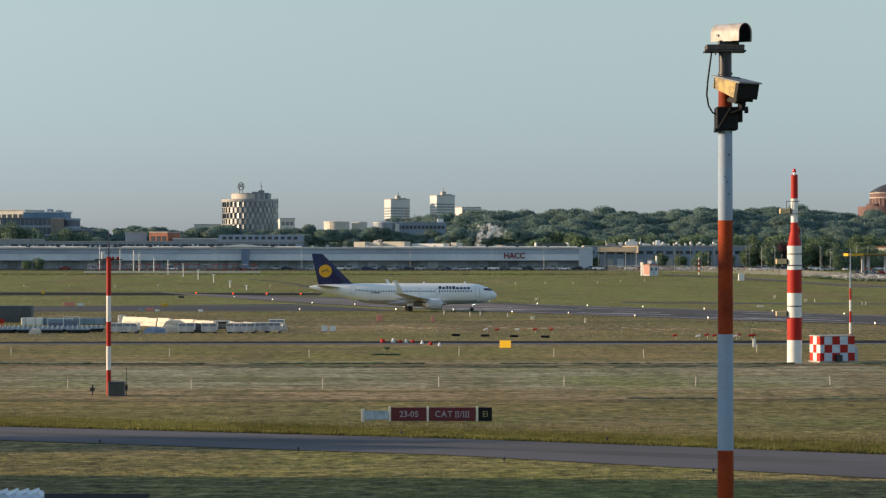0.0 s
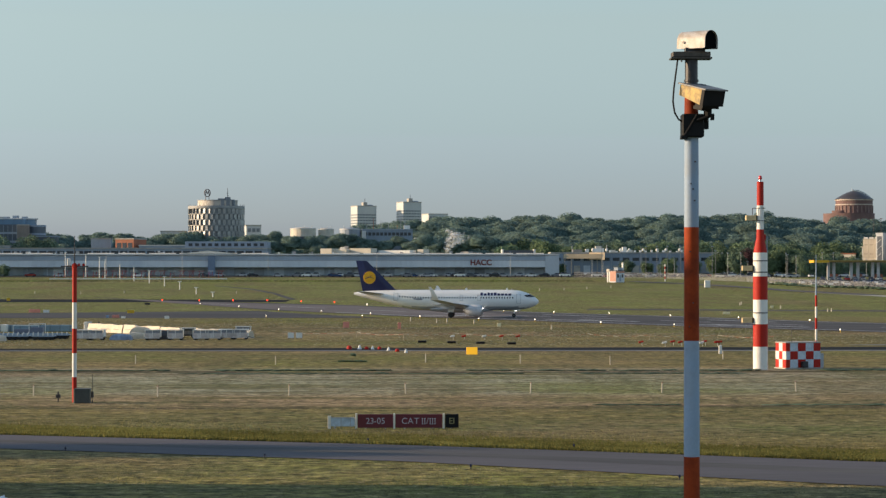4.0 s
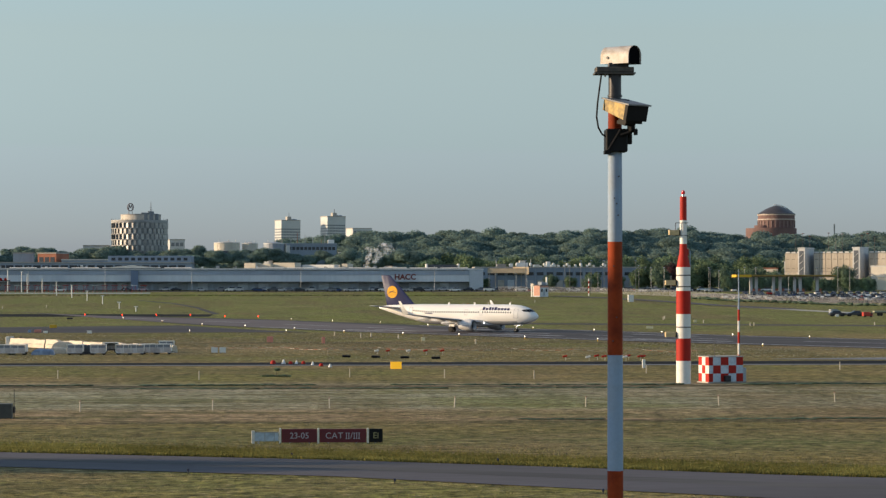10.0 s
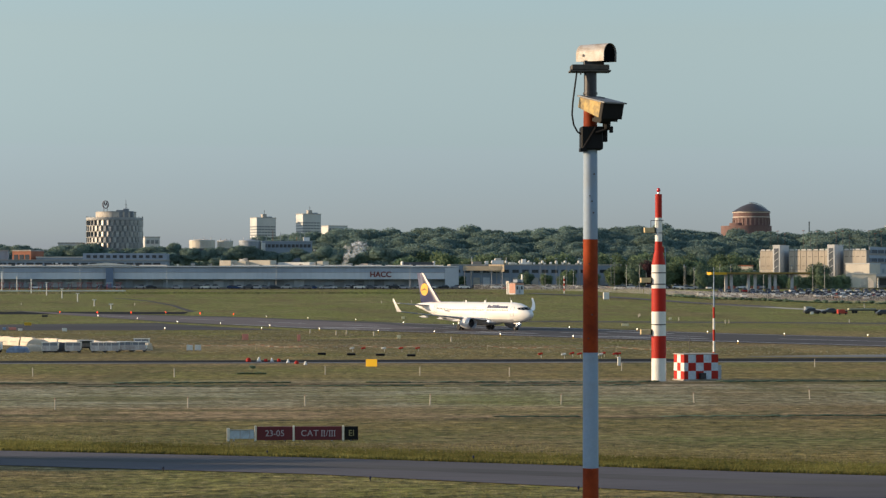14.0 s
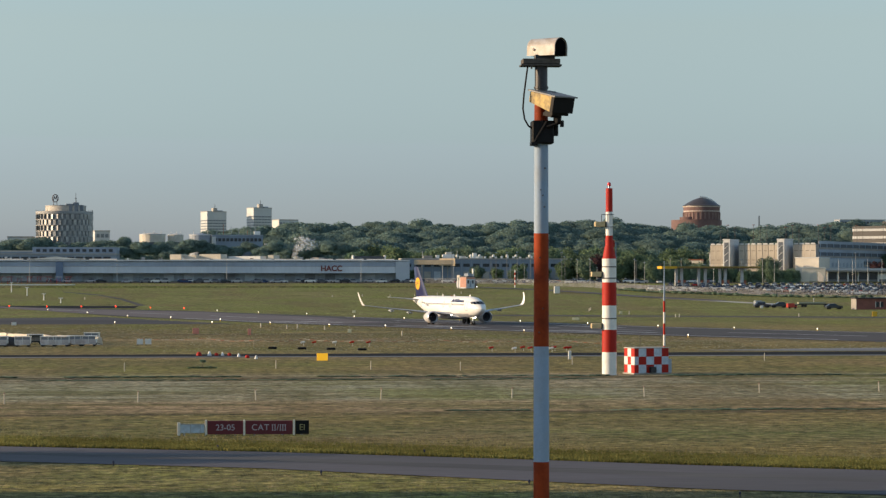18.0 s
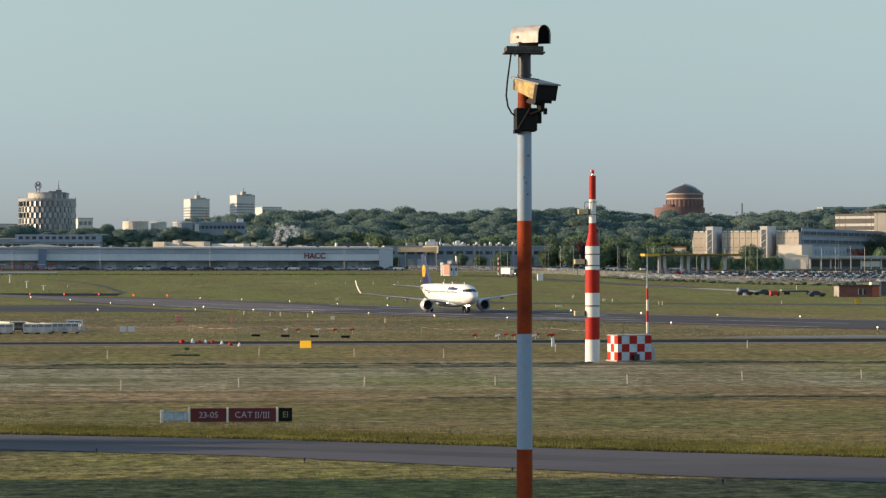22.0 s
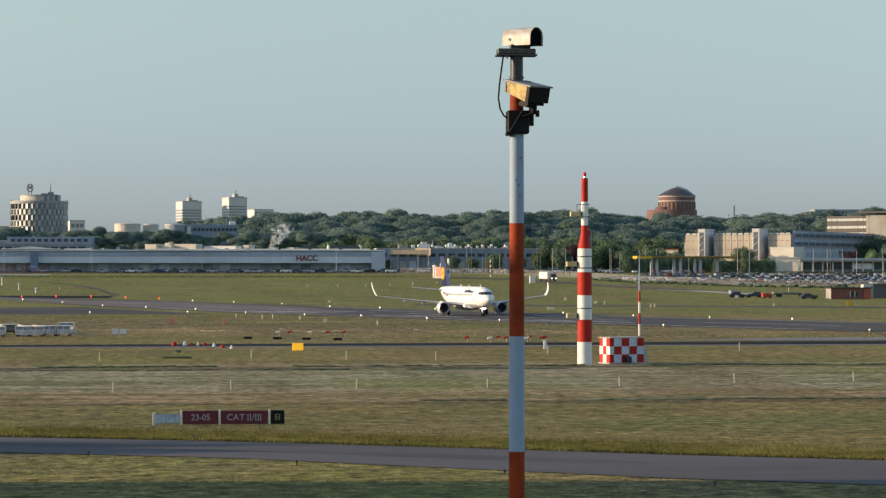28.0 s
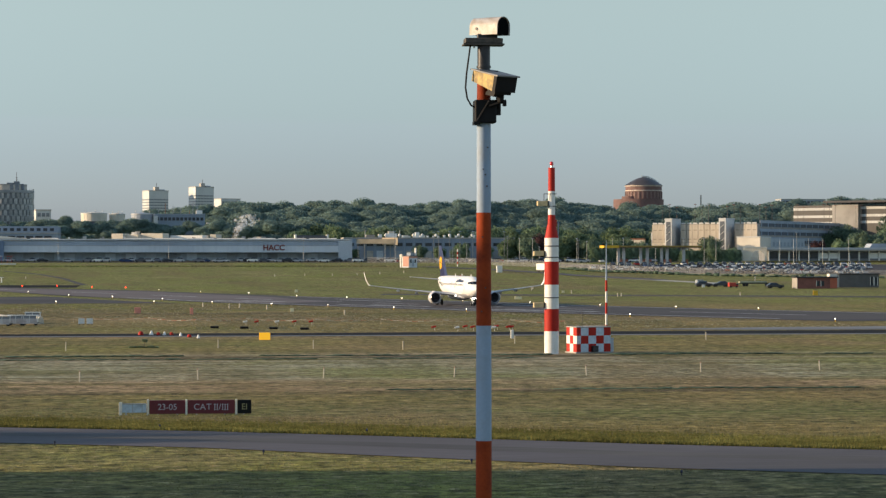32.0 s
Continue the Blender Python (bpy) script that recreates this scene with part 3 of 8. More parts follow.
# ---- the glide path aerial: a banded tower with three aerial arms ----
def aerial_tower():
    tower = thing("aerial_tower", pose(32.4, 213.5, 0), "tall red and white banded aerial tower with a tapered top", "mast")
    bands = [(0.0, 2.12, 0.68, 0.68, 0), (2.12, 4.2, 0.68, 0.68, 1), (4.2, 6.45, 0.67, 0.67, 0), (6.45, 8.60, 0.67, 0.67, 1), (8.60, 10.8, 0.66, 0.66, 0),
             (10.8, 12.0, 0.64, 0.40, 1), (12.0, 12.95, 0.38, 0.33, 1), (12.95, 15.15, 0.33, 0.32, 0), (15.15, 17.35, 0.32, 0.31, 1)]
    for a, b, r0, r1, red in bands:
        part("band", rod(bmesh.new(), (0, 0, a), (0, 0, b), r0, r1, 28), red_paint if red else white_paint, tower, "", True)
    for z, r in ((5.2, 0.70), (8.95, 0.69), (10.0, 0.69)):
        part("hoop", rod(bmesh.new(), (0, 0, z), (0, 0, z + 0.09), r, r, 28), dark_metal, tower, "", True)
    for z, r in ((4.55, 0.68), (9.35, 0.67), (14.0, 0.33)):
        bm = bmesh.new()
        box(bm, -r - 1.02, -r - 0.10, -0.35, 0.35, z - 0.22, z + 0.24, bevel=0.02)
        arm = part("aerial_box", bm, surface("pale_ochre", (0.66, 0.50, 0.26), 0.5, coarse=(3, 0.2)), tower, "ochre box aerial on a side arm")
        bm = bmesh.new()
        box(bm, -r - 0.10, -r + 0.02, -0.25, 0.25, z - 0.26, z + 0.26)
        part("bracket", bm, black_paint, arm)
    bm = bmesh.new()
    for z in (13.75, 14.9):
        rod(bm, (-0.75, -0.2, z), (0.4, -0.36, z), 0.03, 0.03, 8)
        rod(bm, (0.4, -0.36, z), (0.4, 0.3, z), 0.03, 0.03, 8)
    rod(bm, (-0.75, -0.2, 13.75), (-0.75, -0.2, 14.9), 0.03, 0.03, 8)
    part("guard_rail", bm, dark_metal, tower, "dark steel maintenance rail")
    bm = bmesh.new()
    rod(bm, (0.62, 0, 0), (0.62, 0, 12.3), 0.05, 0.05, 10)
    part("cable_duct", bm, grey_paint, tower)
    bm = bmesh.new()
    rod(bm, (0.42, 0.1, 11.9), (0.42, 0.1, 12.5), 0.1, 0.1, 12)
    part("side_lamp", bm, red_paint, tower)
    part("beacon_stem", rod(bmesh.new(), (0, 0, 17.35), (0, 0, 17.55), 0.12, 0.1, 14), steel, tower)
    part("beacon", spun(bmesh.new(), [(0.12, 17.55), (0.17, 17.62), (0.17, 17.8), (0.11, 17.9), (0.03, 17.93)], 16), surface("red_glass", (0.65, 0.04, 0.05), 0.2), tower, "red obstruction beacon", True)
    return tower


aerial_tower()


def equipment_shelter():
    sh = thing("equipment_shelter", pose(36.3, 216.0, 0, 0, 0, 19) @ Matrix.Diagonal((0.92, 0.92, 0.925, 1)), "red and white checkered equipment cabin beside the aerial tower", "cabin")
    bm = bmesh.new()
    box(bm, -1.95, 1.95, -1.1, 1.1, 0.12, 2.60, bevel=0.02)
    part("cabin_body", bm, white_paint, sh)
    w2 = 2.2 / 3
    for row in range(3):
        z0, z1 = 0.13 + row * 0.823, 0.13 + (row + 1) * 0.823
        for c, (xa, xb) in enumerate(((-1.95, -1.5), (-1.5, -0.62), (-0.62, 0.27), (0.27, 1.16), (1.16, 1.95))):
            bm = bmesh.new()
            box(bm, xa, xb, -1.125, -1.1, z0, z1)
            # front whites bluer than the side's: the front's shade put into the colour
            part("front_panel", bm, red_paint if (c + row) % 2 == 0 else surface("shaded_shelter_white", (0.56, 0.63, 0.70), 0.5, coarse=(2, 0.15)), sh)
        for c in range(3):
            bm = bmesh.new()
            box(bm, -1.975, -1.95, -1.1 + c * w2, -1.1 + (c + 1) * w2, z0, z1)
            part("side_panel", bm, red_paint if (c + row) % 2 == 0 else white_paint, sh)
    bm = bmesh.new()
    box(bm, -2.02, 2.02, -1.17, 1.17, 2.60, 2.70, bevel=0.02)
    part("roof", bm, concrete, sh)
    bm = bmesh.new()
    box(bm, -0.3, 0.35, -1.55, -1.13, 0.15, 0.75, bevel=0.03)
    box(bm, -0.2, 0.25, -1.56, -1.55, 0.25, 0.65)
    part("air_unit", bm, dark_metal, sh, "dark air conditioning unit on the wall")
    bm = bmesh.new()
    box(bm, 1.98, 2.5, -0.8, 0.6, 0.1, 1.5, bevel=0.02)
    part("side_cabinet", bm, surface("shade_grey", (0.45, 0.47, 0.50), 0.5), sh)
    rodm = rod(bmesh.new(), (-0.9, -0.3, 2.7), (-0.9, -0.3, 4.3), 0.03, 0.015, 8)
    part("whip_aerial", rodm, dark_metal, sh)
    bm = bmesh.new()
    box(bm, -2.1, 2.2, -1.2, 1.2, -0.1, 0.12)
    part("footing", bm, concrete, sh)


equipment_shelter()


def slim_mast(x, y, name, label, bands, radius):
    m = thing(name, pose(x, y, rise(y)), label, "mast")
    for a, b, red in bands:
        part("band", rod(bmesh.new(), (0, 0, a), (0, 0, b), radius, radius, 14), red_paint if red else white_paint, m, "", True)
    return m


mast_b = slim_mast(40.2, 228.5, "wind_mast", "slim red and white mast with a bare whip on top",
                   [(i * 1.12, (i + 1) * 1.12, (i + 1) % 2 == 0) for i in range(6)], 0.11)
part("whip", rod(bmesh.new(), (0, 0, 6.72), (0, 0, 10.7), 0.09, 0.03, 10), grey_paint, mast_b, "pale grey whip above the bands")
bm = bmesh.new()
rod(bm, (-0.3, 0, 10.3), (0.35, 0, 10.45), 0.02, 0.02, 6), rod(bm, (0.35, 0, 10.45), (0.35, 0, 10.75), 0.03, 0.03, 6), rod(bm, (-0.3, 0, 10.3), (-0.3, 0, 10.5), 0.03, 0.03, 6)
part("sensor_arm", bm, dark_metal, mast_b)
lm = slim_mast(-23.15, 160.4, "localiser_mast", "slim red and white mast with a dark cross arm",
               [(0.0, 1.75, True), (1.75, 3.4, False), (3.4, 5.1, True), (5.1, 6.9, False), (6.9, 9.3, True)], 0.16)
bm = bmesh.new()
rod(bm, (-0.95, 0, 9.4), (0.95, 0, 9.4), 0.04, 0.04, 8)
rod(bm, (0, 0, 9.3), (0, 0, 11.5), 0.05, 0.02, 8)
part("cross_arm", bm, dark_metal, lm, "thin dark cross arm and whip")
bm = bmesh.new()
box(bm, -0.50, -0.28, -0.12, 0.12, 9.44, 9.95, bevel=0.03)
part("lamp_head", bm, white_paint, lm, "white lamp on the cross arm")
part("mast_cap", spun(bmesh.new(), [(0.19, 9.28), (0.2, 9.5), (0.08, 9.62)], 12), red_paint, lm)
for s in (0.30, 0.62):
    part("lamp", spun(bmesh.new(), [(0.09, 9.42), (0.1, 9.52), (0.05, 9.6)], 10, (s, 0)), red_paint, lm)
bm = bmesh.new()
box(bm, -0.55, 0.55, -0.4, 0.4, 0.0, 1.02, pose(-22.45, 159.4, 0), bevel=0.03)
tagged(new("switch_box", mesh_of("switch_box", bm, surface("box_green", (0.06, 0.07, 0.065), 0.5, coarse=(3, 0.2)))), "dark grey switch box in the grass beside the mast", "box")
bm = bmesh.new()
rod(bm, (-21.75, 159.2, 0), (-21.75, 159.2, 2.0), 0.03, 0.02, 8), rod(bm, (-21.75, 159.2, 0.4), (-21.75, 159.2, 0.8), 0.09, 0.09, 8)
tagged(new("rod_marker", mesh_of("rod_marker", bm, dark_metal)), "thin dark rod marker beside the box", "post")
bm = bmesh.new()
rod(bm, (-24.3, 160.6, 0), (-24.3, 160.6, 0.75), 0.05, 0.05, 8), box(bm, -24.45, -24.15, 160.5, 160.7, 0.3, 0.55)
tagged(new("hydrant_post", mesh_of("hydrant_post", bm, dark_metal)), "short dark post in the grass", "post")


# ---- the lit guidance sign beside the near taxiway ----
def guidance_sign():
    sign = thing("guidance_sign", pose(-0.9, 133.2, 0), "long taxiway sign with two dark red panels and a black one", "sign")
    maroon = surface("maroon_face", (0.145, 0.014, 0.024), 0.4, fine=(15, 0.08), coarse=(1.5, 0.1))
    edge = surface("sign_edge", (0.80, 0.76, 0.66), 0.4)
    legend = surface("sign_legend", (0.52, 0.47, 0.50), 0.5, fine=(30, 0.1))
    legend_y = surface("sign_legend_yellow", (0.32, 0.29, 0.13), 0.5)
    panels = [(-2.08, -0.04, maroon, "23-05", legend), (0.09, 2.78, maroon, "CAT ||/|||", legend), (2.94, 3.72, black_paint, "E1", legend_y)]
    for x0, x1, m, text, lm_ in panels:
        bm = bmesh.new()
        box(bm, x0, x1, -0.09, 0.09, 0.06, 0.84, bevel=0.012)
        p = part("panel", bm, m, sign, "dark red lit panel" if m is maroon else "black panel")
        characters(text, 0.49, lm_, p, Matrix.Translation(((x0 + x1) / 2, -0.095, 0.44)) @ FACING)
    for x in (-2.16, 0.02, 2.86):
        bm = bmesh.new()
        box(bm, x - 0.055, x + 0.055, -0.12, 0.12, 0.0, 0.88, bevel=0.01)
        part("divider", bm, edge, sign, "pale end post")
    bm = bmesh.new()
    box(bm, -3.62, -2.24, -0.05, 0.06, 0.14, 0.66, bevel=0.01)
    back = part("end_panel", bm, surface("pale_blue_panel", (0.50, 0.60, 0.68), 0.4, coarse=(2, 0.2)), sign, "pale blue-grey blank panel")
    bm = bmesh.new()
    for x in (-3.05, -2.5):
        box(bm, x, x + 0.03, -0.07, -0.05, 0.1, 0.66)
    box(bm, -3.6, -2.25, -0.075, -0.05, 0.62, 0.66)
    part("panel_frame", bm, steel, back)
    bm = bmesh.new()
    box(bm, -3.8, -3.62, -0.08, 0.1, 0.0, 0.74, bevel=0.01)
    part("end_post", bm, edge, sign, "pale end post")
    for x in (-3.4, -1.6, -0.5, 0.6, 2.2, 3.3):
        part("foot", rod(bmesh.new(), (x, 0, -0.05), (x, 0, 0.12), 0.05, 0.05, 8), steel, sign)


guidance_sign()
# ---- the airliner: nose along +x, origin on the ground between the main wheels ----
def airliner():
    plane = thing("airliner", pose(0, 470, 0), "white twin-engined airliner with a dark blue tail fin, taxiing", "aeroplane")
    white = surface("aircraft_white", (0.86, 0.85, 0.81), 0.32, fine=(3, 0.02), coarse=(0.4, 0.05), other=(0.70, 0.70, 0.70))
    belly = surface("aircraft_grey", (0.42, 0.44, 0.47), 0.35, coarse=(0.5, 0.1))
    navy = surface("navy_paint", (0.012, 0.016, 0.075), 0.35, coarse=(0.5, 0.1))
    yellow = surface("tail_yellow", (0.85, 0.42, 0.01), 0.35)
    glass = surface("cockpit_glass", (0.012, 0.014, 0.018), 0.08)
    metal = surface("bare_metal", (0.6, 0.6, 0.6), 0.3, 0.9)
    wing_grey = surface("wing_grey", (0.46, 0.48, 0.50), 0.4, coarse=(0.8, 0.12))
    N = 28
    # stations: x, half width, half height, centre height
    st = [(17.70, 0.02, 0.02, 3.42), (17.55, 0.35, 0.34, 3.43), (17.2, 0.70, 0.66, 3.46), (16.6, 1.08, 1.04, 3.53), (15.8, 1.42, 1.42, 3.61), (14.8, 1.70, 1.73, 3.68), (13.6, 1.90, 1.96, 3.74),
          (12.2, 1.975, 2.06, 3.76), (10, 1.975, 2.07, 3.77), (0, 1.975, 2.07, 3.77), (-6.0, 1.975, 2.07, 3.77), (-8.0, 1.93, 1.98, 3.86), (-10, 1.78, 1.78, 4.05), (-12.5, 1.46, 1.46, 4.32),
          (-15, 1.06, 1.10, 4.62), (-17.5, 0.62, 0.70, 4.90), (-19.0, 0.34, 0.40, 5.02), (-19.80, 0.16, 0.20, 5.05)]

    def section(x):
        for a, b in zip(st, st[1:]):
            if a[0] >= x >= b[0]:
                f = (a[0] - x) / (a[0] - b[0])
                return [p * (1 - f) + q * f for p, q in zip(a, b)]
        return st[-1]

    def skin(x, a, out=0.0):
        """A point on the hull; a: degrees up from the side, starboard (-y) first."""
        _, w, h, z = section(x)
        return Vector((x, -(w + out) * math.cos(radians(a)), z + (h + out) * math.sin(radians(a))))
    bm = bmesh.new()
    rings = [[(x, w * math.cos(2 * math.pi * k / N), z + h * math.sin(2 * math.pi * k / N)) for k in range(N)] for x, w, h, z in st]
    loft(bm, rings)
    for f in bm.faces:
        f.material_index = 1 if f.calc_center_median().z < section(f.calc_center_median().x)[3] - 1.35 and -11 < f.calc_center_median().x < 15.5 else 0
    hull = part("fuselage", bm, [white, belly], plane, "white fuselage with a pale grey belly", True)
    bm = bmesh.new()
    loft(bm, [[(x, w * math.cos(2 * math.pi * k / 16), z + h * math.sin(2 * math.pi * k / 16)) for k in range(16)] for x, w, h, z in
              ((8.2, 0.3, 0.1, 1.8), (6.5, 1.5, 0.55, 1.9), (3, 1.95, 0.75, 1.95), (-1.5, 1.9, 0.72, 1.95), (-4, 1.2, 0.45, 1.98), (-5.5, 0.2, 0.1, 2.0))])
    part("wing_fairing", bm, belly, plane, "", True)
    # cabin windows, doors, cockpit glazing
    wm = None
    for s in (1, -1):
        for i in range(44):
            x = 12.4 - i * 0.53
            if 5.4 < x < 5.9 or 1.9 < x < 2.2:
                continue
            if wm is None:
                b2 = bmesh.new()
                loft(b2, [[(0.13 * math.cos(2 * math.pi * k / 8), y, 0.20 * math.sin(2 * math.pi * k / 8)) for k in range(8)] for y in (-0.015, 0.02)])
                wm = mesh_of("cabin_window", b2, glass)
            p = skin(x, 14, 0.0)
            part("cabin_window", wm, glass, hull, at=Matrix.Translation((p.x, p.y * s, p.z)) @ Matrix.Rotation(radians(-14 * s), 4, "X") @ (Matrix.Identity(4) if s > 0 else Matrix.Rotation(math.pi, 4, "Z")))
    gap = surface("door_gap", (0.30, 0.31, 0.33), 0.5)
    for s in (1, -1):
        for x, w in ((13.6, 0.42), (-11.2, 0.42), (2.05, 0.28), (5.65, 0.28)):
            b2 = bmesh.new()
            lo, hi = (-18, 38) if w > 0.3 else (-2, 30)
            for xa in (x - w, x + w):
                pts = [skin(xa, a, 0.012) for a in range(lo, hi + 1, 8)]
                for p, q in zip(pts, pts[1:]):
                    rod(b2, (p.x, p.y * s, p.z), (q.x, q.y * s, q.z), 0.028, 0.028, 4)
            for a in (lo, hi):
                p, q = skin(x - w, a, 0.012), skin(x + w, a, 0.012)
                rod(b2, (p.x, p.y * s, p.z), (q.x, q.y * s, q.z), 0.028, 0.028, 4)
            part("door", b2, gap, hull, "outlined cabin door" if w > 0.3 else "outlined emergency exit")
        # title drawn as plain bars
        x = 12.1
        for k, (w, a0, a1) in enumerate(((0.5, 26, 46), (0.55, 26, 39), (0.45, 26, 46), (0.4, 26, 44), (0.55, 26, 46), (0.55, 26, 39), (0.55, 26, 39), (0.5, 26, 39), (0.55, 26, 39))):
            i = k if s > 0 else 8 - k
            w, a0, a1 = ((0.5, 26, 46), (0.55, 26, 39), (0.45, 26, 46), (0.4, 26, 44), (0.55, 26, 46), (0.55, 26, 39), (0.55, 26, 39), (0.5, 26, 39), (0.55, 26, 39))[8 - i]
            q = [skin(x, a0, 0.06), skin(x - w, a0, 0.06), skin(x - w, a1, 0.06), skin(x, a1, 0.06)]
            b2 = bmesh.new()
            b2.faces.new([b2.verts.new((p.x, p.y * s, p.z)) for p in q])
            part("title_bar", b2, navy, hull, "dark blue bar of the title")
            x -= w + 0.2
        b2 = bmesh.new()
        for x0, x1 in ((-7.6, -7.2), (-7.1, -5.8)):
            q = [skin(x0, 2, 0.03), skin(x1, 2, 0.03), skin(x1, 8, 0.03), skin(x0, 8, 0.03)]
            b2.faces.new([b2.verts.new((p.x, p.y * s, p.z)) for p in q])
        part("marking", b2, navy, hull, "small dark marking bars")
    def nose_skin(y, z):
        """The hull's surface point at a half width y and a height z of the nose."""
        lo, hi = 12.4, 17.6
        for _ in range(30):
            x = (lo + hi) / 2
            _, w, h, zc = section(x)
            lo, hi = (x, hi) if (y / w) ** 2 + ((z - zc) / h) ** 2 < 1 else (lo, x)
        return Vector((lo + 0.03, y * 1.015, z + 0.02))
    for y0, y1, za, zb, zc_, zd in ((0.03, 0.70, 4.40, 4.92, 4.36, 4.90), (0.75, 1.12, 4.36, 4.88, 4.34, 4.84), (1.16, 1.42, 4.36, 4.82, 4.42, 4.68)):
        for s in (1, -1):
            b2 = bmesh.new()
            grid = [[b2.verts.new((p.x, p.y * s, p.z)) for p in (nose_skin(y0 + (y1 - y0) * u / 3, (za + (zc_ - za) * u / 3) * (1 - v / 3) + (zb + (zd - zb) * u / 3) * v / 3) for v in range(4))] for u in range(4)]
            for c0, c1 in zip(grid, grid[1:]):
                for v in range(3):
                    b2.faces.new((c0[v], c1[v], c1[v + 1], c0[v + 1]))
            part("cockpit_window", b2, glass, hull, "dark cockpit window")

    def foil(x0, chord, y, z, thick):
        prof = [(0, 0), (0.03, 0.45), (0.15, 0.9), (0.4, 1.0), (0.7, 0.6), (1, 0.04), (1, -0.04), (0.7, -0.35), (0.4, -0.6), (0.15, -0.55), (0.03, -0.3)]
        return [(x0 - c * chord, y, z + t * thick * chord * 0.5) for c, t in prof]
    for s in (1, -1):
        bm = bmesh.new()
        loft(bm, [foil(6.6, 7.6, 1.2 * s, 2.25, 0.14), foil(5.6, 6.3, 2.6 * s, 2.38, 0.13), foil(3.6, 4.0, 6.4 * s, 2.75, 0.115), foil(0.6, 2.6, 12.0 * s, 3.35, 0.10), foil(-2.0, 1.55, 17.05 * s, 4.0, 0.09)])
        wing = part("wing", bm, wing_grey, plane, "swept grey wing", True)
        bm = bmesh.new()
        tip = [foil(-2.0, 1.55, 17.05 * s, 4.0, 0.09)]
        for f in (0.25, 0.5, 0.75, 1.0):
            tip.append([(-2.0 - 0.1 * f - 1.3 * f * f - c * (1.5 - 1.0 * f), (17.05 + 0.85 * math.sin(f * 1.5) + t * 0.022) * s, 4.05 + 0.25 * f + 2.25 * f ** 1.5) for c, t in
                        [(0, 0), (0.03, 0.45), (0.15, 0.9), (0.4, 1.0), (0.7, 0.6), (1, 0.04), (1, -0.04), (0.7, -0.35), (0.4, -0.6), (0.15, -0.55), (0.03, -0.3)]])
        loft(bm, tip)
        part("sharklet", bm, white, wing, "white upturned wing tip", True)
        for y, x, z in ((4.2, -0.9, 2.3), (8.2, -0.6, 2.72), (11.6, -1.9, 3.1)):
            bm = bmesh.new()
            loft(bm, [[(x + dx, s * y + r * math.cos(2 * math.pi * k / 8), z - 0.12 + r * 1.2 * math.sin(2 * math.pi * k / 8)) for k in range(8)] for dx, r in ((1.8, 0.05), (1.0, 0.2), (-0.3, 0.2), (-1.5, 0.04))])
            part("flap_fairing", bm, wing_grey, wing, "", True)
        # engine: open nacelle with a dark fan, spinner and pylon
        bm = bmesh.new()
        prof = [(7.9, 0.96), (8.05, 1.02), (7.9, 1.10), (7.0, 1.20), (5.6, 1.18), (4.4, 0.98), (3.7, 0.84), (3.7, 0.80), (4.6, 0.9), (7.2, 0.92)]
        cy, cz = 5.75 * s, 1.62
        rings = [[(x, cy + r * math.cos(2 * math.pi * k / 24), cz + r * math.sin(2 * math.pi * k / 24)) for k in range(24)] for x, r in prof]
        loft(bm, rings + [rings[0]], caps=False)
        eng = part("engine", bm, surface("nacelle_white", (0.60, 0.60, 0.60), 0.35, coarse=(1, 0.06)), plane, "white engine nacelle", True,
                   Matrix.Translation((3.0, cy, cz + 0.12)) @ Matrix.Diagonal((0.74, 0.98, 0.98, 1)) @ Matrix.Translation((-3.7, -cy, -cz)))
        bm = bmesh.new()
        loft(bm, [[(x, cy + r * math.cos(2 * math.pi * k / 24), cz + r * math.sin(2 * math.pi * k / 24)) for k in range(24)] for x, r in ((8.06, 0.99), (8.10, 1.03), (8.0, 1.10), (7.86, 1.12), (7.85, 1.06), (7.9, 0.97), (8.06, 0.99))], caps=False)
        part("intake_lip", bm, metal, eng, "bare metal intake lip", True)
        bm = bmesh.new()
        for k in range(24):
            a = 2 * math.pi * k / 24
            c, d = math.cos(a), math.sin(a)
            c2, d2 = math.cos(a + 0.2), math.sin(a + 0.2)
            vs = [bm.verts.new(p) for p in ((7.15, cy + 0.25 * c, cz + 0.25 * d), (7.25, cy + 0.25 * c2, cz + 0.25 * d2), (7.3, cy + 0.9 * c2, cz + 0.9 * d2), (7.1, cy + 0.9 * c, cz + 0.9 * d))]
            bm.faces.new(vs)
        rod(bm, (7.0, cy, cz), (7.05, cy, cz), 0.92, 0.92, 24)
        part("fan", bm, surface("fan_metal", (0.09, 0.09, 0.10), 0.4, 0.5), eng, "dark fan blades")
        part("spinner", rod(bmesh.new(), (7.1, cy, cz), (7.75, cy, cz), 0.3, 0.03, 14), dark_metal, eng, "", True)
        part("exhaust", rod(bmesh.new(), (3.0, cy, cz), (4.4, cy, cz), 0.35, 0.72, 20), metal, eng, "bare metal exhaust cone", True)
        bm = bmesh.new()
        loft(bm, [[(7.2, cy + y, 2.75) if k == 0 else p for k, p in enumerate([(7.2, cy + y, 2.75), (5.0, cy + y, 2.95), (2.0, cy + y, 2.75), (3.5, cy + y, 2.1), (6.0, cy + y, 2.5)])] for y in (-0.16, 0.16)])
        part("pylon", bm, white, eng)
        # tailplane
        bm = bmesh.new()
        loft(bm, [foil(-13.2, 4.2, 0.5 * s, 4.95, 0.09), foil(-16.9, 1.7, 6.22 * s, 5.5, 0.08)])
        part("tailplane", bm, wing_grey, plane, "", True)
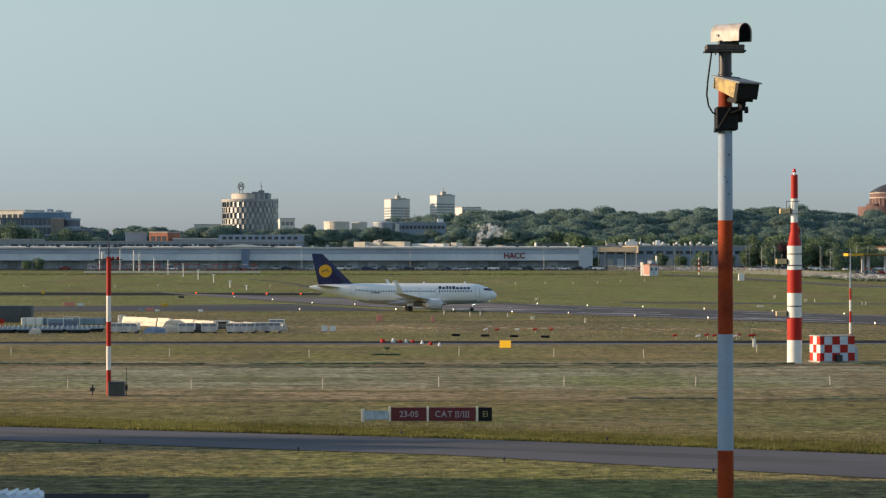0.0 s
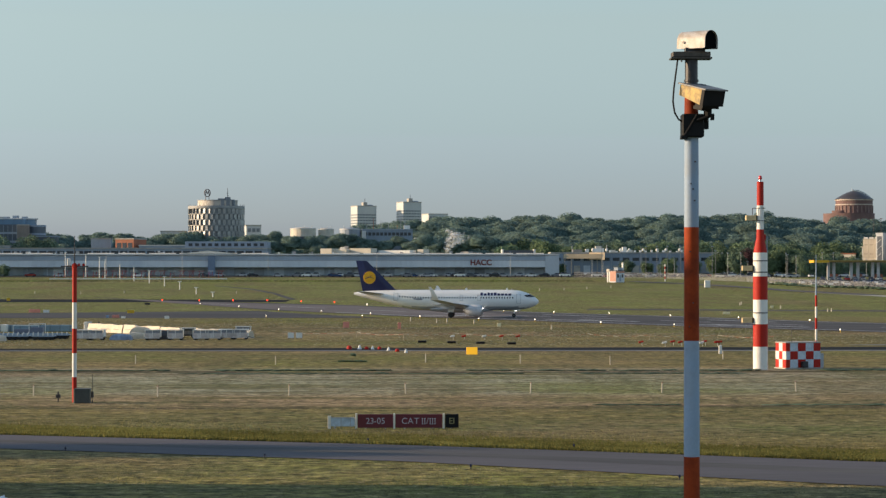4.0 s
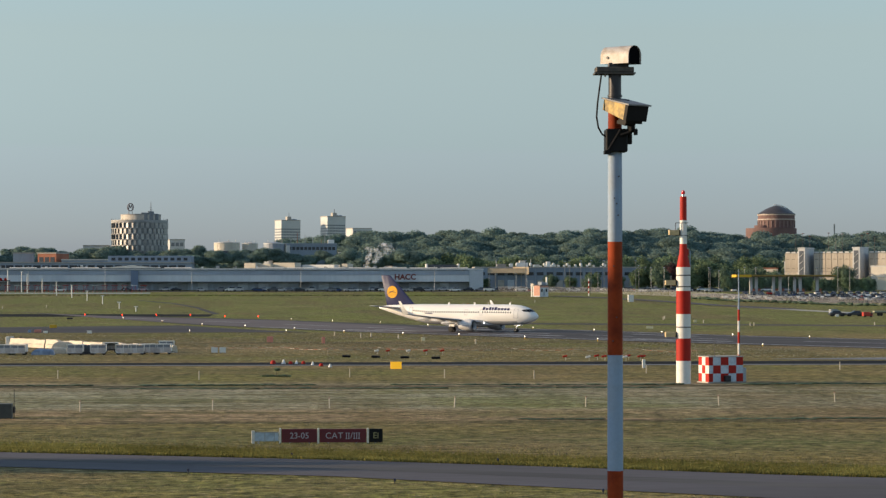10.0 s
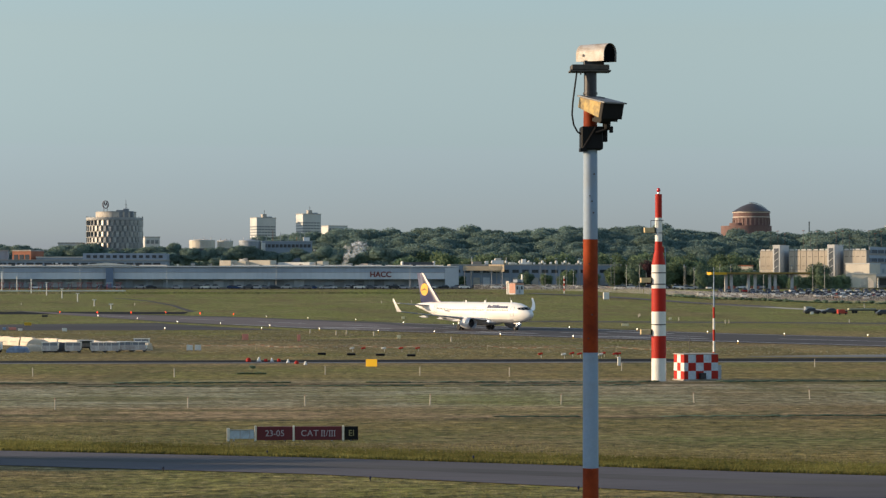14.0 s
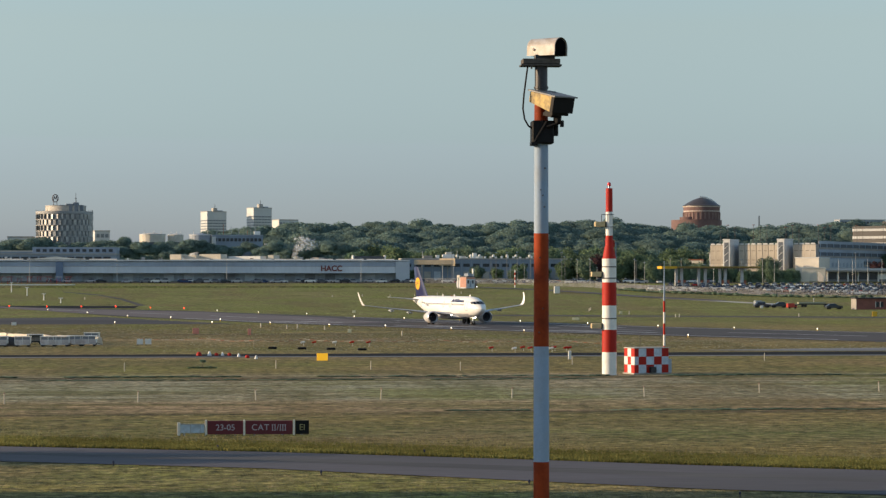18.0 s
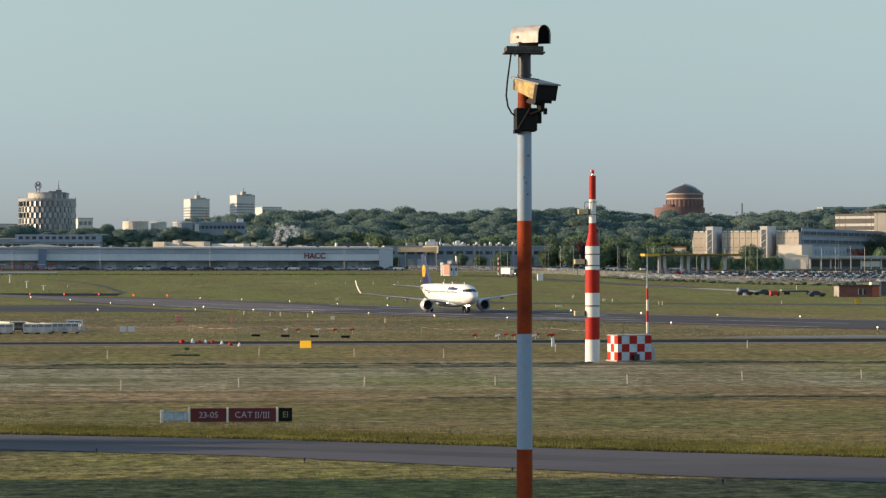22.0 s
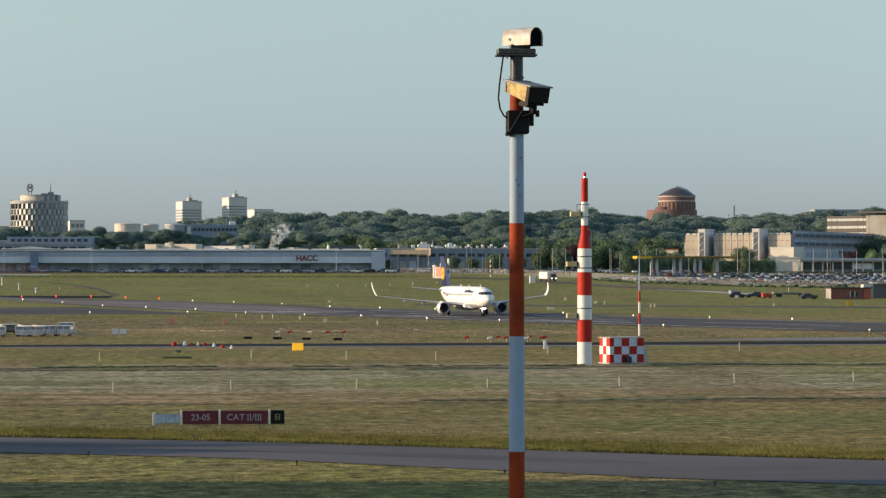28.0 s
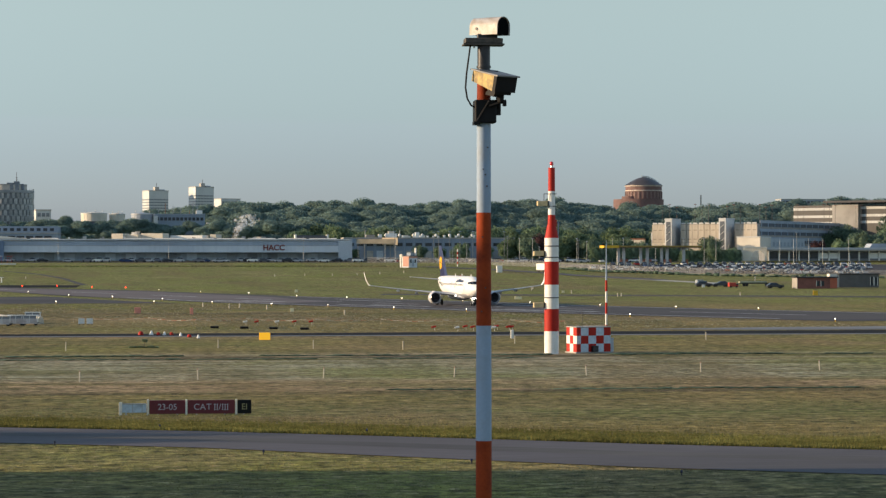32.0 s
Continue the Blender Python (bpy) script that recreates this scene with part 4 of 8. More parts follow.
    # fin with a yellow disc
    def fin_ring(x0, chord, z, w):
        return [(x0 - c * chord, t * w, z) for c, t in ((0, 0), (0.06, 0.6), (0.3, 1), (0.65, 0.75), (1, 0.06), (1, -0.06), (0.65, -0.75), (0.3, -1), (0.06, -0.6))]
    bm = bmesh.new()
    loft(bm, [fin_ring(-8.9, 9.0, 5.45, 0.12), fin_ring(-11.4, 6.7, 5.95, 0.28), fin_ring(-17.15, 2.2, 11.70, 0.13), fin_ring(-17.5, 1.8, 11.76, 0.05)])
    fin = part("tail_fin", bm, navy, plane, "dark blue tail fin", True)
    for s in (1, -1):
        bm = bmesh.new()
        rod(bm, (-16.6, 0.14 * s, 8.3), (-16.6, 0.245 * s, 8.3), 1.27, 1.24, 36)
        disc = part("disc", bm, yellow, fin, "yellow disc on the fin")
        bm = bmesh.new()
        for (x0, z0), (x1, z1), r in (((-17.5, 8.05), (-16.5, 8.4), 0.07), ((-16.5, 8.4), (-15.75, 8.15), 0.07), ((-16.6, 8.35), (-16.2, 8.8), 0.06), ((-17.2, 8.4), (-16.5, 8.4), 0.06)):
            rod(bm, (x0, 0.238 * s, z0), (x1, 0.238 * s, z1), r, r * 0.6, 6)
        part("emblem", bm, navy, disc, "plain dark blue stroke shape")
    bm = bmesh.new()
    for x in (11.3, 3.1, -3.0):
        box(bm, x - 0.25, x + 0.1, -0.03, 0.03, 5.8, 6.2)
    part("blade_aerial", bm, white, hull)
    bm = bmesh.new()
    rod(bm, (1.5, 0, 5.82), (1.5, 0, 5.98), 0.12, 0.06, 10)
    part("beacon", bm, red_paint, hull)
    # landing gear
    wheel = bmesh.new()
    spun(wheel, [(0.30, -0.2), (0.52, -0.2), (0.58, -0.13), (0.58, 0.13), (0.52, 0.2), (0.30, 0.2)], 20)
    wheel_me = mesh_of("tyre", wheel, tyre_black, True)
    hub = bmesh.new()
    spun(hub, [(0.1, -0.16), (0.3, -0.18), (0.3, 0.18), (0.1, 0.16)], 14)
    hub_me = mesh_of("rim", hub, surface("rim_grey", (0.4, 0.4, 0.4), 0.4, 0.6), True)
    for s in (1, -1):
        bm = bmesh.new()
        rod(bm, (0, 3.8 * s, 0.58), (0.1, 3.8 * s, 2.4), 0.13, 0.16, 12)
        rod(bm, (0, 3.2 * s, 0.58), (0, 4.4 * s, 0.58), 0.09, 0.09, 10)
        rod(bm, (0.05, 3.7 * s, 1.2), (0.0, 2.3 * s, 2.2), 0.07, 0.07, 8)
        gear = part("main_gear", bm, white, plane, "main landing gear leg", True)
        bm = bmesh.new()
        box(bm, -0.55, 0.6, 4.02 * s - 0.03, 4.02 * s + 0.03, 1.1, 2.5)
        part("gear_door", bm, white, gear)
        for y in (3.34, 4.26):
            at = Matrix.Translation((0, y * s, 0.58)) @ Matrix.Rotation(radians(90), 4, "X")
            w = part("wheel", wheel_me, tyre_black, gear, "black tyre on a grey rim", at=at)
            part("rim", hub_me, tyre_black, w)
    bm = bmesh.new()
    rod(bm, (12.64, 0, 0.4), (12.9, 0, 2.2), 0.10, 0.12, 12)
    rod(bm, (12.64, -0.4, 0.4), (12.64, 0.4, 0.4), 0.06, 0.06, 8)
    rod(bm, (12.7, 0, 1.0), (13.7, 0, 2.0), 0.06, 0.06, 8)
    ng = part("nose_gear", bm, white, plane, "nose landing gear leg", True)
    for y in (-0.25, 0.25):
        at = Matrix.Translation((12.64, y, 0.4)) @ Matrix.Rotation(radians(90), 4, "X") @ Matrix.Scale(0.68, 4)
        w = part("wheel", wheel_me, tyre_black, ng, at=at)
        part("rim", hub_me, tyre_black, w)
    for y in (-0.42, 0.42):
        bm = bmesh.new()
        box(bm, 12.4, 13.9, y - 0.02, y + 0.02, 1.35, 1.9)
        part("gear_door", bm, white, ng)
    for y in (-0.2, 0.2):
        part("taxi_light", rod(bmesh.new(), (13.1, y, 1.5), (13.2, y, 1.5), 0.19, 0.19, 12), glow("taxi_lamp", (1, 0.95, 0.85), 10.0), ng, "lit taxi light")
    for s in (1, -1):
        part("landing_light", rod(bmesh.new(), (6.35, 1.98 * s, 2.15), (6.45, 1.98 * s, 2.15), 0.14, 0.14, 10), glow("wing_lamp", (1, 0.95, 0.85), 4.0), plane, "lit landing light")
    for c in plane.children:            # the laden hull sits low on its legs
        if c.name.split(".")[0] not in ("main_gear", "nose_gear"):
            c.matrix_basis = Matrix.Translation((0, 0, -0.28)) @ c.matrix_basis
        c.matrix_basis = Matrix.Scale(0.98, 4) @ c.matrix_basis
    return plane


plane = airliner()
# ---- the cargo hall beyond the field ----
glass_dark = surface("window_glass", (0.04, 0.05, 0.06), 0.12, fine=(1, 0.05), coarse=(0.3, 0.2))
PLAIN_Z = 7.6


def panes(parent, x0, x1, z0, z1, y, count, rows, wpart=0.7, hpart=0.6, material=None, name="window"):
    """A grid of window panes, 6 cm proud of a wall at y, on one shared mesh."""
    dx, dz = (x1 - x0) / count, (z1 - z0) / rows
    b = bmesh.new()
    box(b, -dx * wpart / 2, dx * wpart / 2, -0.06, 0.06, -dz * hpart / 2, dz * hpart / 2)
    me = mesh_of(name, b, material or glass_dark)
    for i in range(count):
        for j in range(rows):
            part(name, me, None, parent, at=Matrix.Translation((x0 + (i + 0.5) * dx, y, z0 + (j + 0.5) * dz)))


def wall_box(parent, name, x0, x1, y0, y1, z0, z1, material, label="", bevel=0.0):
    b = bmesh.new()
    box(b, x0, x1, y0, y1, z0, z1, bevel=bevel)
    return part(name, b, material, parent, label)


def cargo_hall():
    hall = thing("cargo_hall", pose(0, 0, PLAIN_Z), "long grey cargo hall with loading bays and pale roof edge", "hall")
    clad = surface("hall_cladding", (0.66, 0.70, 0.73), 0.55, fine=(0.8, 0.06), coarse=(0.06, 0.3), other=(0.48, 0.54, 0.60), stretch=(1, 1, 0.2))
    # shade under the canopy put into the colour of dock wall and columns
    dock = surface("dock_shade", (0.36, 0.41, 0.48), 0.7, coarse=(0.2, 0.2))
    wall_box(hall, "hall_body", -330, 59, 926, 985, 0, 8.0, clad, "grey-blue ribbed metal walls")
    wall_box(hall, "canopy", -330, 59, 921, 926, 3.35, 6.1, clad, "projecting pale upper storey")
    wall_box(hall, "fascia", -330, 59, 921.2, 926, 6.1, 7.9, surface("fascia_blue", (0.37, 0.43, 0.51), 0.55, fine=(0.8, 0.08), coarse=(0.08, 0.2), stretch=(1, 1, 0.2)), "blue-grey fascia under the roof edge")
    wall_box(hall, "dock_plinth", -330, 58, 925.5, 926, 0, 3.3, dock, "band of loading bays, coloured dark for the canopy's shade")
    wall_box(hall, "roof_edge", -330, 59.6, 920.6, 986, 8.1, 8.45, surface("roof_edge_white", (0.80, 0.79, 0.77), 0.5, coarse=(0.1, 0.2)), "pale roof edge")
    # added upright pieces, turned sunwards to draw the roof's bright broken line
    for k in range(31):
        if k not in (4, 9, 15, 22, 23):
            b = bmesh.new()
            box(b, -5.6, 5.6, -0.15, 0.15, 8.46, 9.0, pose(-318 + k * 12.2, 923.5, 0, 0, 0, -13))
            part("roof_sheet", b, MATS["roof_edge_white"], hall, "white parapet piece turned to catch the sun")
    wall_box(hall, "roof", -329, 59, 922, 985, 8.4, 8.7, concrete)
    wall_box(hall, "end_wall", 54, 59.5, 920.4, 921.2, 0, 7.9, surface("end_panel", (0.50, 0.54, 0.58), 0.5, coarse=(0.1, 0.1)), "paler end bay")
    wall_box(hall, "stair_block", -80, -77.2, 919.5, 921, 0, 7.7, surface("stair_blue", (0.16, 0.22, 0.32), 0.5), "blue-grey stair bay")
    for x in range(-324, 56, 6):
        wall_box(hall, "pilaster", x - 0.12, x + 0.12, 920.93, 921.0, 3.35, 6.1, clad)
    for x in range(-320, 50, 8):
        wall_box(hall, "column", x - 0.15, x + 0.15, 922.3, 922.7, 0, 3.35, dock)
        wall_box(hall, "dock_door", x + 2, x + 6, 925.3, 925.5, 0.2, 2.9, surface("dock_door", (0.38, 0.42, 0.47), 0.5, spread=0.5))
    wall_box(hall, "rail_band", -330, 54, 920.9, 921.0, 5.9, 6.1, steel)
    b = bmesh.new()
    loft(b, [[(-92, y, 7.9), (-68, y, 7.9), (-68, y, 8.7), (-80, y, 9.9), (-92, y, 8.7)] for y in (922, 980)])
    part("gable", b, surface("cream_roof", (0.70, 0.66, 0.58), 0.6), hall, "low cream gable over the roof")
    lettering("lettering", "HACC", 3.0, surface("sign_red", (0.20, 0.035, 0.03), 0.5), hall, Matrix.Translation((28.4, 920.8, 5.15)) @ Matrix.Scale(1.02, 4, (1, 0, 0)) @ FACING, "dark red block letters")
    cream = surface("cream_plaster", (0.62, 0.56, 0.45), 0.7, coarse=(0.2, 0.15))
    for x0, x1, z, m in ((-35, -30, 10.9, cream), (-29.8, -24, 10.5, cream), (-23.5, -14, 11.0, cream), (-12, 2, 10.2, white_paint), (4.3, 6.8, 10.6, cream), (-320, -300, 10.2, concrete), (22, 25, 9.7, concrete)):
        b = bmesh.new()
        box(b, -(x1 - x0) / 2, (x1 - x0) / 2, -3, 3, 8.6, z, pose((x0 + x1) / 2, 938, 0, 0, 0, -24))
        part("roof_house", b, m, hall, "small rooftop plant house")
    wall_box(hall, "roof_unit", 38, 50, 936, 946, 8.6, 10.3, surface("unit_dark", (0.08, 0.09, 0.10), 0.6), "dark rooftop cooling unit")
    for x in (37.4, 50.3):
        wall_box(hall, "unit_frame", x, x + 0.6, 935.5, 946.5, 8.6, 10.6, white_paint)
    rng = random.Random(4)
    for i in range(46):
        x = rng.uniform(-240, 55)
        wall_box(hall, "roof_vent", x, x + rng.uniform(0.5, 1.6), 930, 931.5, 8.6, 8.6 + rng.uniform(0.5, 1.3), rng.choice((white_paint, steel, dark_metal)))
    return hall


cargo_hall()


def rear_hall():
    h = thing("rear_hall", pose(0, 0, PLAIN_Z), "long blue-grey building with a band of windows behind the cargo hall", "building")
    blue = surface("blue_grey_render", (0.28, 0.34, 0.42), 0.6, coarse=(0.1, 0.15))
    wall_box(h, "wall", -300, -62, 1010, 1040, 0, 11.6, blue)
    wall_box(h, "roof", -301, -61.5, 1009.5, 1041, 11.6, 12.0, concrete)
    panes(h, -298, -64, 8.4, 11.2, 1009.95, 60, 1, 0.8, 0.6)
    wall_box(h, "upper_wall", -98, -62, 1012, 1038, 12, 14.8, blue)
    panes(h, -97, -63, 12.1, 14.6, 1011.95, 12, 1, 0.6, 0.5)


rear_hall()


def round_tower():
    t = thing("round_tower", pose(-95.8, 1150, PLAIN_Z - 2.5), "round office tower with staggered bright facade panels and a roof emblem", "building")
    shell = surface("tower_shell", (0.34, 0.34, 0.33), 0.6, coarse=(0.2, 0.15))
    glass = surface("tower_glass", (0.255, 0.265, 0.275), 0.4, 0.0, coarse=(0.2, 0.2))
    panel = surface("tower_panel", (0.37, 0.365, 0.35), 0.42, 0.45, spread=0.2)
    top, dz, n = 36.3, 2.8, 34
    part("wall", rod(bmesh.new(), (0, 0, 0), (0, 0, top), 13.2, 13.2, 68), glass, t, "grey-bronze glass drum", True)
    pm = []
    for turn in (-24, -8):
        b = bmesh.new()
        box(b, -0.72, 0.72, -0.14, 0.14, -1.18, 1.18, pose(0, 0, 0, 0, 0, turn))
        pm.append(mesh_of("facade_panel", b, panel))
    for j in range(9):
        z = top - 1.0 - (j + 0.5) * dz
        for k in range(n):
            a = 2 * math.pi * (k + 0.5 * (j % 2)) / n
            part("facade_panel", pm[j % 2], None, t, at=Matrix.Translation((13.6 * math.sin(a), -13.6 * math.cos(a), z)) @ Matrix.Rotation(a, 4, "Z"))
    for j in range(10):
        z = top - 1.0 - j * dz
        part("floor_ring", rod(bmesh.new(), (0, 0, z - 0.16), (0, 0, z + 0.16), 13.95, 13.95, 68), shell, t, "", True)
    part("parapet", spun(bmesh.new(), [(13.7, top - 0.8), (14.0, top - 0.8), (14.0, top + 0.25), (13.6, top + 0.25), (13.6, top - 0.3)], 68), shell, t, "", True)
    for k in range(34):
        a = 2 * math.pi * k / 34
        part("rail_post", rod(bmesh.new(), (13.8 * math.sin(a), -13.8 * math.cos(a), top), (13.8 * math.sin(a), -13.8 * math.cos(a), top + 1.0), 0.07, 0.07, 5), dark_metal, t)
    part("roof_drum", rod(bmesh.new(), (0.6, 0, top - 0.4), (0.6, 0, top + 2.9), 9.9, 9.9, 48), surface("drum_cream", (0.52, 0.47, 0.40), 0.6), t, "cream roof drum", True)
    part("drum_edge", rod(bmesh.new(), (0.6, 0, top + 2.9), (0.6, 0, top + 3.2), 10.1, 10.1, 48), shell, t, "", True)
    for x0, x1, y0, h in ((1.4, 4.6, -9.6, 3.9), (4.7, 7.3, -8.6, 4.6), (7.4, 9.6, -6.5, 3.4), (-1.6, 1.2, -9.4, 3.3)):
        part("roof_plant", box(bmesh.new(), x0, x1, y0, y0 + 6, top - 0.4, top + h, bevel=0.12), surface("plant_grey", (0.22, 0.24, 0.26), 0.6, coarse=(0.6, 0.2)), t, "grey louvred rooftop plant")
    b = bmesh.new()
    c = Vector((-3.9, -7, top + 6.6))
    for k in range(24):
        p, q = (c + Vector((1.45 * math.cos(2 * math.pi * (k + i) / 24), 0, 1.8 * math.sin(2 * math.pi * (k + i) / 24))) for i in (0, 1))
        rod(b, p, q, 0.24, 0.24, 6)
    for s in (-1, 1):
        rod(b, c + Vector((s * 0.95, 0, -1.3)), c + Vector((s * 0.6, 0, 1.2)), 0.22, 0.22, 6)
        rod(b, c + Vector((s * 0.6, 0, 1.2)), c + Vector((0, 0, -0.5)), 0.22, 0.22, 6)
    for x in (-4.7, -3.1):
        rod(b, (x, -7, top + 3.0), (x, -7, top + 5.0), 0.14, 0.14, 6)
    part("emblem", b, surface("emblem_brown", (0.14, 0.09, 0.085), 0.5), t, "dark red-brown ring emblem on legs")
    b = bmesh.new()
    rod(b, (5.9, -5, top + 3), (5.9, -5, top + 9.2), 0.2, 0.08, 6), rod(b, (5.4, -5, top + 6.6), (6.4, -5, top + 6.6), 0.1, 0.1, 6), rod(b, (5.6, -5, top + 5.4), (6.6, -5, top + 5.4), 0.1, 0.1, 6)
    part("aerial", b, dark_metal, t)


round_tower()


def office(name, x0, x1, y, depth, top, label, wall, rows=0, cols=0, rz=0, z_first=None, band=None, roof=None, pane=None):
    """A plain block with roof edge and window rows; x from x0 to x1 on its front at y, standing on the plain."""
    o = thing(name, pose((x0 + x1) / 2, y, PLAIN_Z, 0, 0, rz), label, "building")
    w = (x1 - x0) / 2
    h = top - PLAIN_Z
    wall_box(o, "wall", -w, w, 0, depth, 0, h, wall)
    wall_box(o, "roof", -w - 0.2, w + 0.2, -0.2, depth + 0.2, h, h + 0.5, roof or concrete)
    if rows:
        panes(o, -w + 0.5, w - 0.5, (z_first or PLAIN_Z + 1) - PLAIN_Z, h - 0.4, -0.03, cols, rows, 0.75, 0.5, pane)
    return o


brick = surface("red_brick", (0.34, 0.13, 0.075), 0.8, fine=(2, 0.12), coarse=(0.2, 0.2))
beige = surface("beige_concrete", (0.32, 0.295, 0.26), 0.8, fine=(1, 0.10), coarse=(0.15, 0.25), other=(0.25, 0.23, 0.20))
# blue-grey of shaded walls, lightened for haze, held in the base colour
shade_blue = surface("shade_blue_render", (0.30, 0.35, 0.41), 0.6, coarse=(0.1, 0.15))
ivory = surface("ivory_render", (0.66, 0.61, 0.52), 0.65, coarse=(0.15, 0.12))
# window glass lightened to carry the low contrast of distance haze
hazed_far_glass = surface("hazed_far_glass", (0.20, 0.22, 0.24), 0.3)
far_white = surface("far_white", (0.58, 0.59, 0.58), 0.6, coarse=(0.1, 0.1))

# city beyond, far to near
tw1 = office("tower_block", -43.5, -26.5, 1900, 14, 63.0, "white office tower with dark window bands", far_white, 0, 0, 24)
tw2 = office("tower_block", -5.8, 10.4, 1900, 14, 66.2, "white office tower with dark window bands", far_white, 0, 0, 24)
office("tower_block", 15.0, 32.5, 1920, 14, 57.0, "low white office block among trees", far_white, 3, 6, 24, 40, pane=hazed_far_glass)
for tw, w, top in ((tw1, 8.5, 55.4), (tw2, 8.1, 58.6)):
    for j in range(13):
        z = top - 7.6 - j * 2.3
        wall_box(tw, "window_band", -w - 0.08, w - 0.5, -0.08, 13.6, z, z + 1.05, hazed_far_glass)
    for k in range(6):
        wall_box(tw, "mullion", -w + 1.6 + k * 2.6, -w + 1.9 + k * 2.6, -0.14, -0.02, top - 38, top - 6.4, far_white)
    wall_box(tw, "lift_house", -1.5, 2.0, 4, 8, top, top + 3.4, concrete)
    wall_box(tw, "vent_house", 3.2, 6.5, 3, 7, top, top + 1.4, shade_blue)
    wall_box(tw, "roof_aerial", 0.2, 0.5, 5, 5.3, top + 3, top + 6.5, dark_metal)
b_ = office("apartment_block", -123.5, -111.5, 1150, 12, 29.0, "white flats with rows of balconies", far_white, 5, 6, 0, 14, pane=hazed_far_glass)
def glass_offices():
    """The office campus at the edge: a blue glass upper block over a dark glazed one, a brown slab and a curved dark wing."""
    blue = surface("blue_glass", (0.13, 0.24, 0.36), 0.25, coarse=(0.2, 0.15))
    dusk = surface("dusk_glass", (0.085, 0.11, 0.14), 0.3, coarse=(0.2, 0.2))
    o = thing("glass_office", pose(0, 0, PLAIN_Z), "blue glass office block over a darker glazed storey block", "building")
    wall_box(o, "upper_block", -197.2, -180, 1088, 1110, 0, 26.2, blue, "blue glass upper block")
    part("curved_end", rod(bmesh.new(), (-181.5, 1095, 0), (-181.5, 1095, 26.2), 5.6, 5.6, 32), blue, o, "", True)
    wall_box(o, "roof_edge", -197.6, -181, 1087.6, 1110, 26.2, 26.6, far_white)
    part("roof_lip", rod(bmesh.new(), (-181.5, 1095, 26.2), (-181.5, 1095, 26.7), 6.2, 6.2, 32), far_white, o, "", True)
    for k in range(3):
        wall_box(o, "roof_plant", -191 + k * 4.3, -188.6 + k * 4.3, 1092, 1096, 26.6, 27.5 + 0.5 * (k % 2), shade_blue)
    wall_box(o, "lower_block", -205, -180.6, 1072, 1087, 0, 23.4, dusk, "dark glazed lower block")
    for z in (19.0, 15.0, 11.0):
        wall_box(o, "floor_band", -205.1, -180.5, 1071.8, 1072, z, z + 0.9, shade_blue)
    for k in range(12):
        wall_box(o, "mullion", -204 + k * 2.05, -203.8 + k * 2.05, 1071.85, 1072, 0, 23.0, shade_blue)
    cream_o = office("cream_office", -226, -196.4, 1100, 14, 34.8, "cream sunlit office block with dark window bands", ivory, 3, 9, -24, 20)
    brown = office("brown_slab", -180.9, -175.7, 1070, 12, 30.5, "plain brown windowless concrete slab", surface("brown_render", (0.27, 0.225, 0.19), 0.85, fine=(2, 0.1), coarse=(0.3, 0.2)), 0, 0, 5)
    w = thing("dark_wing", pose(0, 0, PLAIN_Z), "dark curved office wing beside the brown slab", "building")
    part("drum", rod(bmesh.new(), (-174.5, 1082, 0), (-174.5, 1082, 23.2), 5.0, 5.0, 36), dusk, w, "", True)
    for z in (22.4, 18.6, 14.8):
        part("band", rod(bmesh.new(), (-174.5, 1082, z), (-174.5, 1082, z + 0.9), 5.1, 5.1, 36), shade_blue, w, "", True)
    wall_box(w, "low_wing", -176, -163.8, 1074, 1084, 0, 17.6, dusk)
    wall_box(w, "low_roof", -176.2, -163.4, 1073.6, 1084.4, 17.6, 18.2, shade_blue)
    panes(w, -175.4, -164.2, 10, 17, 1073.95, 6, 2, 0.8, 0.45, shade_blue)


glass_offices()
office("low_store", -146, -137, 1064, 12, 24.0, "plain pale blue-grey store building", surface("pale_store", (0.34, 0.40, 0.44), 0.6), 0, 0, 4)
office("low_store", -225, -180, 1046, 12, 20.5, "long dark blue-grey low store", shade_blue, 1, 14, 0, 16)
office("brick_house", -134, -124, 1050, 10, 23.8, "small orange-red brick house between halls", brick, 2, 3, -28, 14)
office("flat_hall", -122, -101, 1046, 16, 20.8, "low hall with a cream roof band", shade_blue, 1, 8, 0, 16, roof=ivory)
office("low_store", -153, -141, 1060, 10, 19.5, "small cream store among low halls", ivory, 0, 0, 8)
def round_tank(x, y, r, top, label, wall):
    t = thing("storage_tank", pose(x, y, PLAIN_Z), label, "tank", "round tanks behind the trees")
    h = top - PLAIN_Z
    part("shell", rod(bmesh.new(), (0, 0, 0), (0, 0, h), r, r, 40), wall, t, "", True)
    part("rim", rod(bmesh.new(), (0, 0, h), (0, 0, h + 0.35), r + 0.15, r + 0.15, 40), far_white, t, "", True)
    part("roof_cap", rod(bmesh.new(), (0, 0, h + 0.35), (0, 0, h + 1.0), r * 0.9, r * 0.15, 40), wall, t, "", True)
    for k in (-0.6, 0.15, 0.7):
        part("vent_pipe", rod(bmesh.new(), (k * r, -r * 0.4, h), (k * r, -r * 0.4, h + 1.9), 0.14, 0.14, 6), steel, t)
    for k in range(10):
        a = -math.pi + 0.15 + k * 0.315
        part("seam", rod(bmesh.new(), (r * 1.004 * math.cos(a), r * 1.004 * math.sin(a), 0), (r * 1.004 * math.cos(a), r * 1.004 * math.sin(a), h), 0.07, 0.07, 4), wall, t)


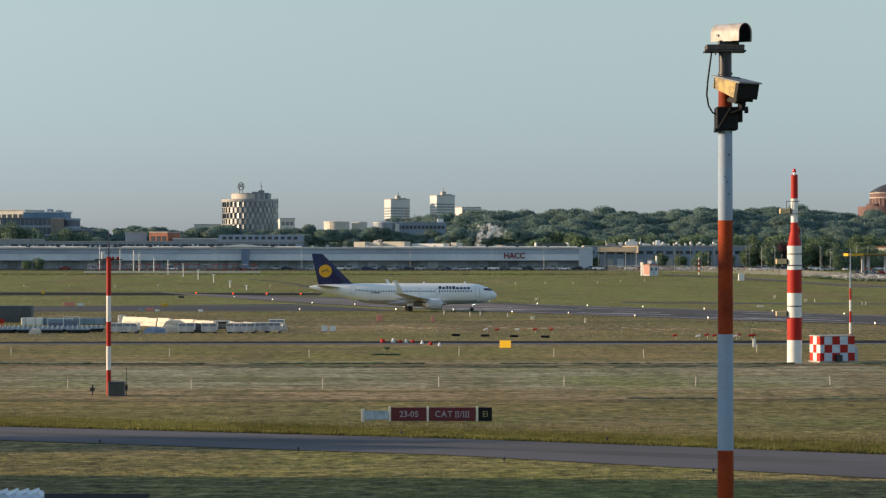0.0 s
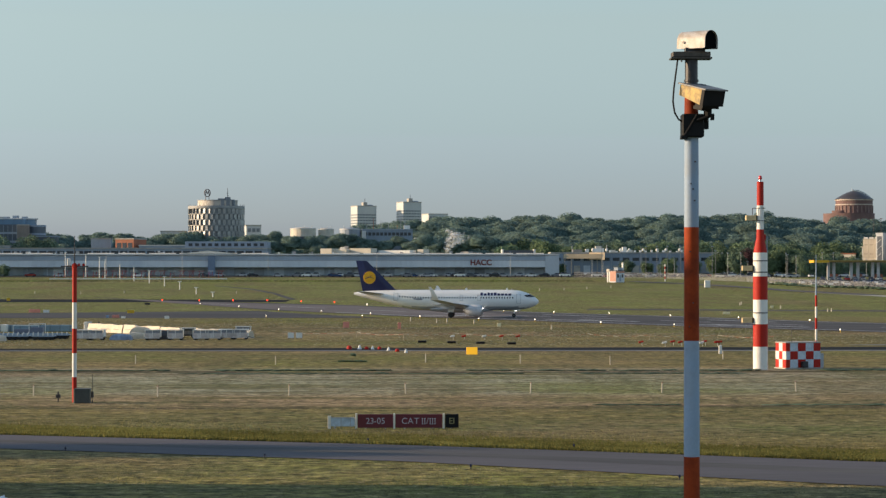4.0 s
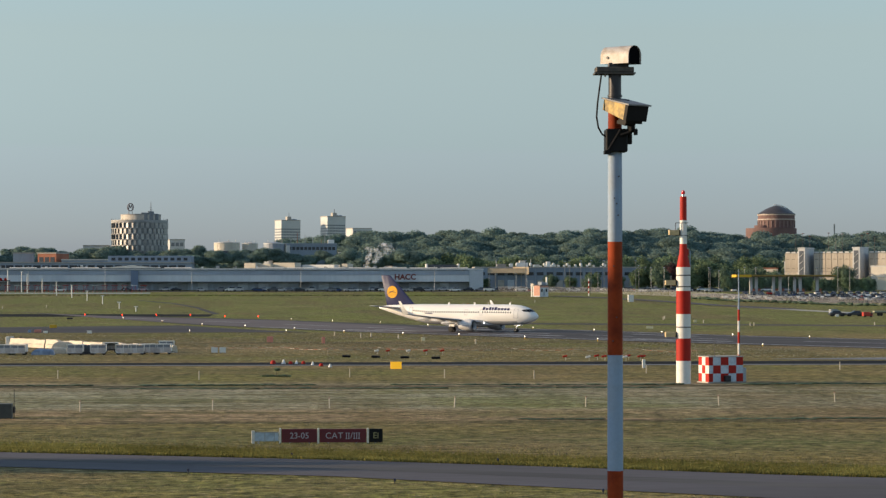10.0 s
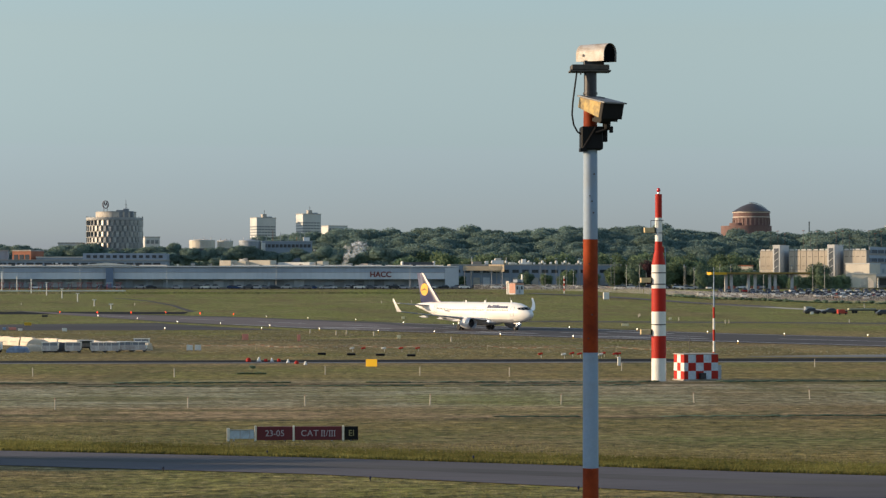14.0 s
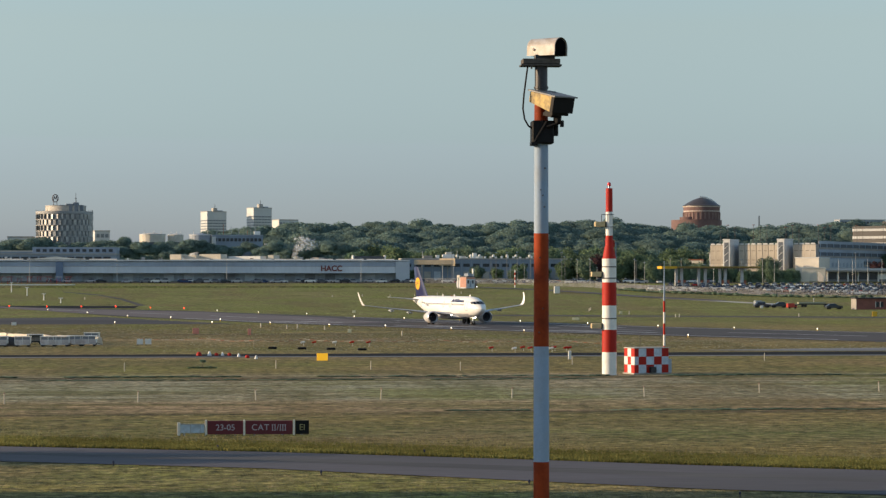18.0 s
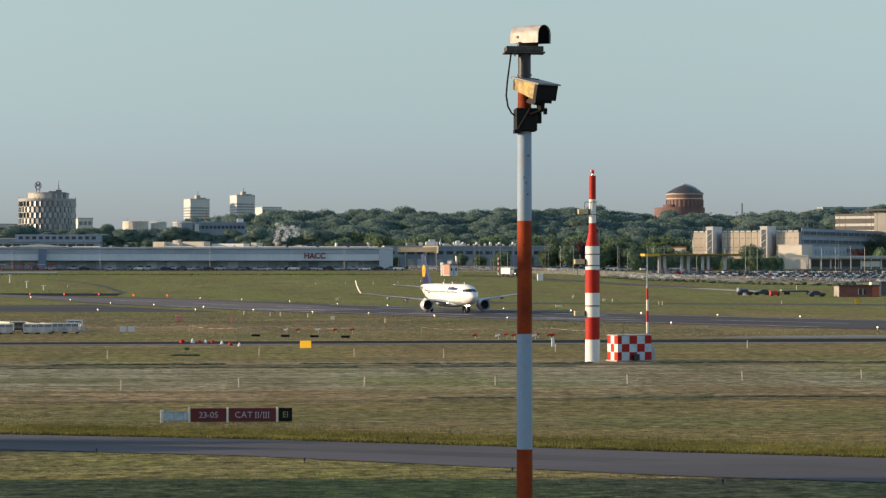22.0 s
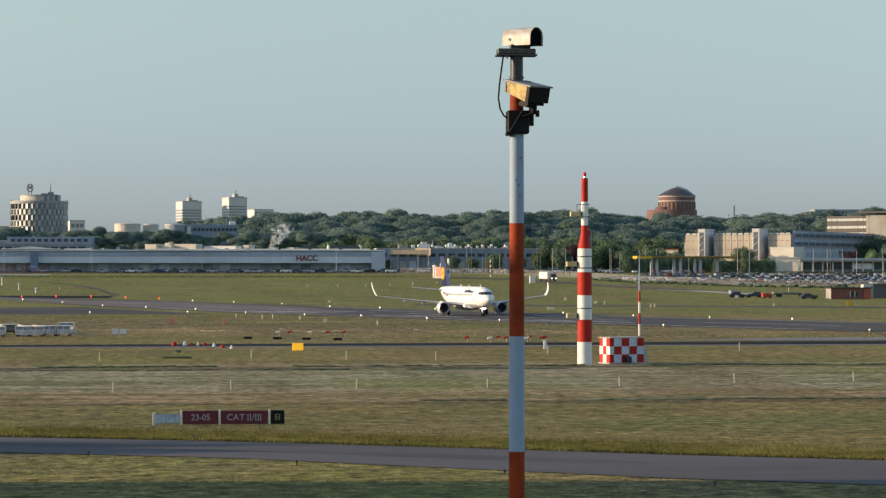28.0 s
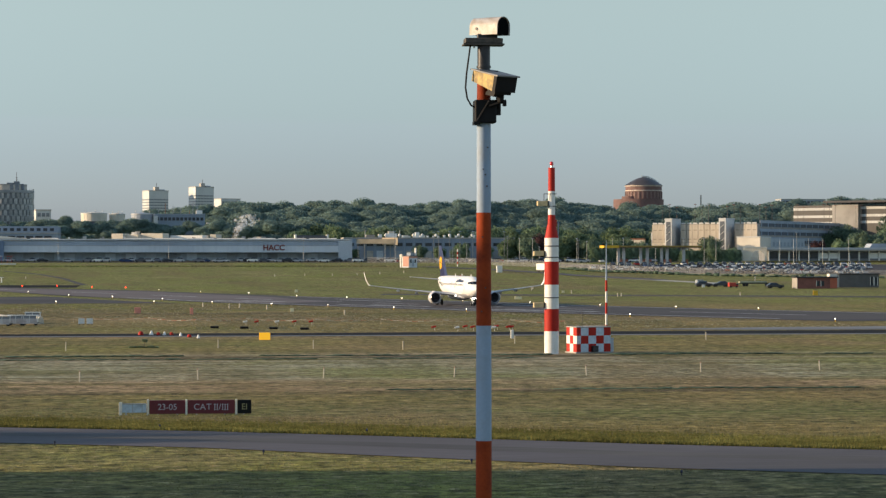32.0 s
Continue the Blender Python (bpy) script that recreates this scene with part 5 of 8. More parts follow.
round_tank(-55.1, 1200, 6.6, 31.3, "broad ivory round tank behind trees", ivory)
round_tank(-43.4, 1205, 4.0, 31.0, "ivory round tank behind trees", ivory)
round_tank(-27.0, 1060, 4.9, 28.4, "grey-blue round tank behind trees", surface("drum_grey", (0.33, 0.37, 0.42), 0.6))
plant_hall = office("factory", -21.4, 1.4, 1058, 9, 28.2, "long blue-grey factory with masts on its flat roof", surface("hall_blue", (0.25, 0.31, 0.38), 0.6, coarse=(0.1, 0.2)), 1, 12, 3, 25.0, roof=shade_blue)
wall_box(plant_hall, "bright_pier", -11.6, -9.9, -0.6, 0.2, 0, 20.2, far_white, "white pier at the corner")
for k, x in enumerate((-9.5, -6.5, -3.0, 0.5, 4.4, 6.0, 8.0)):
    wall_box(plant_hall, "roof_mast", x, x + 0.25, 4, 4.25, 20.6, 23.0 + (k * 7 % 4), brick if k % 3 == 1 else steel)
wall_box(plant_hall, "roof_box", 7.6, 10.4, 3, 7, 20.6, 22.8, white_paint)
office("shed_row", -72, -34, 1150, 10, 26.2, "long dark-roofed shed in front of the tanks", surface("shed_grey", (0.14, 0.16, 0.18), 0.7), 0, 0, -6, roof=surface("shed_roof", (0.10, 0.11, 0.12), 0.7))
office("annex", 2.5, 12.5, 1110, 10, 25.0, "low pale roofed annex among trees", shade_blue, 0, 0, 5, roof=far_white)
office("flat_block", -88.0, -80.0, 1250, 16, 34.0, "small pale block of flats", far_white, 4, 3, 10, 18, pane=hazed_far_glass)
office("small_house", 184.0, 189.0, 985, 8, 16.6, "small white house with a red roof among trees", ivory, 0, 0, -20, roof=brick)
office("small_house", 192.6, 196.2, 982, 8, 19.6, "small white flat-roofed house among trees", far_white, 0, 0, -10)
sand = surface("sand_render", (0.56, 0.45, 0.31), 0.75, coarse=(0.2, 0.15))

long_hall = office("long_hall", 60.5, 134, 990, 20, 17.0, "long grey-blue hall with skylights on its roof", surface("slate_render", (0.23, 0.285, 0.365), 0.6, coarse=(0.1, 0.15)))
office("skyline_slab", 508, 548, 2000, 20, 60.0, "far grey-blue slab block", shade_blue, 5, 12, 0, 40)
dock_door_m = MATS["dock_door"]
for x0, x1, y1, z0, z1 in ((-31.4, -14.2, -4.0, 7.2, 9.2), (-20.5, -14.1, -4.3, 6.7, 9.8)):
    b = bmesh.new()
    loft(b, [[(x0, 0.1, z), (x0, -0.3, z), (x1, y1, z), (x1, 0.1, z)] for z in (z0, z1)])
    part("upper_storey", b, sand, long_hall, "sunlit beige upper storey on posts")
for i in range(18):
    wall_box(long_hall, "bay_post", -36.2 + i * 4.2, -35.9 + i * 4.2, -0.14, 0, 0, 9.2, shade_blue)
    if i % 3 != 1:
        wall_box(long_hall, "gate", -35.4 + i * 4.2, -32.6 + i * 4.2, -0.1, 0, 0, 4.2, dock_door_m if i % 2 else concrete)
    wall_box(long_hall, "window", -35.4 + i * 4.2, -32.6 + i * 4.2, -0.08, 0, 6.2, 7.6, glass_dark)
for x in (-28, -17):
    wall_box(long_hall, "post", x - 0.15, x + 0.15, -1.0, -0.7, 0, 6.9, concrete)
b = bmesh.new()
for i in range(9):
    x = 78 + i * 5.2 + (i % 3) * 0.7
    spun(b, [(0.5, 17.9), (0.62, 18.3), (0.5, 18.9), (0.1, 19.1)], 10, (x, 985))
tagged(new("skylights", mesh_of("skylights", b, white_paint)), "row of white roof domes on the long hall", "skylight", kind="stuff")


def dome_tower():
    """The old water tower with its copper dome."""
    d = thing("dome_tower", pose(385.0, 2000, PLAIN_Z), "round dark red brick tower with a low dome", "building")
    old = surface("old_brick", (0.175, 0.105, 0.098), 0.85, fine=(0.5, 0.1), coarse=(0.08, 0.2))
    pale = surface("pale_stone", (0.50, 0.42, 0.36), 0.7)
    part("wall", rod(bmesh.new(), (0, 0, 0), (0, 0, 63.2), 15.9, 15.9, 48), old, d, "", True)
    part("base_drum", rod(bmesh.new(), (-4.5, 0, 0), (-4.5, 0, 52.0), 22.0, 22.0, 48), old, d, "broad lower drum", True)
    part("porch", rod(bmesh.new(), (-12, -4, 0), (-12, -4, 54.5), 8, 8, 32), old, d, "", True)
    for z, r in ((63.2, 16.4), (59.2, 16.2)):
        part("cornice", rod(bmesh.new(), (0, 0, z), (0, 0, z + 0.9), r, r, 48), pale, d, "pale stone ring", True)
    pm = None
    for k in range(28):
        a = 2 * math.pi * k / 28
        if pm is None:
            b2 = bmesh.new()
            box(b2, -0.5, 0.5, -0.4, 0.4, 0, 6.0)
            pm = mesh_of("pilaster", b2, surface("pilaster_brick", (0.24, 0.165, 0.145), 0.85))
        part("pilaster", pm, None, d, at=Matrix.Translation((16 * math.sin(a), -16 * math.cos(a), 52.6)) @ Matrix.Rotation(a, 4, "Z"))
    part("dome", spun(bmesh.new(), [(16.6, 64.1), (16.6, 64.5)] + [(16.4 * (1 - k / 9) + 0.1, 64.5 + 7.4 * (1 - (1 - k / 9) ** 1.5)) for k in range(10)], 48), surface("dome_copper", (0.10, 0.085, 0.08), 0.4, 0.4), d, "dark copper dome", True)
    # white rods along the dome's outline draw the walkway's glint
    b2 = bmesh.new()
    rod(b2, (-2, -1, 72.6), (3, -1, 72.2), 0.45, 0.45, 8), rod(b2, (3, -1, 72.2), (8.5, -1, 69.9), 0.5, 0.5, 8), rod(b2, (8.5, -1, 69.9), (13.5, -1, 66.6), 0.5, 0.35, 8)
    part("walkway", b2, white_paint, d, "walkway on the dome, white for its glint")
    b2 = bmesh.new()
    rod(b2, (0, 0, 0), (0, 0, 56), 0.9, 0.6, 8)
    c = thing("chimney", pose(436, 2000, PLAIN_Z), "slim far chimney above the woods", "chimney")
    part("shaft", b2, concrete, c)


dome_tower()


# ---- car park buildings to the far side ----
def parking_decks():
    p = thing("parking_deck", pose(228.7, 940, PLAIN_Z, 0, 0, -35), "beige concrete multi-storey car park with white stair towers", "building")
    cast = surface("precast_panel", (0.46, 0.405, 0.33), 0.8, fine=(1.5, 0.10), coarse=(0.25, 0.25), other=(0.34, 0.30, 0.245), spread=0.14, stretch=(1, 1, 0.3))
    white = surface("stair_white", (0.56, 0.57, 0.57), 0.7, coarse=(0.2, 0.15))
    dark = surface("deck_dark", (0.10, 0.115, 0.135), 0.8)
    pm = mesh_of("facade_panel", box(bmesh.new(), -1.24, 1.24, -0.16, 0.0, -3.7, 3.7, bevel=0.04), cast)
    sm = mesh_of("vent_slot", box(bmesh.new(), -0.75, 0.75, -0.20, -0.14, -0.13, 0.13), surface("slot_shade", (0.22, 0.20, 0.17), 0.8))
    mm = mesh_of("merlon", box(bmesh.new(), -0.95, 0.95, -0.22, 0.12, 0, 0.55, bevel=0.03), far_white)
    for x0, x1, depth in ((-47.3, -39.8, 30), (-34.4, -15.6, 30), (-10.0, 0.0, 122)):
        wall_box(p, "deck_wall", x0, x1, 0, depth, 0, 15.4, beige, "beige concrete deck")
        n = max(1, round((x1 - x0) / 2.55))
        for i in range(n):
            x = x0 + (i + 0.5) * (x1 - x0) / n
            for z in (3.75, 11.4):
                part("facade_panel", pm, None, p, at=Matrix.Translation((x, -0.01, z)))
            for z in (5.2, 9.0, 12.8):
                part("vent_slot", sm, None, p, at=Matrix.Translation((x, -0.01, z)))
            part("merlon", mm, None, p, at=Matrix.Translation((x, 0, 15.4)))
    for x0, x1 in ((-39.8, -36.7), (-15.5, -12.4)):
        s = wall_box(p, "stair_tower", x0, x1, -4, 5.6, 0, 17.3, white, "white stair tower")
        wall_box(s, "tower_cap", x0 - 0.15, x1 + 0.15, -4.15, 5.75, 17.3, 17.7, far_white)
        wall_box(s, "glazing", x0 + 0.55, x1 - 0.55, -4.08, -3.98, 1.5, 16.3, dark, "dark glazed stair well")
        for j in range(5):
            b2 = bmesh.new()
            rod(b2, (x0 + 0.6, -4.16, 2.0 + j * 2.9), (x1 - 0.6, -4.16, 3.5 + j * 2.9), 0.12, 0.12, 4)
            part("stair_flight", b2, far_white, s)
    # the long flank, its shade put into blue-grey parapets, with dark strips for the open decks between them
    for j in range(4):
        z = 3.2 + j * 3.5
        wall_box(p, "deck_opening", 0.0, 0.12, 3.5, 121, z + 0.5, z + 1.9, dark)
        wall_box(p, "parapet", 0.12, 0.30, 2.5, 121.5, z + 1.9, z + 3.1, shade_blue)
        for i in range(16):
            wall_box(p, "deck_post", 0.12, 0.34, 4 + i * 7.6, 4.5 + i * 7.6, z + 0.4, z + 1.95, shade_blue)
    for i in range(22):
        x = 196 + i * 4.7
        lamp = thing("deck_lamp", pose(x, 975 + (i % 3) * 8, PLAIN_Z + 16), "slim lamp post on the car park roof", "street lamp", "lamps on the car park roof")
        part("pole", rod(bmesh.new(), (0, 0, 0), (0, 0, 7.0 + (i % 2)), 0.1, 0.07, 6), dark_metal, lamp)
        part("head", box(bmesh.new(), -0.5, 0.5, -0.2, 0.2, 7.0 + (i % 2), 7.25 + (i % 2)), brick if i % 4 else dark_metal, lamp)


parking_decks()


def terminal_block():
    o = thing("office_wing", Matrix.Translation((270, 1040, PLAIN_Z + 2.4)) @ Matrix.Rotation(radians(-42), 4, "Z") @ Matrix.Translation((-246, -955, 0)), "office wing with white bands, dark windows and overhanging roof", "building")
    wall_box(o, "wall", 246, 308, 955, 975, -2.4, 22.6, surface("ribbon_dark", (0.07, 0.065, 0.06), 0.5))
    for z0 in (13.9, 16.9, 20.3):
        for i in range(17):
            x = 246.1 + i * 1.2
            wall_box(o, "white_panel", x, x + 1.08, 954.7, 955, z0, z0 + 1.15, far_white)
        for i in range(20):
            x = 279.8 + i * 1.35
            wall_box(o, "white_panel", x, x + 1.22, 954.7, 955, z0 + 0.4, z0 + 1.55, far_white)
    wall_box(o, "stair_core", 266.8, 279.6, 952.5, 958, -2.4, 22.8, surface("core_grey", (0.33, 0.315, 0.29), 0.8, coarse=(0.2, 0.2)), "grey-beige stair core")
    wall_box(o, "roof_slab", 263.5, 310, 950, 980, 23.6, 24.5, dark_metal, "dark overhanging roof slab")
    for i in range(10):
        wall_box(o, "roof_post", 263 + i * 4, 263.4 + i * 4, 954, 954.4, 22.6, 23.6, dark_metal)


terminal_block()


def roof_plant():
    """Plant on the low roofs beyond the hut."""
    rng2 = random.Random(12)
    p = thing("roof_plant", pose(0, 0, 0), "white rooftop plant boxes and ducts on the low hall", "plant")
    for x0, x1, z0, z1, m in ((79.6, 84.6, 17.4, 19.4, white_paint), (80.8, 83.4, 19.41, 20.3, ivory), (76.5, 78.0, 17.4, 19.0, white_paint), (86.8, 89.6, 17.4, 18.6, ivory), (92.6, 94.4, 17.4, 19.9, white_paint), (94.6, 97.0, 17.4, 18.6, ivory), (71, 75, 17.4, 18.8, beige)):
        part("plant_box", box(bmesh.new(), x0, x1, 1006, 1009, z0, z1, bevel=0.08), m, p)
    for x in (70.5, 85.6):
        part("flue", rod(bmesh.new(), (x, 1004, 16.5), (x, 1004, 20.8), 0.16, 0.12, 8), steel, p)
    for k in range(14):
        x = 86 + k * 2.6 + rng2.uniform(-0.5, 0.5)
        part("vent", box(bmesh.new(), x, x + 0.9, 996, 997, 17.0, 17.9 + rng2.uniform(0, 0.7), bevel=0.05), white_paint, p)


roof_plant()
# ---- trees ----
# leaf greens lifted and slightly blued for distance haze
leaf_mats = [foliage("foliage_" + n, c, o, 0.6, 0.3) for n, c, o in (
    ("green", (0.175, 0.240, 0.140), (0.130, 0.190, 0.122)), ("deep", (0.165, 0.222, 0.150), (0.122, 0.178, 0.130)), ("light", (0.172, 0.232, 0.128), (0.135, 0.190, 0.110)), ("copper", (0.110, 0.060, 0.060), (0.075, 0.045, 0.050)))]
bark = surface("bark", (0.10, 0.075, 0.055), 0.9)


def lobes_of(rng, lobes, round_=0.0):
    a, h = rng.uniform(0, 6.28, lobes), rng.uniform(-0.75, 0.70, lobes)
    r = np.sqrt(1 - h * h) * (rng.uniform(0.42, 0.6, lobes) - round_)
    return np.stack([r * np.cos(a), r * np.sin(a), h * 0.72], 1), rng.uniform(0.28, 0.46, lobes) + round_


def reach(d, cen, rad):
    """How far the outer skin of the lobes lies along each direction, and the skin's outward normal there."""
    along = d @ cen.T
    disc = along ** 2 - (cen ** 2).sum(1)[None] + rad[None] ** 2
    far = np.where(disc > 0, along + np.sqrt(np.maximum(disc, 0)), 0.35)
    i = far.argmax(1)
    t = far[np.arange(len(d)), i]
    nrm = d * t[:, None] - cen[i]
    return t, nrm / np.linalg.norm(nrm, axis=1)[:, None]


def dome_data(seed, clumps, lobes, size, loose=0.06, round_=0.0):
    """Vertices of the leaf sprays of one broad crown about 1 m in radius, lying on the skin of its rounded lobes."""
    rng = np.random.RandomState(seed)
    cen, rad = lobes_of(rng, lobes, round_)
    d = rng.normal(0, 1, (clumps, 3))
    d[:, 2] += 0.2
    d /= np.linalg.norm(d, axis=1)[:, None]
    far, nrm = reach(d, cen, rad)
    pos = d * (far * rng.uniform(0.97 - loose * 0.5, 1.0 + loose, clumps))[:, None]
    nrm = nrm + rng.normal(0, 0.85, (clumps, 3))
    nrm /= np.linalg.norm(nrm, axis=1)[:, None]
    t = np.cross(nrm, rng.normal(0, 1, (clumps, 3)))
    t /= np.linalg.norm(t, axis=1)[:, None]
    b = np.cross(nrm, t)
    s = rng.uniform(0.5, 1.3, (clumps, 1)) * size
    quad = np.stack([pos - t * s - b * s * 0.7, pos + t * s - b * s * 0.6, pos + t * s * 0.8 + b * s * 0.7, pos - t * s * 0.7 + b * s * 0.8], axis=1)
    return quad.reshape(-1, 3)


def core_data(seed, lobes, fine=3, round_=0.0):
    """The leafy inner mass of the same crown: a closed lobed skin, vertices and triangles."""
    cen, rad = lobes_of(np.random.RandomState(seed), lobes, round_)
    b = bmesh.new()
    bmesh.ops.create_icosphere(b, subdivisions=fine, radius=1.0)
    d = np.array([v.co[:] for v in b.verts])
    f = np.array([[v.index for v in g.verts] for g in b.faces])
    b.free()
    rs = np.random.RandomState(seed + 500)
    return d * (reach(d, cen, rad)[0] * rs.uniform(0.93, 0.97, len(d)))[:, None], f


def crown_mesh(name, seed, clumps, lobes, size, material):
    v = dome_data(seed, clumps, lobes, size, 0.2)
    c, f = core_data(seed, lobes)
    c = c * 0.94
    me = bpy.data.meshes.new(name)
    me.from_pydata(v.tolist() + c.tolist(), [], [(i, i + 1, i + 2, i + 3) for i in range(0, len(v), 4)] + (f + len(v)).tolist())
    me.materials.append(material)
    return me


CROWNS = [crown_mesh("crown", 11 + k, 2600, 17, 0.046, leaf_mats[k % 3]) for k in range(6)] + [crown_mesh("crown", 31, 2600, 17, 0.046, leaf_mats[3])]


def tree(x, y, height, width, k, label="leafy green broad tree", group="trees beyond the airfield"):
    z = rise(y)
    t = thing("tree", pose(x, y, z), label, "tree", group)
    bm = bmesh.new()
    rod(bm, (0, 0, -0.2), (0.1, 0, height * 0.5), height * 0.022, height * 0.012, 7)
    for j in range(4):
        a = j * 1.7 + k
        rod(bm, (0.05, 0, height * (0.3 + 0.04 * j)), (math.cos(a) * width * 0.3, math.sin(a) * width * 0.3, height * (0.6 + 0.05 * j)), height * 0.009, height * 0.004, 5)
    part("trunk", bm, bark, t)
    c = part("crown", CROWNS[k % len(CROWNS)], None, t, at=Matrix.Translation((0, 0, height * 0.52)) @ Matrix.Rotation(k * 1.3, 4, "Z") @ Matrix.Diagonal((width * 0.56, width * 0.58, height * 0.50, 1)))
    return t


def woods(name, spots, label, material, clumps=2600, size=0.038, squash=0.68, fine=3):
    """Far woods as one mass of rounded crowns: spots hold x, y, top height above the land and width."""
    base = []
    for k in range(5):
        v = dome_data(60 + k, clumps, 22, size, 0.06, 0.09)
        v = v[np.repeat(v[::4, 2] > -0.3, 4)]               # the closed wood shows no undersides
        c, f = core_data(60 + k, 22, fine, 0.09)
        base.append((v, c, f[(c[f][:, :, 2] > -0.4).any(1)]))
    rng = np.random.RandomState(9)
    vs, fs, at = [], [], 0
    for i, (x, y, h, w) in enumerate(spots):
        v, c, f = base[i % 5]
        a = rng.uniform(0, 6.28)
        up = min(w * 0.55 * squash, h * 0.6)
        p = np.concatenate([v, c])
        p = np.stack([p[:, 0] * math.cos(a) - p[:, 1] * math.sin(a), p[:, 0] * math.sin(a) + p[:, 1] * math.cos(a), p[:, 2]], axis=1)
        vs.append(p * (w * 0.6, w * 0.6, up) + (x, y, rise(y) + h - up * 0.85))
        fs += (np.arange(len(v)).reshape(-1, 4) + at).tolist() + (f + at + len(v)).tolist()
        at += len(p)
    me = bpy.data.meshes.new(name)
    me.from_pydata(np.concatenate(vs).tolist(), [], fs)
    me.materials.append(material)
    return tagged(new(name, me), label, "woods", kind="stuff")


def ridge_top(x):
    """Height of the wooded ridge's outline above the plain, in metres."""
    return 29.8 - 3.2 * math.exp(-((x - 226) / 32) ** 2) - 3.4 * max(0.0, min(1.0, (75 - x) / 60)) + 2.4 * noise.noise((x * 0.016, 0.3, 0)) + 2.0 * noise.noise((x * 0.05, 7.1, 0))


# distance haze put into the leaf colour: paler and bluer than real foliage
hazed_leaf = foliage("woods_foliage", (0.212, 0.290, 0.250), (0.178, 0.255, 0.230), 0.35, 0.5)
rng = random.Random(21)
spots = []
for row, (y, drop) in enumerate(((1150, 0.0), (1132, 2.8), (1115, 6.0), (1098, 9.5), (1082, 13.5), (1068, 17.5))):
    x = -22.0
    while x < 420:
        h = (ridge_top(x * 1150 / y) - drop) + rng.uniform(-1.6, 0.8)
        w = rng.uniform(12, 21)
        spots.append((x, y + rng.uniform(-6, 6), max(7, h), w))
        x += w * rng.uniform(0.42, 0.6)
spots = [q for q in spots if not (q[0] < 9 and q[1] < 1092)]
woods("woods", spots, "dense green broadleaf woods along the horizon", hazed_leaf)
left = []
for row, (y, h0) in enumerate(((1130, 20.0), (1108, 17.0), (1075, 14.0))):
    x = -260.0
    while x < -24:
        left.append((x, y + rng.uniform(-8, 8), h0 + 2.2 * noise.noise((x * 0.03, row, 0)) + rng.uniform(-2.0, 1.0) - (1.5 if -64 < x < -30 else 0.0), rng.uniform(9, 14)))
        x += rng.uniform(5.5, 8.5)
x = -66.0
while x < 58:
    left.append((x, 1042 + rng.uniform(-5, 5), 17.0 + 2.0 * noise.noise((x * 0.06, 5, 0)) + rng.uniform(-3.0, 1.0), rng.uniform(7, 12)))
    x += rng.uniform(4.0, 7.0)
left = [q for q in left if not (-122 < q[0] < -76 and q[1] < 1122)]
woods("hedge_woods", left, "low green woods between the city blocks", hazed_leaf)
for i in range(64):
    x = 44 + i * 4.1 + rng.uniform(-2, 2)
    y = rng.uniform(1016, 1050) if x < 150 else rng.uniform(1004, 1050)
    h = rng.uniform(10, 16.5)
    copper = i in (27, 28, 46)
    tree(x, y, h, h * rng.uniform(0.75, 1.05), 6 if copper else rng.randrange(6), "dark copper-leaved broad tree" if copper else "leafy green broad tree")
for x, y, h, k in ((206.5, 930, 10.0, 1), (270, 930, 12, 1), (278, 926, 12, 4), (289, 938, 19.5, 1), (283.5, 934, 15, 0), (-196, 1056, 21, 1), (-190, 1058, 19, 0), (-171, 1054, 18, 1), (-165, 1052, 17, 4), (-184, 1052, 16, 1), (262, 932, 9, 3), (224, 940, 7, 6), (253, 936, 8, 6), (285, 934, 11, 0), (-158, 905, 5, 1), (-163, 906, 4.2, 0)):
    tree(x, y, h, h * 0.85, k, "dark copper-leaved shrub tree" if k == 6 else "leafy green tree in front of the buildings")
for x, y, h, k in ((90, 958, 6.5, 1), (98, 955, 6, 3), (108, 962, 7.5, 2), (117, 950, 6.5, 5), (126, 955, 8.5, 2), (134, 948, 9.5, 4), (141, 955, 11, 6), (148, 950, 10, 2), (153, 958, 12, 0), (160, 948, 9, 1), (130, 962, 10, 3), (138, 962, 12, 1), (145, 964, 13, 4), (156, 962, 13, 5), (164, 958, 11, 3), (170, 950, 9, 0), (176, 955, 10, 4), (182, 950, 8, 1), (62.5, 955, 5, 2), (104, 948, 5, 1)):
    tree(x, y, h, h * 0.9, k, "dark copper-leaved broad tree" if k == 6 else "leafy green tree beside the long hall")


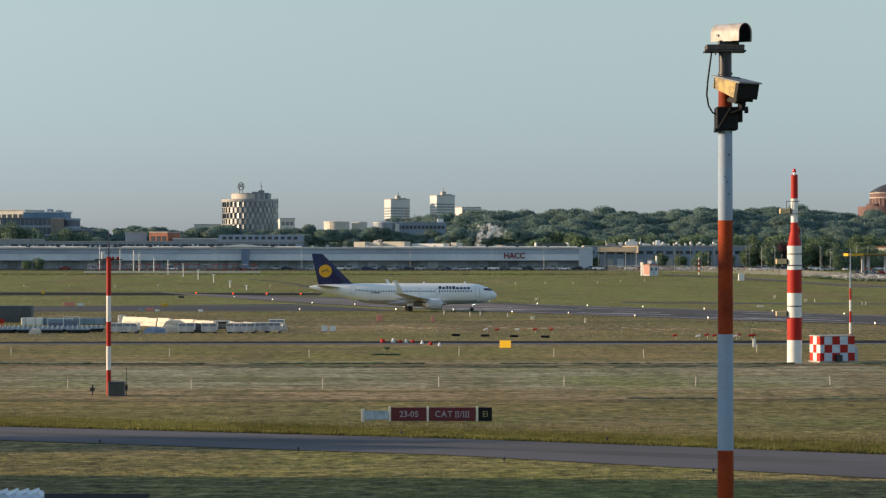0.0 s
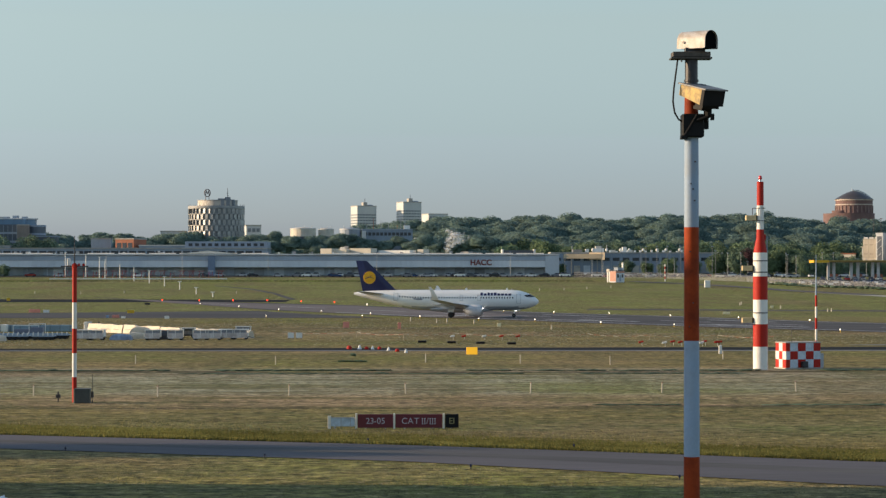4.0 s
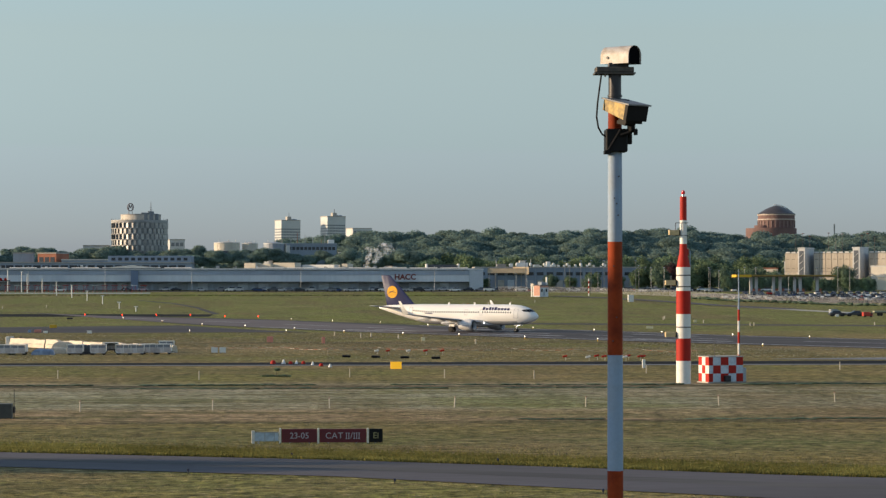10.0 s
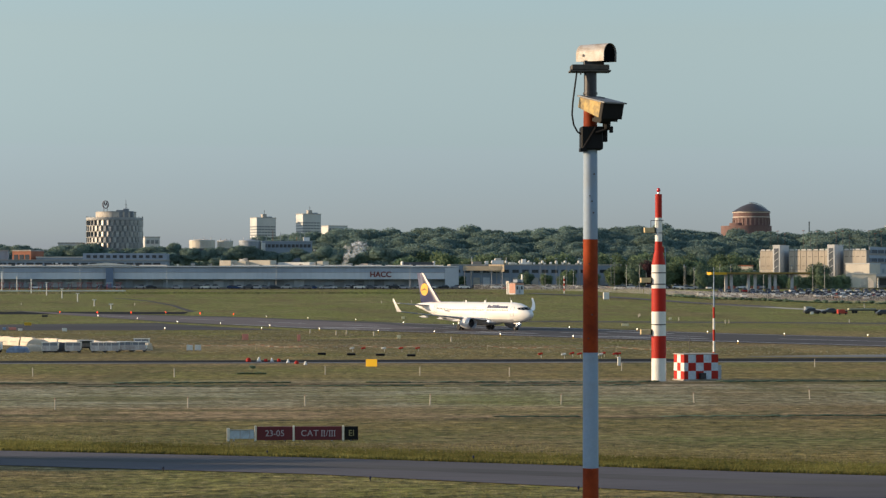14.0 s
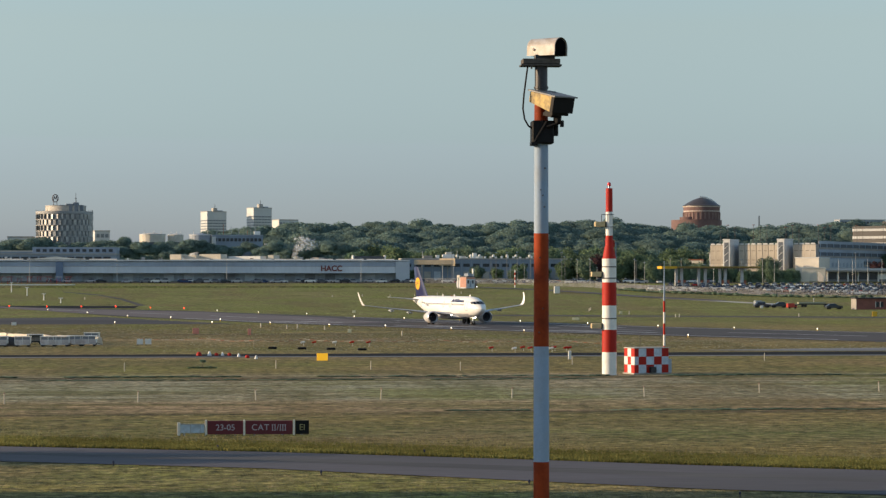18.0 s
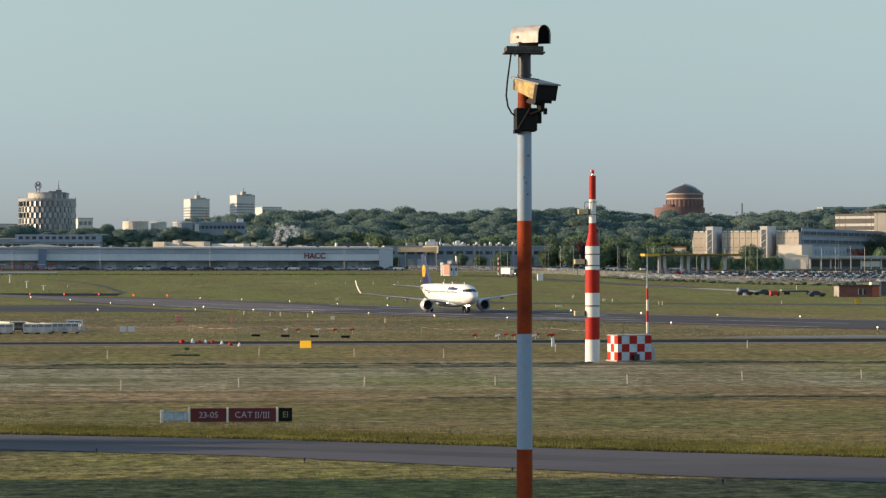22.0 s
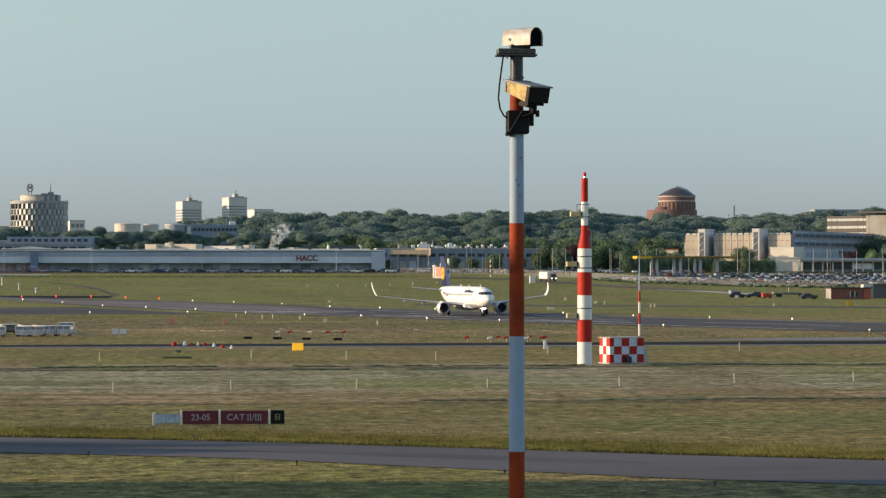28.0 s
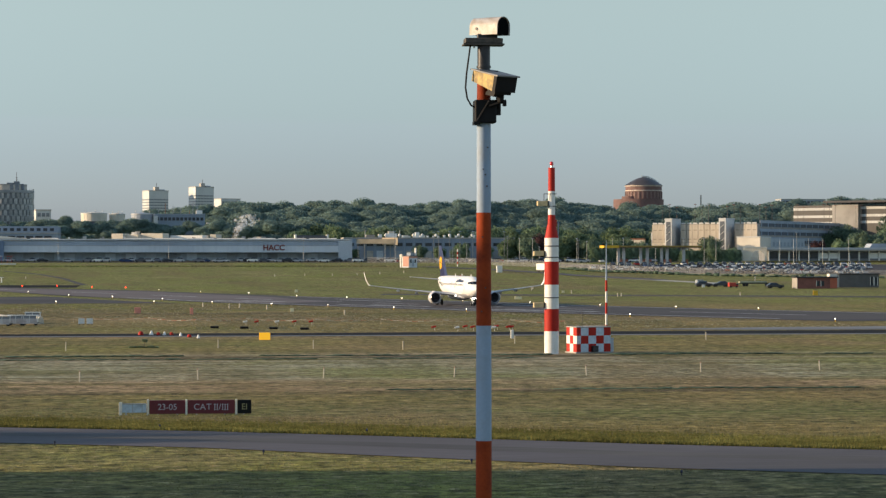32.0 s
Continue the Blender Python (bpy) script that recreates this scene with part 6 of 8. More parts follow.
# ---- grass tufts on the field ----
def tufts():
    rs = np.random.RandomState(3)
    n = 110000
    y = 86.0 * (205 / 86.0) ** rs.uniform(0, 1, n)
    x = y * rs.uniform(-0.23, 0.33, n)
    keep = np.ones(n, bool)
    keep &= (y > np.interp(x, *np.array(VERGE).T) + 0.1) | (y < np.interp(x, *np.array(NEAR_EDGE).T) - 0.1)
    keep &= ~((y < 94) & (x < -9))
    patchy = np.array([noise.noise((a * 0.05, b * 0.14, 0)) for a, b in zip(x, y)])
    keep &= patchy + rs.uniform(-0.35, 0.35, n) > -0.12
    x, y = x[keep], y[keep]
    xv = rs.uniform(-30, 38, 130000)                     # the rank verge beyond the taxiway
    yv = np.interp(xv, *np.array(VERGE).T) + 0.1 + rs.exponential(3.6, len(xv))
    x, y = np.concatenate([x, xv]), np.concatenate([y, yv])
    m = len(x)
    edge = np.abs(y - np.interp(x, *np.array(VERGE).T))
    tall = np.exp(-edge / 7.0) * (y > np.interp(x, *np.array(VERGE).T))
    h = rs.uniform(0.015, 0.06, m) * (1 + 2.4 * tall * rs.uniform(0.2, 1.2, m))
    w = rs.uniform(0.008, 0.024, m) * (1 + 1.2 * tall)
    a = rs.uniform(0, math.pi, m)
    dx, dy = np.cos(a) * w, np.sin(a) * w
    lx, ly = rs.normal(0, 0.05, m), rs.normal(0, 0.05, m)
    z = np.zeros(m)
    v = np.stack([np.stack([x - dx, y - dy, z - 0.01], 1), np.stack([x + dx, y + dy, z - 0.01], 1), np.stack([x + dx * 0.5 + lx, y + dy * 0.5 + ly, h], 1), np.stack([x - dx * 0.7 + lx, y - dy * 0.7 + ly, h * 0.8], 1)], 1).reshape(-1, 3)
    quads = v.reshape(-1, 4, 3)
    for name, pick, a_, b_, label in (("grass_tufts", tall < 0.3, (0.170, 0.165, 0.066), (0.290, 0.245, 0.130), "uneven tufts of green and straw grass"),
                                      ("verge_grass", tall >= 0.3, (0.140, 0.150, 0.050), (0.220, 0.198, 0.068), "taller yellow-green grass along the taxiway edge")):
        q = quads[pick].reshape(-1, 3)
        me = bpy.data.meshes.new(name)
        me.vertices.add(len(q)), me.loops.add(len(q)), me.polygons.add(len(q) // 4)
        me.vertices.foreach_set("co", q.ravel())
        me.loops.foreach_set("vertex_index", np.arange(len(q)))
        me.polygons.foreach_set("loop_start", np.arange(0, len(q), 4))
        me.update(calc_edges=True)
        me.materials.append(foliage(name, a_, b_, 0.7))
        tagged(new(name, me), label, "grass", kind="stuff")


def tussocks():
    """Low tussocks over the middle of the field; under the low sun each one throws a short streak of shade."""
    rs = np.random.RandomState(8)
    n = 70000
    y = np.sqrt(rs.uniform(284 ** 2, 470 ** 2, n))
    x = y * rs.uniform(-0.23, 0.33, n)
    clump = np.array([noise.noise((a * 0.03, b * 0.09, 4)) for a, b in zip(x, y)])
    rx = np.interp(-y, [-b for a, b in RW_NEAR], [a for a, b in RW_NEAR])
    keep = ((y < 256) | (y > 284)) & (clump + rs.uniform(-0.3, 0.3, n) > 0.0) & (x < rx - 2) & ~((y > 448) & (x < 0))
    x, y = x[keep], y[keep]
    m = len(x)
    vs, k6 = [], 5
    h, w = rs.uniform(0.015, 0.085, m) * (0.5 + y / 400), rs.uniform(0.06, 0.24, m)
    ring = [np.stack([x + w * math.cos(2 * math.pi * k / k6) * rs.uniform(0.6, 1.2, m), y + w * math.sin(2 * math.pi * k / k6) * rs.uniform(0.6, 1.2, m), np.full(m, -0.01)], 1) for k in range(k6)]
    top = np.stack([x + rs.normal(0, 0.05, m), y, h], 1)
    v = np.stack(ring + [top], 1).reshape(-1, 3)
    me = bpy.data.meshes.new("grass_tussocks")
    base = (np.arange(m) * (k6 + 1))[:, None, None]
    tri = (np.array([[k, (k + 1) % k6, k6] for k in range(k6)])[None] + base).reshape(-1)
    me.vertices.add(len(v)), me.loops.add(len(tri)), me.polygons.add(len(tri) // 3)
    me.vertices.foreach_set("co", v.ravel())
    me.loops.foreach_set("vertex_index", tri)
    me.polygons.foreach_set("loop_start", np.arange(0, len(tri), 3))
    me.update(calc_edges=True)
    me.materials.append(foliage("tussock_green", (0.200, 0.200, 0.100), (0.430, 0.385, 0.270), 0.6))
    tagged(new("grass_tussocks", me), "low tussocks of rough grass", "grass", kind="stuff")


tufts()
tussocks()
# ---- lights, posts and markers on the field ----
def post_light(x, y, red, h=0.35):
    t = thing("runway_light", pose(x, y, rise(y)), "small red runway edge light on a short stem" if red else "small white runway edge light on a short stem", "runway light", "runway edge lights")
    part("stem", rod(bmesh.new(), (0, 0, 0), (0, 0, h), 0.05, 0.05, 8), yellow_paint, t)
    k = 1.6 if red else 1.0
    part("lamp", spun(bmesh.new(), [(0.05 * k, h), (0.075 * k, h + 0.04 * k), (0.075 * k, h + 0.13 * k), (0.03 * k, h + 0.17 * k)], 10), lamp_red if red else lamp_white, t, "glowing lens")
    return t


light_w, light_r = post_light(20.7, 508.9, False), post_light(-64.4, 604.2, True)
for x, y in ((-54.3, 598.8), (-45.6, 598.8), (-36.8, 598.8), (-27.5, 588.2), (-18.9, 583.0)):
    copy_thing(light_r, pose(x, y, rise(y)))
for x, y in ((-51.7, 572.6), (-40.3, 547.5), (-29.3, 518.5), (-19.2, 504.2), (-8.2, 484.7), (2.0, 450.0), (12.8, 429.1), (22.7, 419.3), (32.8, 396.8), (43.5, 380.4), (54.6, 365.3), (64.3, 344.9), (87.8, 315.4),
             (-10.3, 562.5), (-0.3, 547.5), (10.7, 532.9), (30.8, 494.6), (41.8, 484.7), (52.0, 461.2), (62.5, 439.3), (71.8, 414.6), (82.1, 396.8), (93.7, 384.4), (-28.2, 455.6), (-9.3, 455.6)):
    copy_thing(light_w, pose(x, y, rise(y)))


def marker_post(x, y, h, r=0.05, cap=True):
    t = thing("marker_post", pose(x, y, rise(y)), "slim white wooden marker post in the grass", "post", "marker posts in rows")
    part("shaft", rod(bmesh.new(), (0, 0, -0.05), (0, 0, h), r, r * 0.9, 8), surface("post_wood", (0.52, 0.47, 0.38), 0.7, coarse=(4, 0.2)), t)
    if cap:
        part("cap", rod(bmesh.new(), (0, 0, h), (0, 0, h + 0.09), r * 1.2, r * 0.8, 8), surface("post_cap", (0.28, 0.16, 0.12), 0.6), t, "brown-red cap")
    return t


tall = marker_post(-27.4, 169.3, 0.72)
for x, y in ((-18.2, 167.7), (-8.8, 169.3), (-0.3, 171.6), (9.0, 172.4), (18.8, 172.4), (29.1, 174.1), (39.0, 178.9), (49.0, 180.6)):
    copy_thing(tall, pose(x, y, 0, 2 * math.sin(x), 3 * math.cos(7 * x), 0))
short = marker_post(-13.0, 225.0, 0.85, 0.05, False)
for x, y in ((1.6, 230.6), (10.9, 227.8), (19.5, 225.0), (-43.0, 230.6), (-26.9, 227.8), (32.4, 239.1), (43.6, 245.5), (54.8, 248.8)):
    copy_thing(short, pose(x, y, 0))
white_stub = marker_post(11.2, 401.1, 0.75, 0.12, False)
for x, y in ((4.8, 410.0), (0.2, 424.1), (6.7, 414.6), (22.2, 361.8), (22.2, 711.6), (31.7, 718.2), (40.3, 718.2), (48.4, 724.9), (56.6, 738.5), (65.5, 752.5), (-110.7, 685.8), (-124.1, 685.8), (-96.3, 679.6), (-85.1, 692.1), (-51.2, 685.8), (-55.5, 655.3),
             (81.1, 567.5), (86.3, 537.7), (93.8, 513.7), (98.0, 759.6), (92.7, 512.3), (121.8, 517.0), (82.7, 576.2)):
    copy_thing(white_stub, pose(x, y, rise(y)))
b = bmesh.new()
box(b, -0.16, 0.16, -0.16, 0.16, 0, 0.95, pose(34.2, 254.5, 0), 0.02)
tagged(new("cable_pillar", mesh_of("cable_pillar", b, white_paint)), "white cable pillar beside the taxiway", "box")


def field_sign(x, y, w, h, face, label, legs=0.25):
    t = thing("field_sign", pose(x, y, rise(y)), label, "sign")
    b = bmesh.new()
    box(b, -w / 2, w / 2, -0.08, 0.08, legs, legs + h, bevel=0.015)
    part("face", b, face, t)
    for s in (-0.35, 0.35):
        part("leg", rod(bmesh.new(), (s * w, 0, -0.05), (s * w, 0, legs), 0.04, 0.04, 8), steel, t)
    return t


cream = surface("faded_cream", (0.86, 0.76, 0.48), 0.6)
pink = surface("faded_red", (0.75, 0.28, 0.20), 0.6)
field_sign(6.8, 252.7, 1.2, 0.78, glow("lit_yellow", (0.80, 0.40, 0.02), 0.55), "lit yellow taxiway sign standing in the grass", 0.02)
for x, y, w, h, m, l in ((-105.3, 609.7, 0.9, 0.75, yellow_paint, "small yellow sign in the grass"), (-60.0, 499.4, 1.5, 0.65, yellow_paint, "low yellow sign beside the taxiway"), (14.7, 380.4, 0.6, 0.6, cream, "small faded cream marker board"),
                         (22.4, 552.5, 0.75, 0.6, cream, "small pale yellow marker board"), (-10.2, 372.7, 1.0, 0.95, pink, "faded red and white marker box"), (-1.6, 365.3, 0.5, 1.0, pink, "narrow faded red marker box"),
                         (85.1, 542.6, 0.7, 0.55, cream, "small faded cream marker board"), (67.1, 489.7, 1.5, 0.5, cream, "low pale yellow board beside the runway"), (-81.4, 504.2, 2.4, 0.75, pink, "orange and white low barrier board"),
                         (-78.9, 504.2, 1.3, 0.6, white_paint, "white low board in the grass"), (-57.7, 455.6, 1.4, 0.55, pink, "small red and white board"), (-46.5, 444.6, 0.9, 0.55, white_paint, "small white board in the grass"), (-59.3, 455.6, 0.6, 0.5, grey_paint, "small pale blue marker board"),
                         (-55.5, 450.0, 0.8, 0.4, white_paint, "small white board beside the taxiway"), (-64.7, 572.6, 1.4, 0.45, dark_metal, "low dark cable box"), (139.3, 517.0, 1.1, 1.1, yellow_paint, "yellow and white sign box beyond the runway"), (129.7, 591.9, 0.8, 0.7, white_paint, "small white board beyond the runway")):
    field_sign(x, y, w, h, m, l, 0.05)


def marker_cone(x, y, red):
    t = thing("marker_cone", pose(x, y, 0), "squat red marker drum on the taxiway edge" if red else "white pointed marker cone on the taxiway edge", "marker", "red and white markers")
    if red:
        b = bmesh.new()
        spun(b, [(0.36, 0), (0.42, 0.08), (0.36, 0.4), (0.22, 0.56), (0.05, 0.6)], 16)
        part("drum", b, red_paint, t, "", True)
    else:
        part("cone", spun(bmesh.new(), [(0.34, 0.05), (0.1, 0.68), (0.03, 0.72)], 16), white_paint, t, "", True)
    part("base", box(bmesh.new(), -0.36, 0.36, -0.36, 0.36, 0, 0.05), black_paint, t)
    return t


red_m, white_m = marker_cone(-7.0, 269.3, True), marker_cone(-5.8, 269.3, False)
SMALL = Matrix.Scale(0.78, 4)
for m in (red_m, white_m):
    m.matrix_basis = m.matrix_basis @ SMALL
for x, y in ((-5.0, 269.3), (-3.5, 269.3), (-1.4, 261.7)):
    copy_thing(red_m, pose(x, y, 0, 0, 0, 40) @ SMALL)
for x, y in ((-4.3, 269.3), (-2.4, 265.5), (-0.4, 258.0)):
    copy_thing(white_m, pose(x, y, 0) @ SMALL)


def lamp_flag(x, y, red):
    t = thing("warning_flag", pose(x, y, 0), "red and white warning board on a thin stake" if red else "white warning board on a thin stake", "marker", "warning boards along the tape")
    part("stake", rod(bmesh.new(), (0, 0, -0.05), (0, 0, 0.62), 0.02, 0.02, 6), white_paint, t)
    b = bmesh.new()
    box(b, -0.30, 0.30, -0.12, 0.12, 0.40, 0.62, pose(0, 0, 0, 0, -12, 0), 0.04)
    part("board", b, red_paint if red else white_paint, t)
    return t


fr, fw = lamp_flag(7.3, 307.5, True), lamp_flag(5.8, 307.5, False)
for x, y in ((12.3, 307.5), (14.5, 307.5), (28.3, 281.7), (32.4, 283.8), (33.1, 281.7), (37.5, 281.7), (37.9, 281.7), (36.3, 283.8)):
    copy_thing(fr, pose(x, y, 0))
for x, y in ((10.0, 307.5), (30.9, 279.5), (35.4, 279.5)):
    copy_thing(fw, pose(x, y, 0))


def tape_fence():
    t = thing("tape_fence", pose(0, 0, 0), "low fence of red and white tape on thin stakes", "fence")
    pts = [(-17.5, 320.9), (-7.3, 318.1), (-0.8, 307.5), (5.9, 312.7), (14.7, 307.5), (23.7, 307.5), (31.4, 302.5), (40.3, 302.5), (46.5, 295.2)]
    for x, y in pts:
        part("stake", rod(bmesh.new(), (x, y, -0.05), (x, y, 0.75), 0.022, 0.02, 6), surface("stake_wood", (0.42, 0.36, 0.26), 0.8), t)
    for (x0, y0), (x1, y1) in zip(pts, pts[1:]):
        n = 10
        for k in range(n):
            f, g = k / n, (k + 1) / n
            sag = [0.78 - 0.25 * 4 * a * (1 - a) for a in (f, g)]
            p, q = Vector((x0 + (x1 - x0) * f, y0 + (y1 - y0) * f, sag[0])), Vector((x0 + (x1 - x0) * g, y0 + (y1 - y0) * g, sag[1]))
            b = bmesh.new()
            b.faces.new([b.verts.new(v) for v in (p, q, q + Vector((0, 0, 0.018)), p + Vector((0, 0, 0.018)))])
            part("tape", b, red_paint if k % 2 else white_paint, t)


tape_fence()
for x, y in ((1.6, 295.2), (5.3, 292.9), (8.9, 290.6), (12.7, 288.3)):
    b = bmesh.new()
    box(b, -0.55, 0.55, -0.5, 0.5, 0, 0.28, pose(x, y, 0), 0.06)
    tagged(new("rubber_block", mesh_of("rubber_block", b, black_paint)), "low black rubber block lying in the grass", "block", "black blocks in the grass")
for x, y in ((-16.0, 312.7), (-14.9, 312.7)):
    t = thing("barrier_gate", pose(x, y, 0), "grey and white barrier panel on feet", "barrier", "barrier panels")
    part("panel", box(bmesh.new(), -0.42, 0.42, -0.04, 0.04, 0.12, 0.85), white_paint, t)
    for s in (-0.3, 0.3):
        part("foot", box(bmesh.new(), s - 0.05, s + 0.05, -0.25, 0.25, 0, 0.12), dark_metal, t)
bush_b = thing("shrub", pose(-5.7, 232.1, 0), "small dark weed on a stalk in the grass", "shrub")
part("stalk", rod(bmesh.new(), (0, 0, 0), (0.05, 0, 0.75), 0.03, 0.02, 6), bark, bush_b)
part("leaves", CROWNS[1], None, bush_b, at=Matrix.Translation((0.05, 0, 0.72)) @ Matrix.Diagonal((0.34, 0.3, 0.2, 1)))
for k in range(7):
    part("low_leaves", CROWNS[k % 2], None, bush_b, at=Matrix.Translation((-1.3 + k * 0.42, 0.15 * math.sin(k * 2.0), 0.07)) @ Matrix.Diagonal((0.26, 0.3, 0.10 + 0.04 * (k % 3), 1)))


# ---- ground equipment parked on the grass ----
def baggage_cart(x, y, rz=0):
    t = thing("baggage_cart", pose(x, y, 0, 0, 0, rz), "white baggage cart with a flat roof and dark open sides", "cart", "parked baggage carts")
    part("deck", box(bmesh.new(), -1.05, 1.05, -0.72, 0.75, 0.30, 0.45), dark_metal, t)
    part("roof", box(bmesh.new(), -1.1, 1.1, -0.8, 0.8, 1.30, 1.38), white_paint, t)
    for s in (-1.05, 0.98):
        part("end_wall", box(bmesh.new(), s, s + 0.07, -0.75, 0.75, 0.40, 1.30), white_paint, t)
    part("side_panel", box(bmesh.new(), -0.98, 0.98, -0.78, -0.72, 0.22, 0.92), surface("cart_side", (0.62, 0.58, 0.56), 0.6, fine=(6, 0.1), coarse=(1.2, 0.3), other=(0.40, 0.33, 0.30)), t, "scuffed white side panel")
    part("curtain", box(bmesh.new(), -0.9, 0.9, -0.70, -0.66, 0.92, 1.28), surface("tarp_grey", (0.26, 0.27, 0.30), 0.6), t, "dark grey side curtain")
    part("mid_post", box(bmesh.new(), -0.04, 0.04, -0.80, -0.7, 0.40, 1.30), white_paint, t)
    for sx in (-0.75, 0.75):
        for sy in (-0.6, 0.6):
            part("wheel", rod(bmesh.new(), (sx, sy - 0.07, 0.22), (sx, sy + 0.07, 0.22), 0.22, 0.22, 12), tyre_black, t)
    part("tow_bar", rod(bmesh.new(), (1.05, 0, 0.4), (1.75, 0, 0.2), 0.035, 0.035, 6), dark_metal, t)
    return t


cart = baggage_cart(-22.6, 310.1, 0)
for i, (x, y) in enumerate(((-24.4, 310.1), (-26.0, 307.5), (-27.6, 307.5), (-31.0, 307.5), (-34.0, 307.5), (-41.4, 307.5), (-43.3, 307.5), (-23.4, 326.5), (-30.4, 318.1))):
    copy_thing(cart, pose(x, y, 0, 0, 0, (0, 3, -4, 2, 0, -3, 5, 0, 180, 6)[i]))


def pallet_dolly(x, y):
    t = thing("pallet_dolly", pose(x, y, 0), "low steel pallet dolly with black wheels", "trailer", "row of parked dollies")
    part("deck", box(bmesh.new(), -1.5, 1.5, -1.0, 1.0, 0.50, 0.62), grey_paint, t)
    part("edge_rail", box(bmesh.new(), -1.52, 1.52, -1.05, -1.0, 0.46, 0.80), grey_paint, t)
    for i in range(5):
        part("stop", box(bmesh.new(), -1.35 + i * 0.65, -1.2 + i * 0.65, -1.07, -1.05, 0.6, 0.95), white_paint, t)
    for sx in (-1.05, -0.35, 0.35, 1.05):
        for sy in (-0.85, 0.85):
            part("wheel", rod(bmesh.new(), (sx, sy - 0.1, 0.36), (sx, sy + 0.1, 0.36), 0.36, 0.36, 14), tyre_black, t)
    part("tow_bar", rod(bmesh.new(), (1.5, 0, 0.5), (2.1, 0, 0.25), 0.04, 0.04, 6), dark_metal, t)
    return t


dolly = pallet_dolly(-48.4, 307.5)
for i in range(8):
    x, y = -48.6 - 3.25 * (i + 1), 308.0
    copy_thing(dolly, pose(x, y, 0, 0, 0, 2 * math.sin(i * 2.1)))
    copy_thing(dolly, pose(x + 4.4, 313.5, 0, 0, 0, 3 * math.sin(i * 1.7)))
t = thing("steel_container", pose(-68.8, 365.3, 0, 0, 0, 2), "dark grey ribbed steel container on the grass", "container")
rib = surface("container_grey", (0.10, 0.115, 0.12), 0.6, coarse=(0.6, 0.2))
part("body", box(bmesh.new(), -8.0, 4.05, -1.2, 1.2, 0.1, 2.65), rib, t)
for i in range(38):
    part("rib", box(bmesh.new(), -7.9 + i * 0.315, -7.75 + i * 0.315, -1.26, -1.2, 0.2, 2.55), rib, t)
for x0, x1, y, h, m, l in ((-62.5, -50.5, 352, 1.0, surface("blue_sheet", (0.20, 0.30, 0.37), 0.6, coarse=(0.5, 0.15)), "long blue-grey sheeted stack of panels"), (-49.0, -48.0, 350, 1.5, white_paint, ""), (-63.6, -60.6, 350, 1.1, white_paint, "")):
    t = thing("sheeted_stack", pose((x0 + x1) / 2, y, 0), l or "white boxed pallet load on the grass", "stack")
    part("cover", box(bmesh.new(), -(x1 - x0) / 2, (x1 - x0) / 2, -0.8, 0.8, 0.0, h, bevel=0.06), m, t)
    for k in range(max(2, int((x1 - x0) / 1.5))):
        part("strap", box(bmesh.new(), -(x1 - x0) / 2 + 0.6 + k * 1.5, -(x1 - x0) / 2 + 0.66 + k * 1.5, -0.82, 0.82, 0.02, h + 0.02), dark_metal, t)
cream_panel = surface("cream_panel", (0.60, 0.52, 0.40), 0.6, coarse=(0.7, 0.12))
for i in range(13):
    f = i / 12
    x, y, h = -47.0 + 24.5 * f, 348 - 31 * f, 1.28 - 0.30 * f + 0.06 * math.sin(i * 2.7)
    t = thing("road_barrier", pose(x, y, 0, 0, 0, -50 + 8 * math.sin(i * 1.9)), "cream sheeted stack standing in a long row", "barrier", "row of cream barrier blocks")
    b = bmesh.new()
    loft(b, [[(xx, -0.5, 0), (xx, 0.5, 0), (xx, 0.46, 0.5), (xx, 0.30, h + dh), (xx, -0.22, h + dh * 0.6), (xx, -0.44, 0.5)] for xx, dh in ((-1.66, 0.05), (-0.6, -0.05), (0.5, 0.03), (1.66, -0.02))])
    part("block", b, cream_panel, t)
    part("slot", box(bmesh.new(), -0.9, 0.9, -0.46, -0.40, 0.5, 0.62), surface("slot_grey", (0.35, 0.33, 0.30), 0.6), t)
for (x, y), sx, h, m, l in (((-33.2, 310.1), 1.5, 1.35, surface("tarp_dark", (0.07, 0.075, 0.085), 0.7), "dark tarpaulin heap beside the carts"), ((-38.2, 307.5), 1.5, 0.85, surface("tarp_blue", (0.30, 0.36, 0.46), 0.6, coarse=(1.5, 0.3), other=(0.10, 0.13, 0.20)), "blue tarpaulin over stacked parts"),
                            ((-36.9, 312.7), 1.2, 0.95, cream_panel, "cream cover over stacked parts"), ((-38.2, 329.5), 1.5, 1.3, cream_panel, "cream sloping cover over a trailer"), ((-53.3, 302.5), 0.7, 0.8, cream_panel, "cream sack heap beside the dollies")):
    t = thing("covered_load", pose(x, y, 0), l, "load")
    b = bmesh.new()
    loft(b, [[(-sx * w, -0.8, 0), (sx * w, -0.8, 0), (sx * w, 0.8, 0), (-sx * w, 0.8, 0)] if i == 0 else [(-sx * w + d, -0.8 * w, h * z), (sx * w + d, -0.8 * w, h * z * 0.9), (sx * w + d, 0.8 * w, h * z * 0.9), (-sx * w + d, 0.8 * w, h * z)] for i, (w, z, d) in enumerate(((1, 0, 0), (0.97, 0.4, 0), (0.8, 0.8, 0.1), (0.45, 1.0, 0.15)))])
    part("cover", b, m, t, "", True)
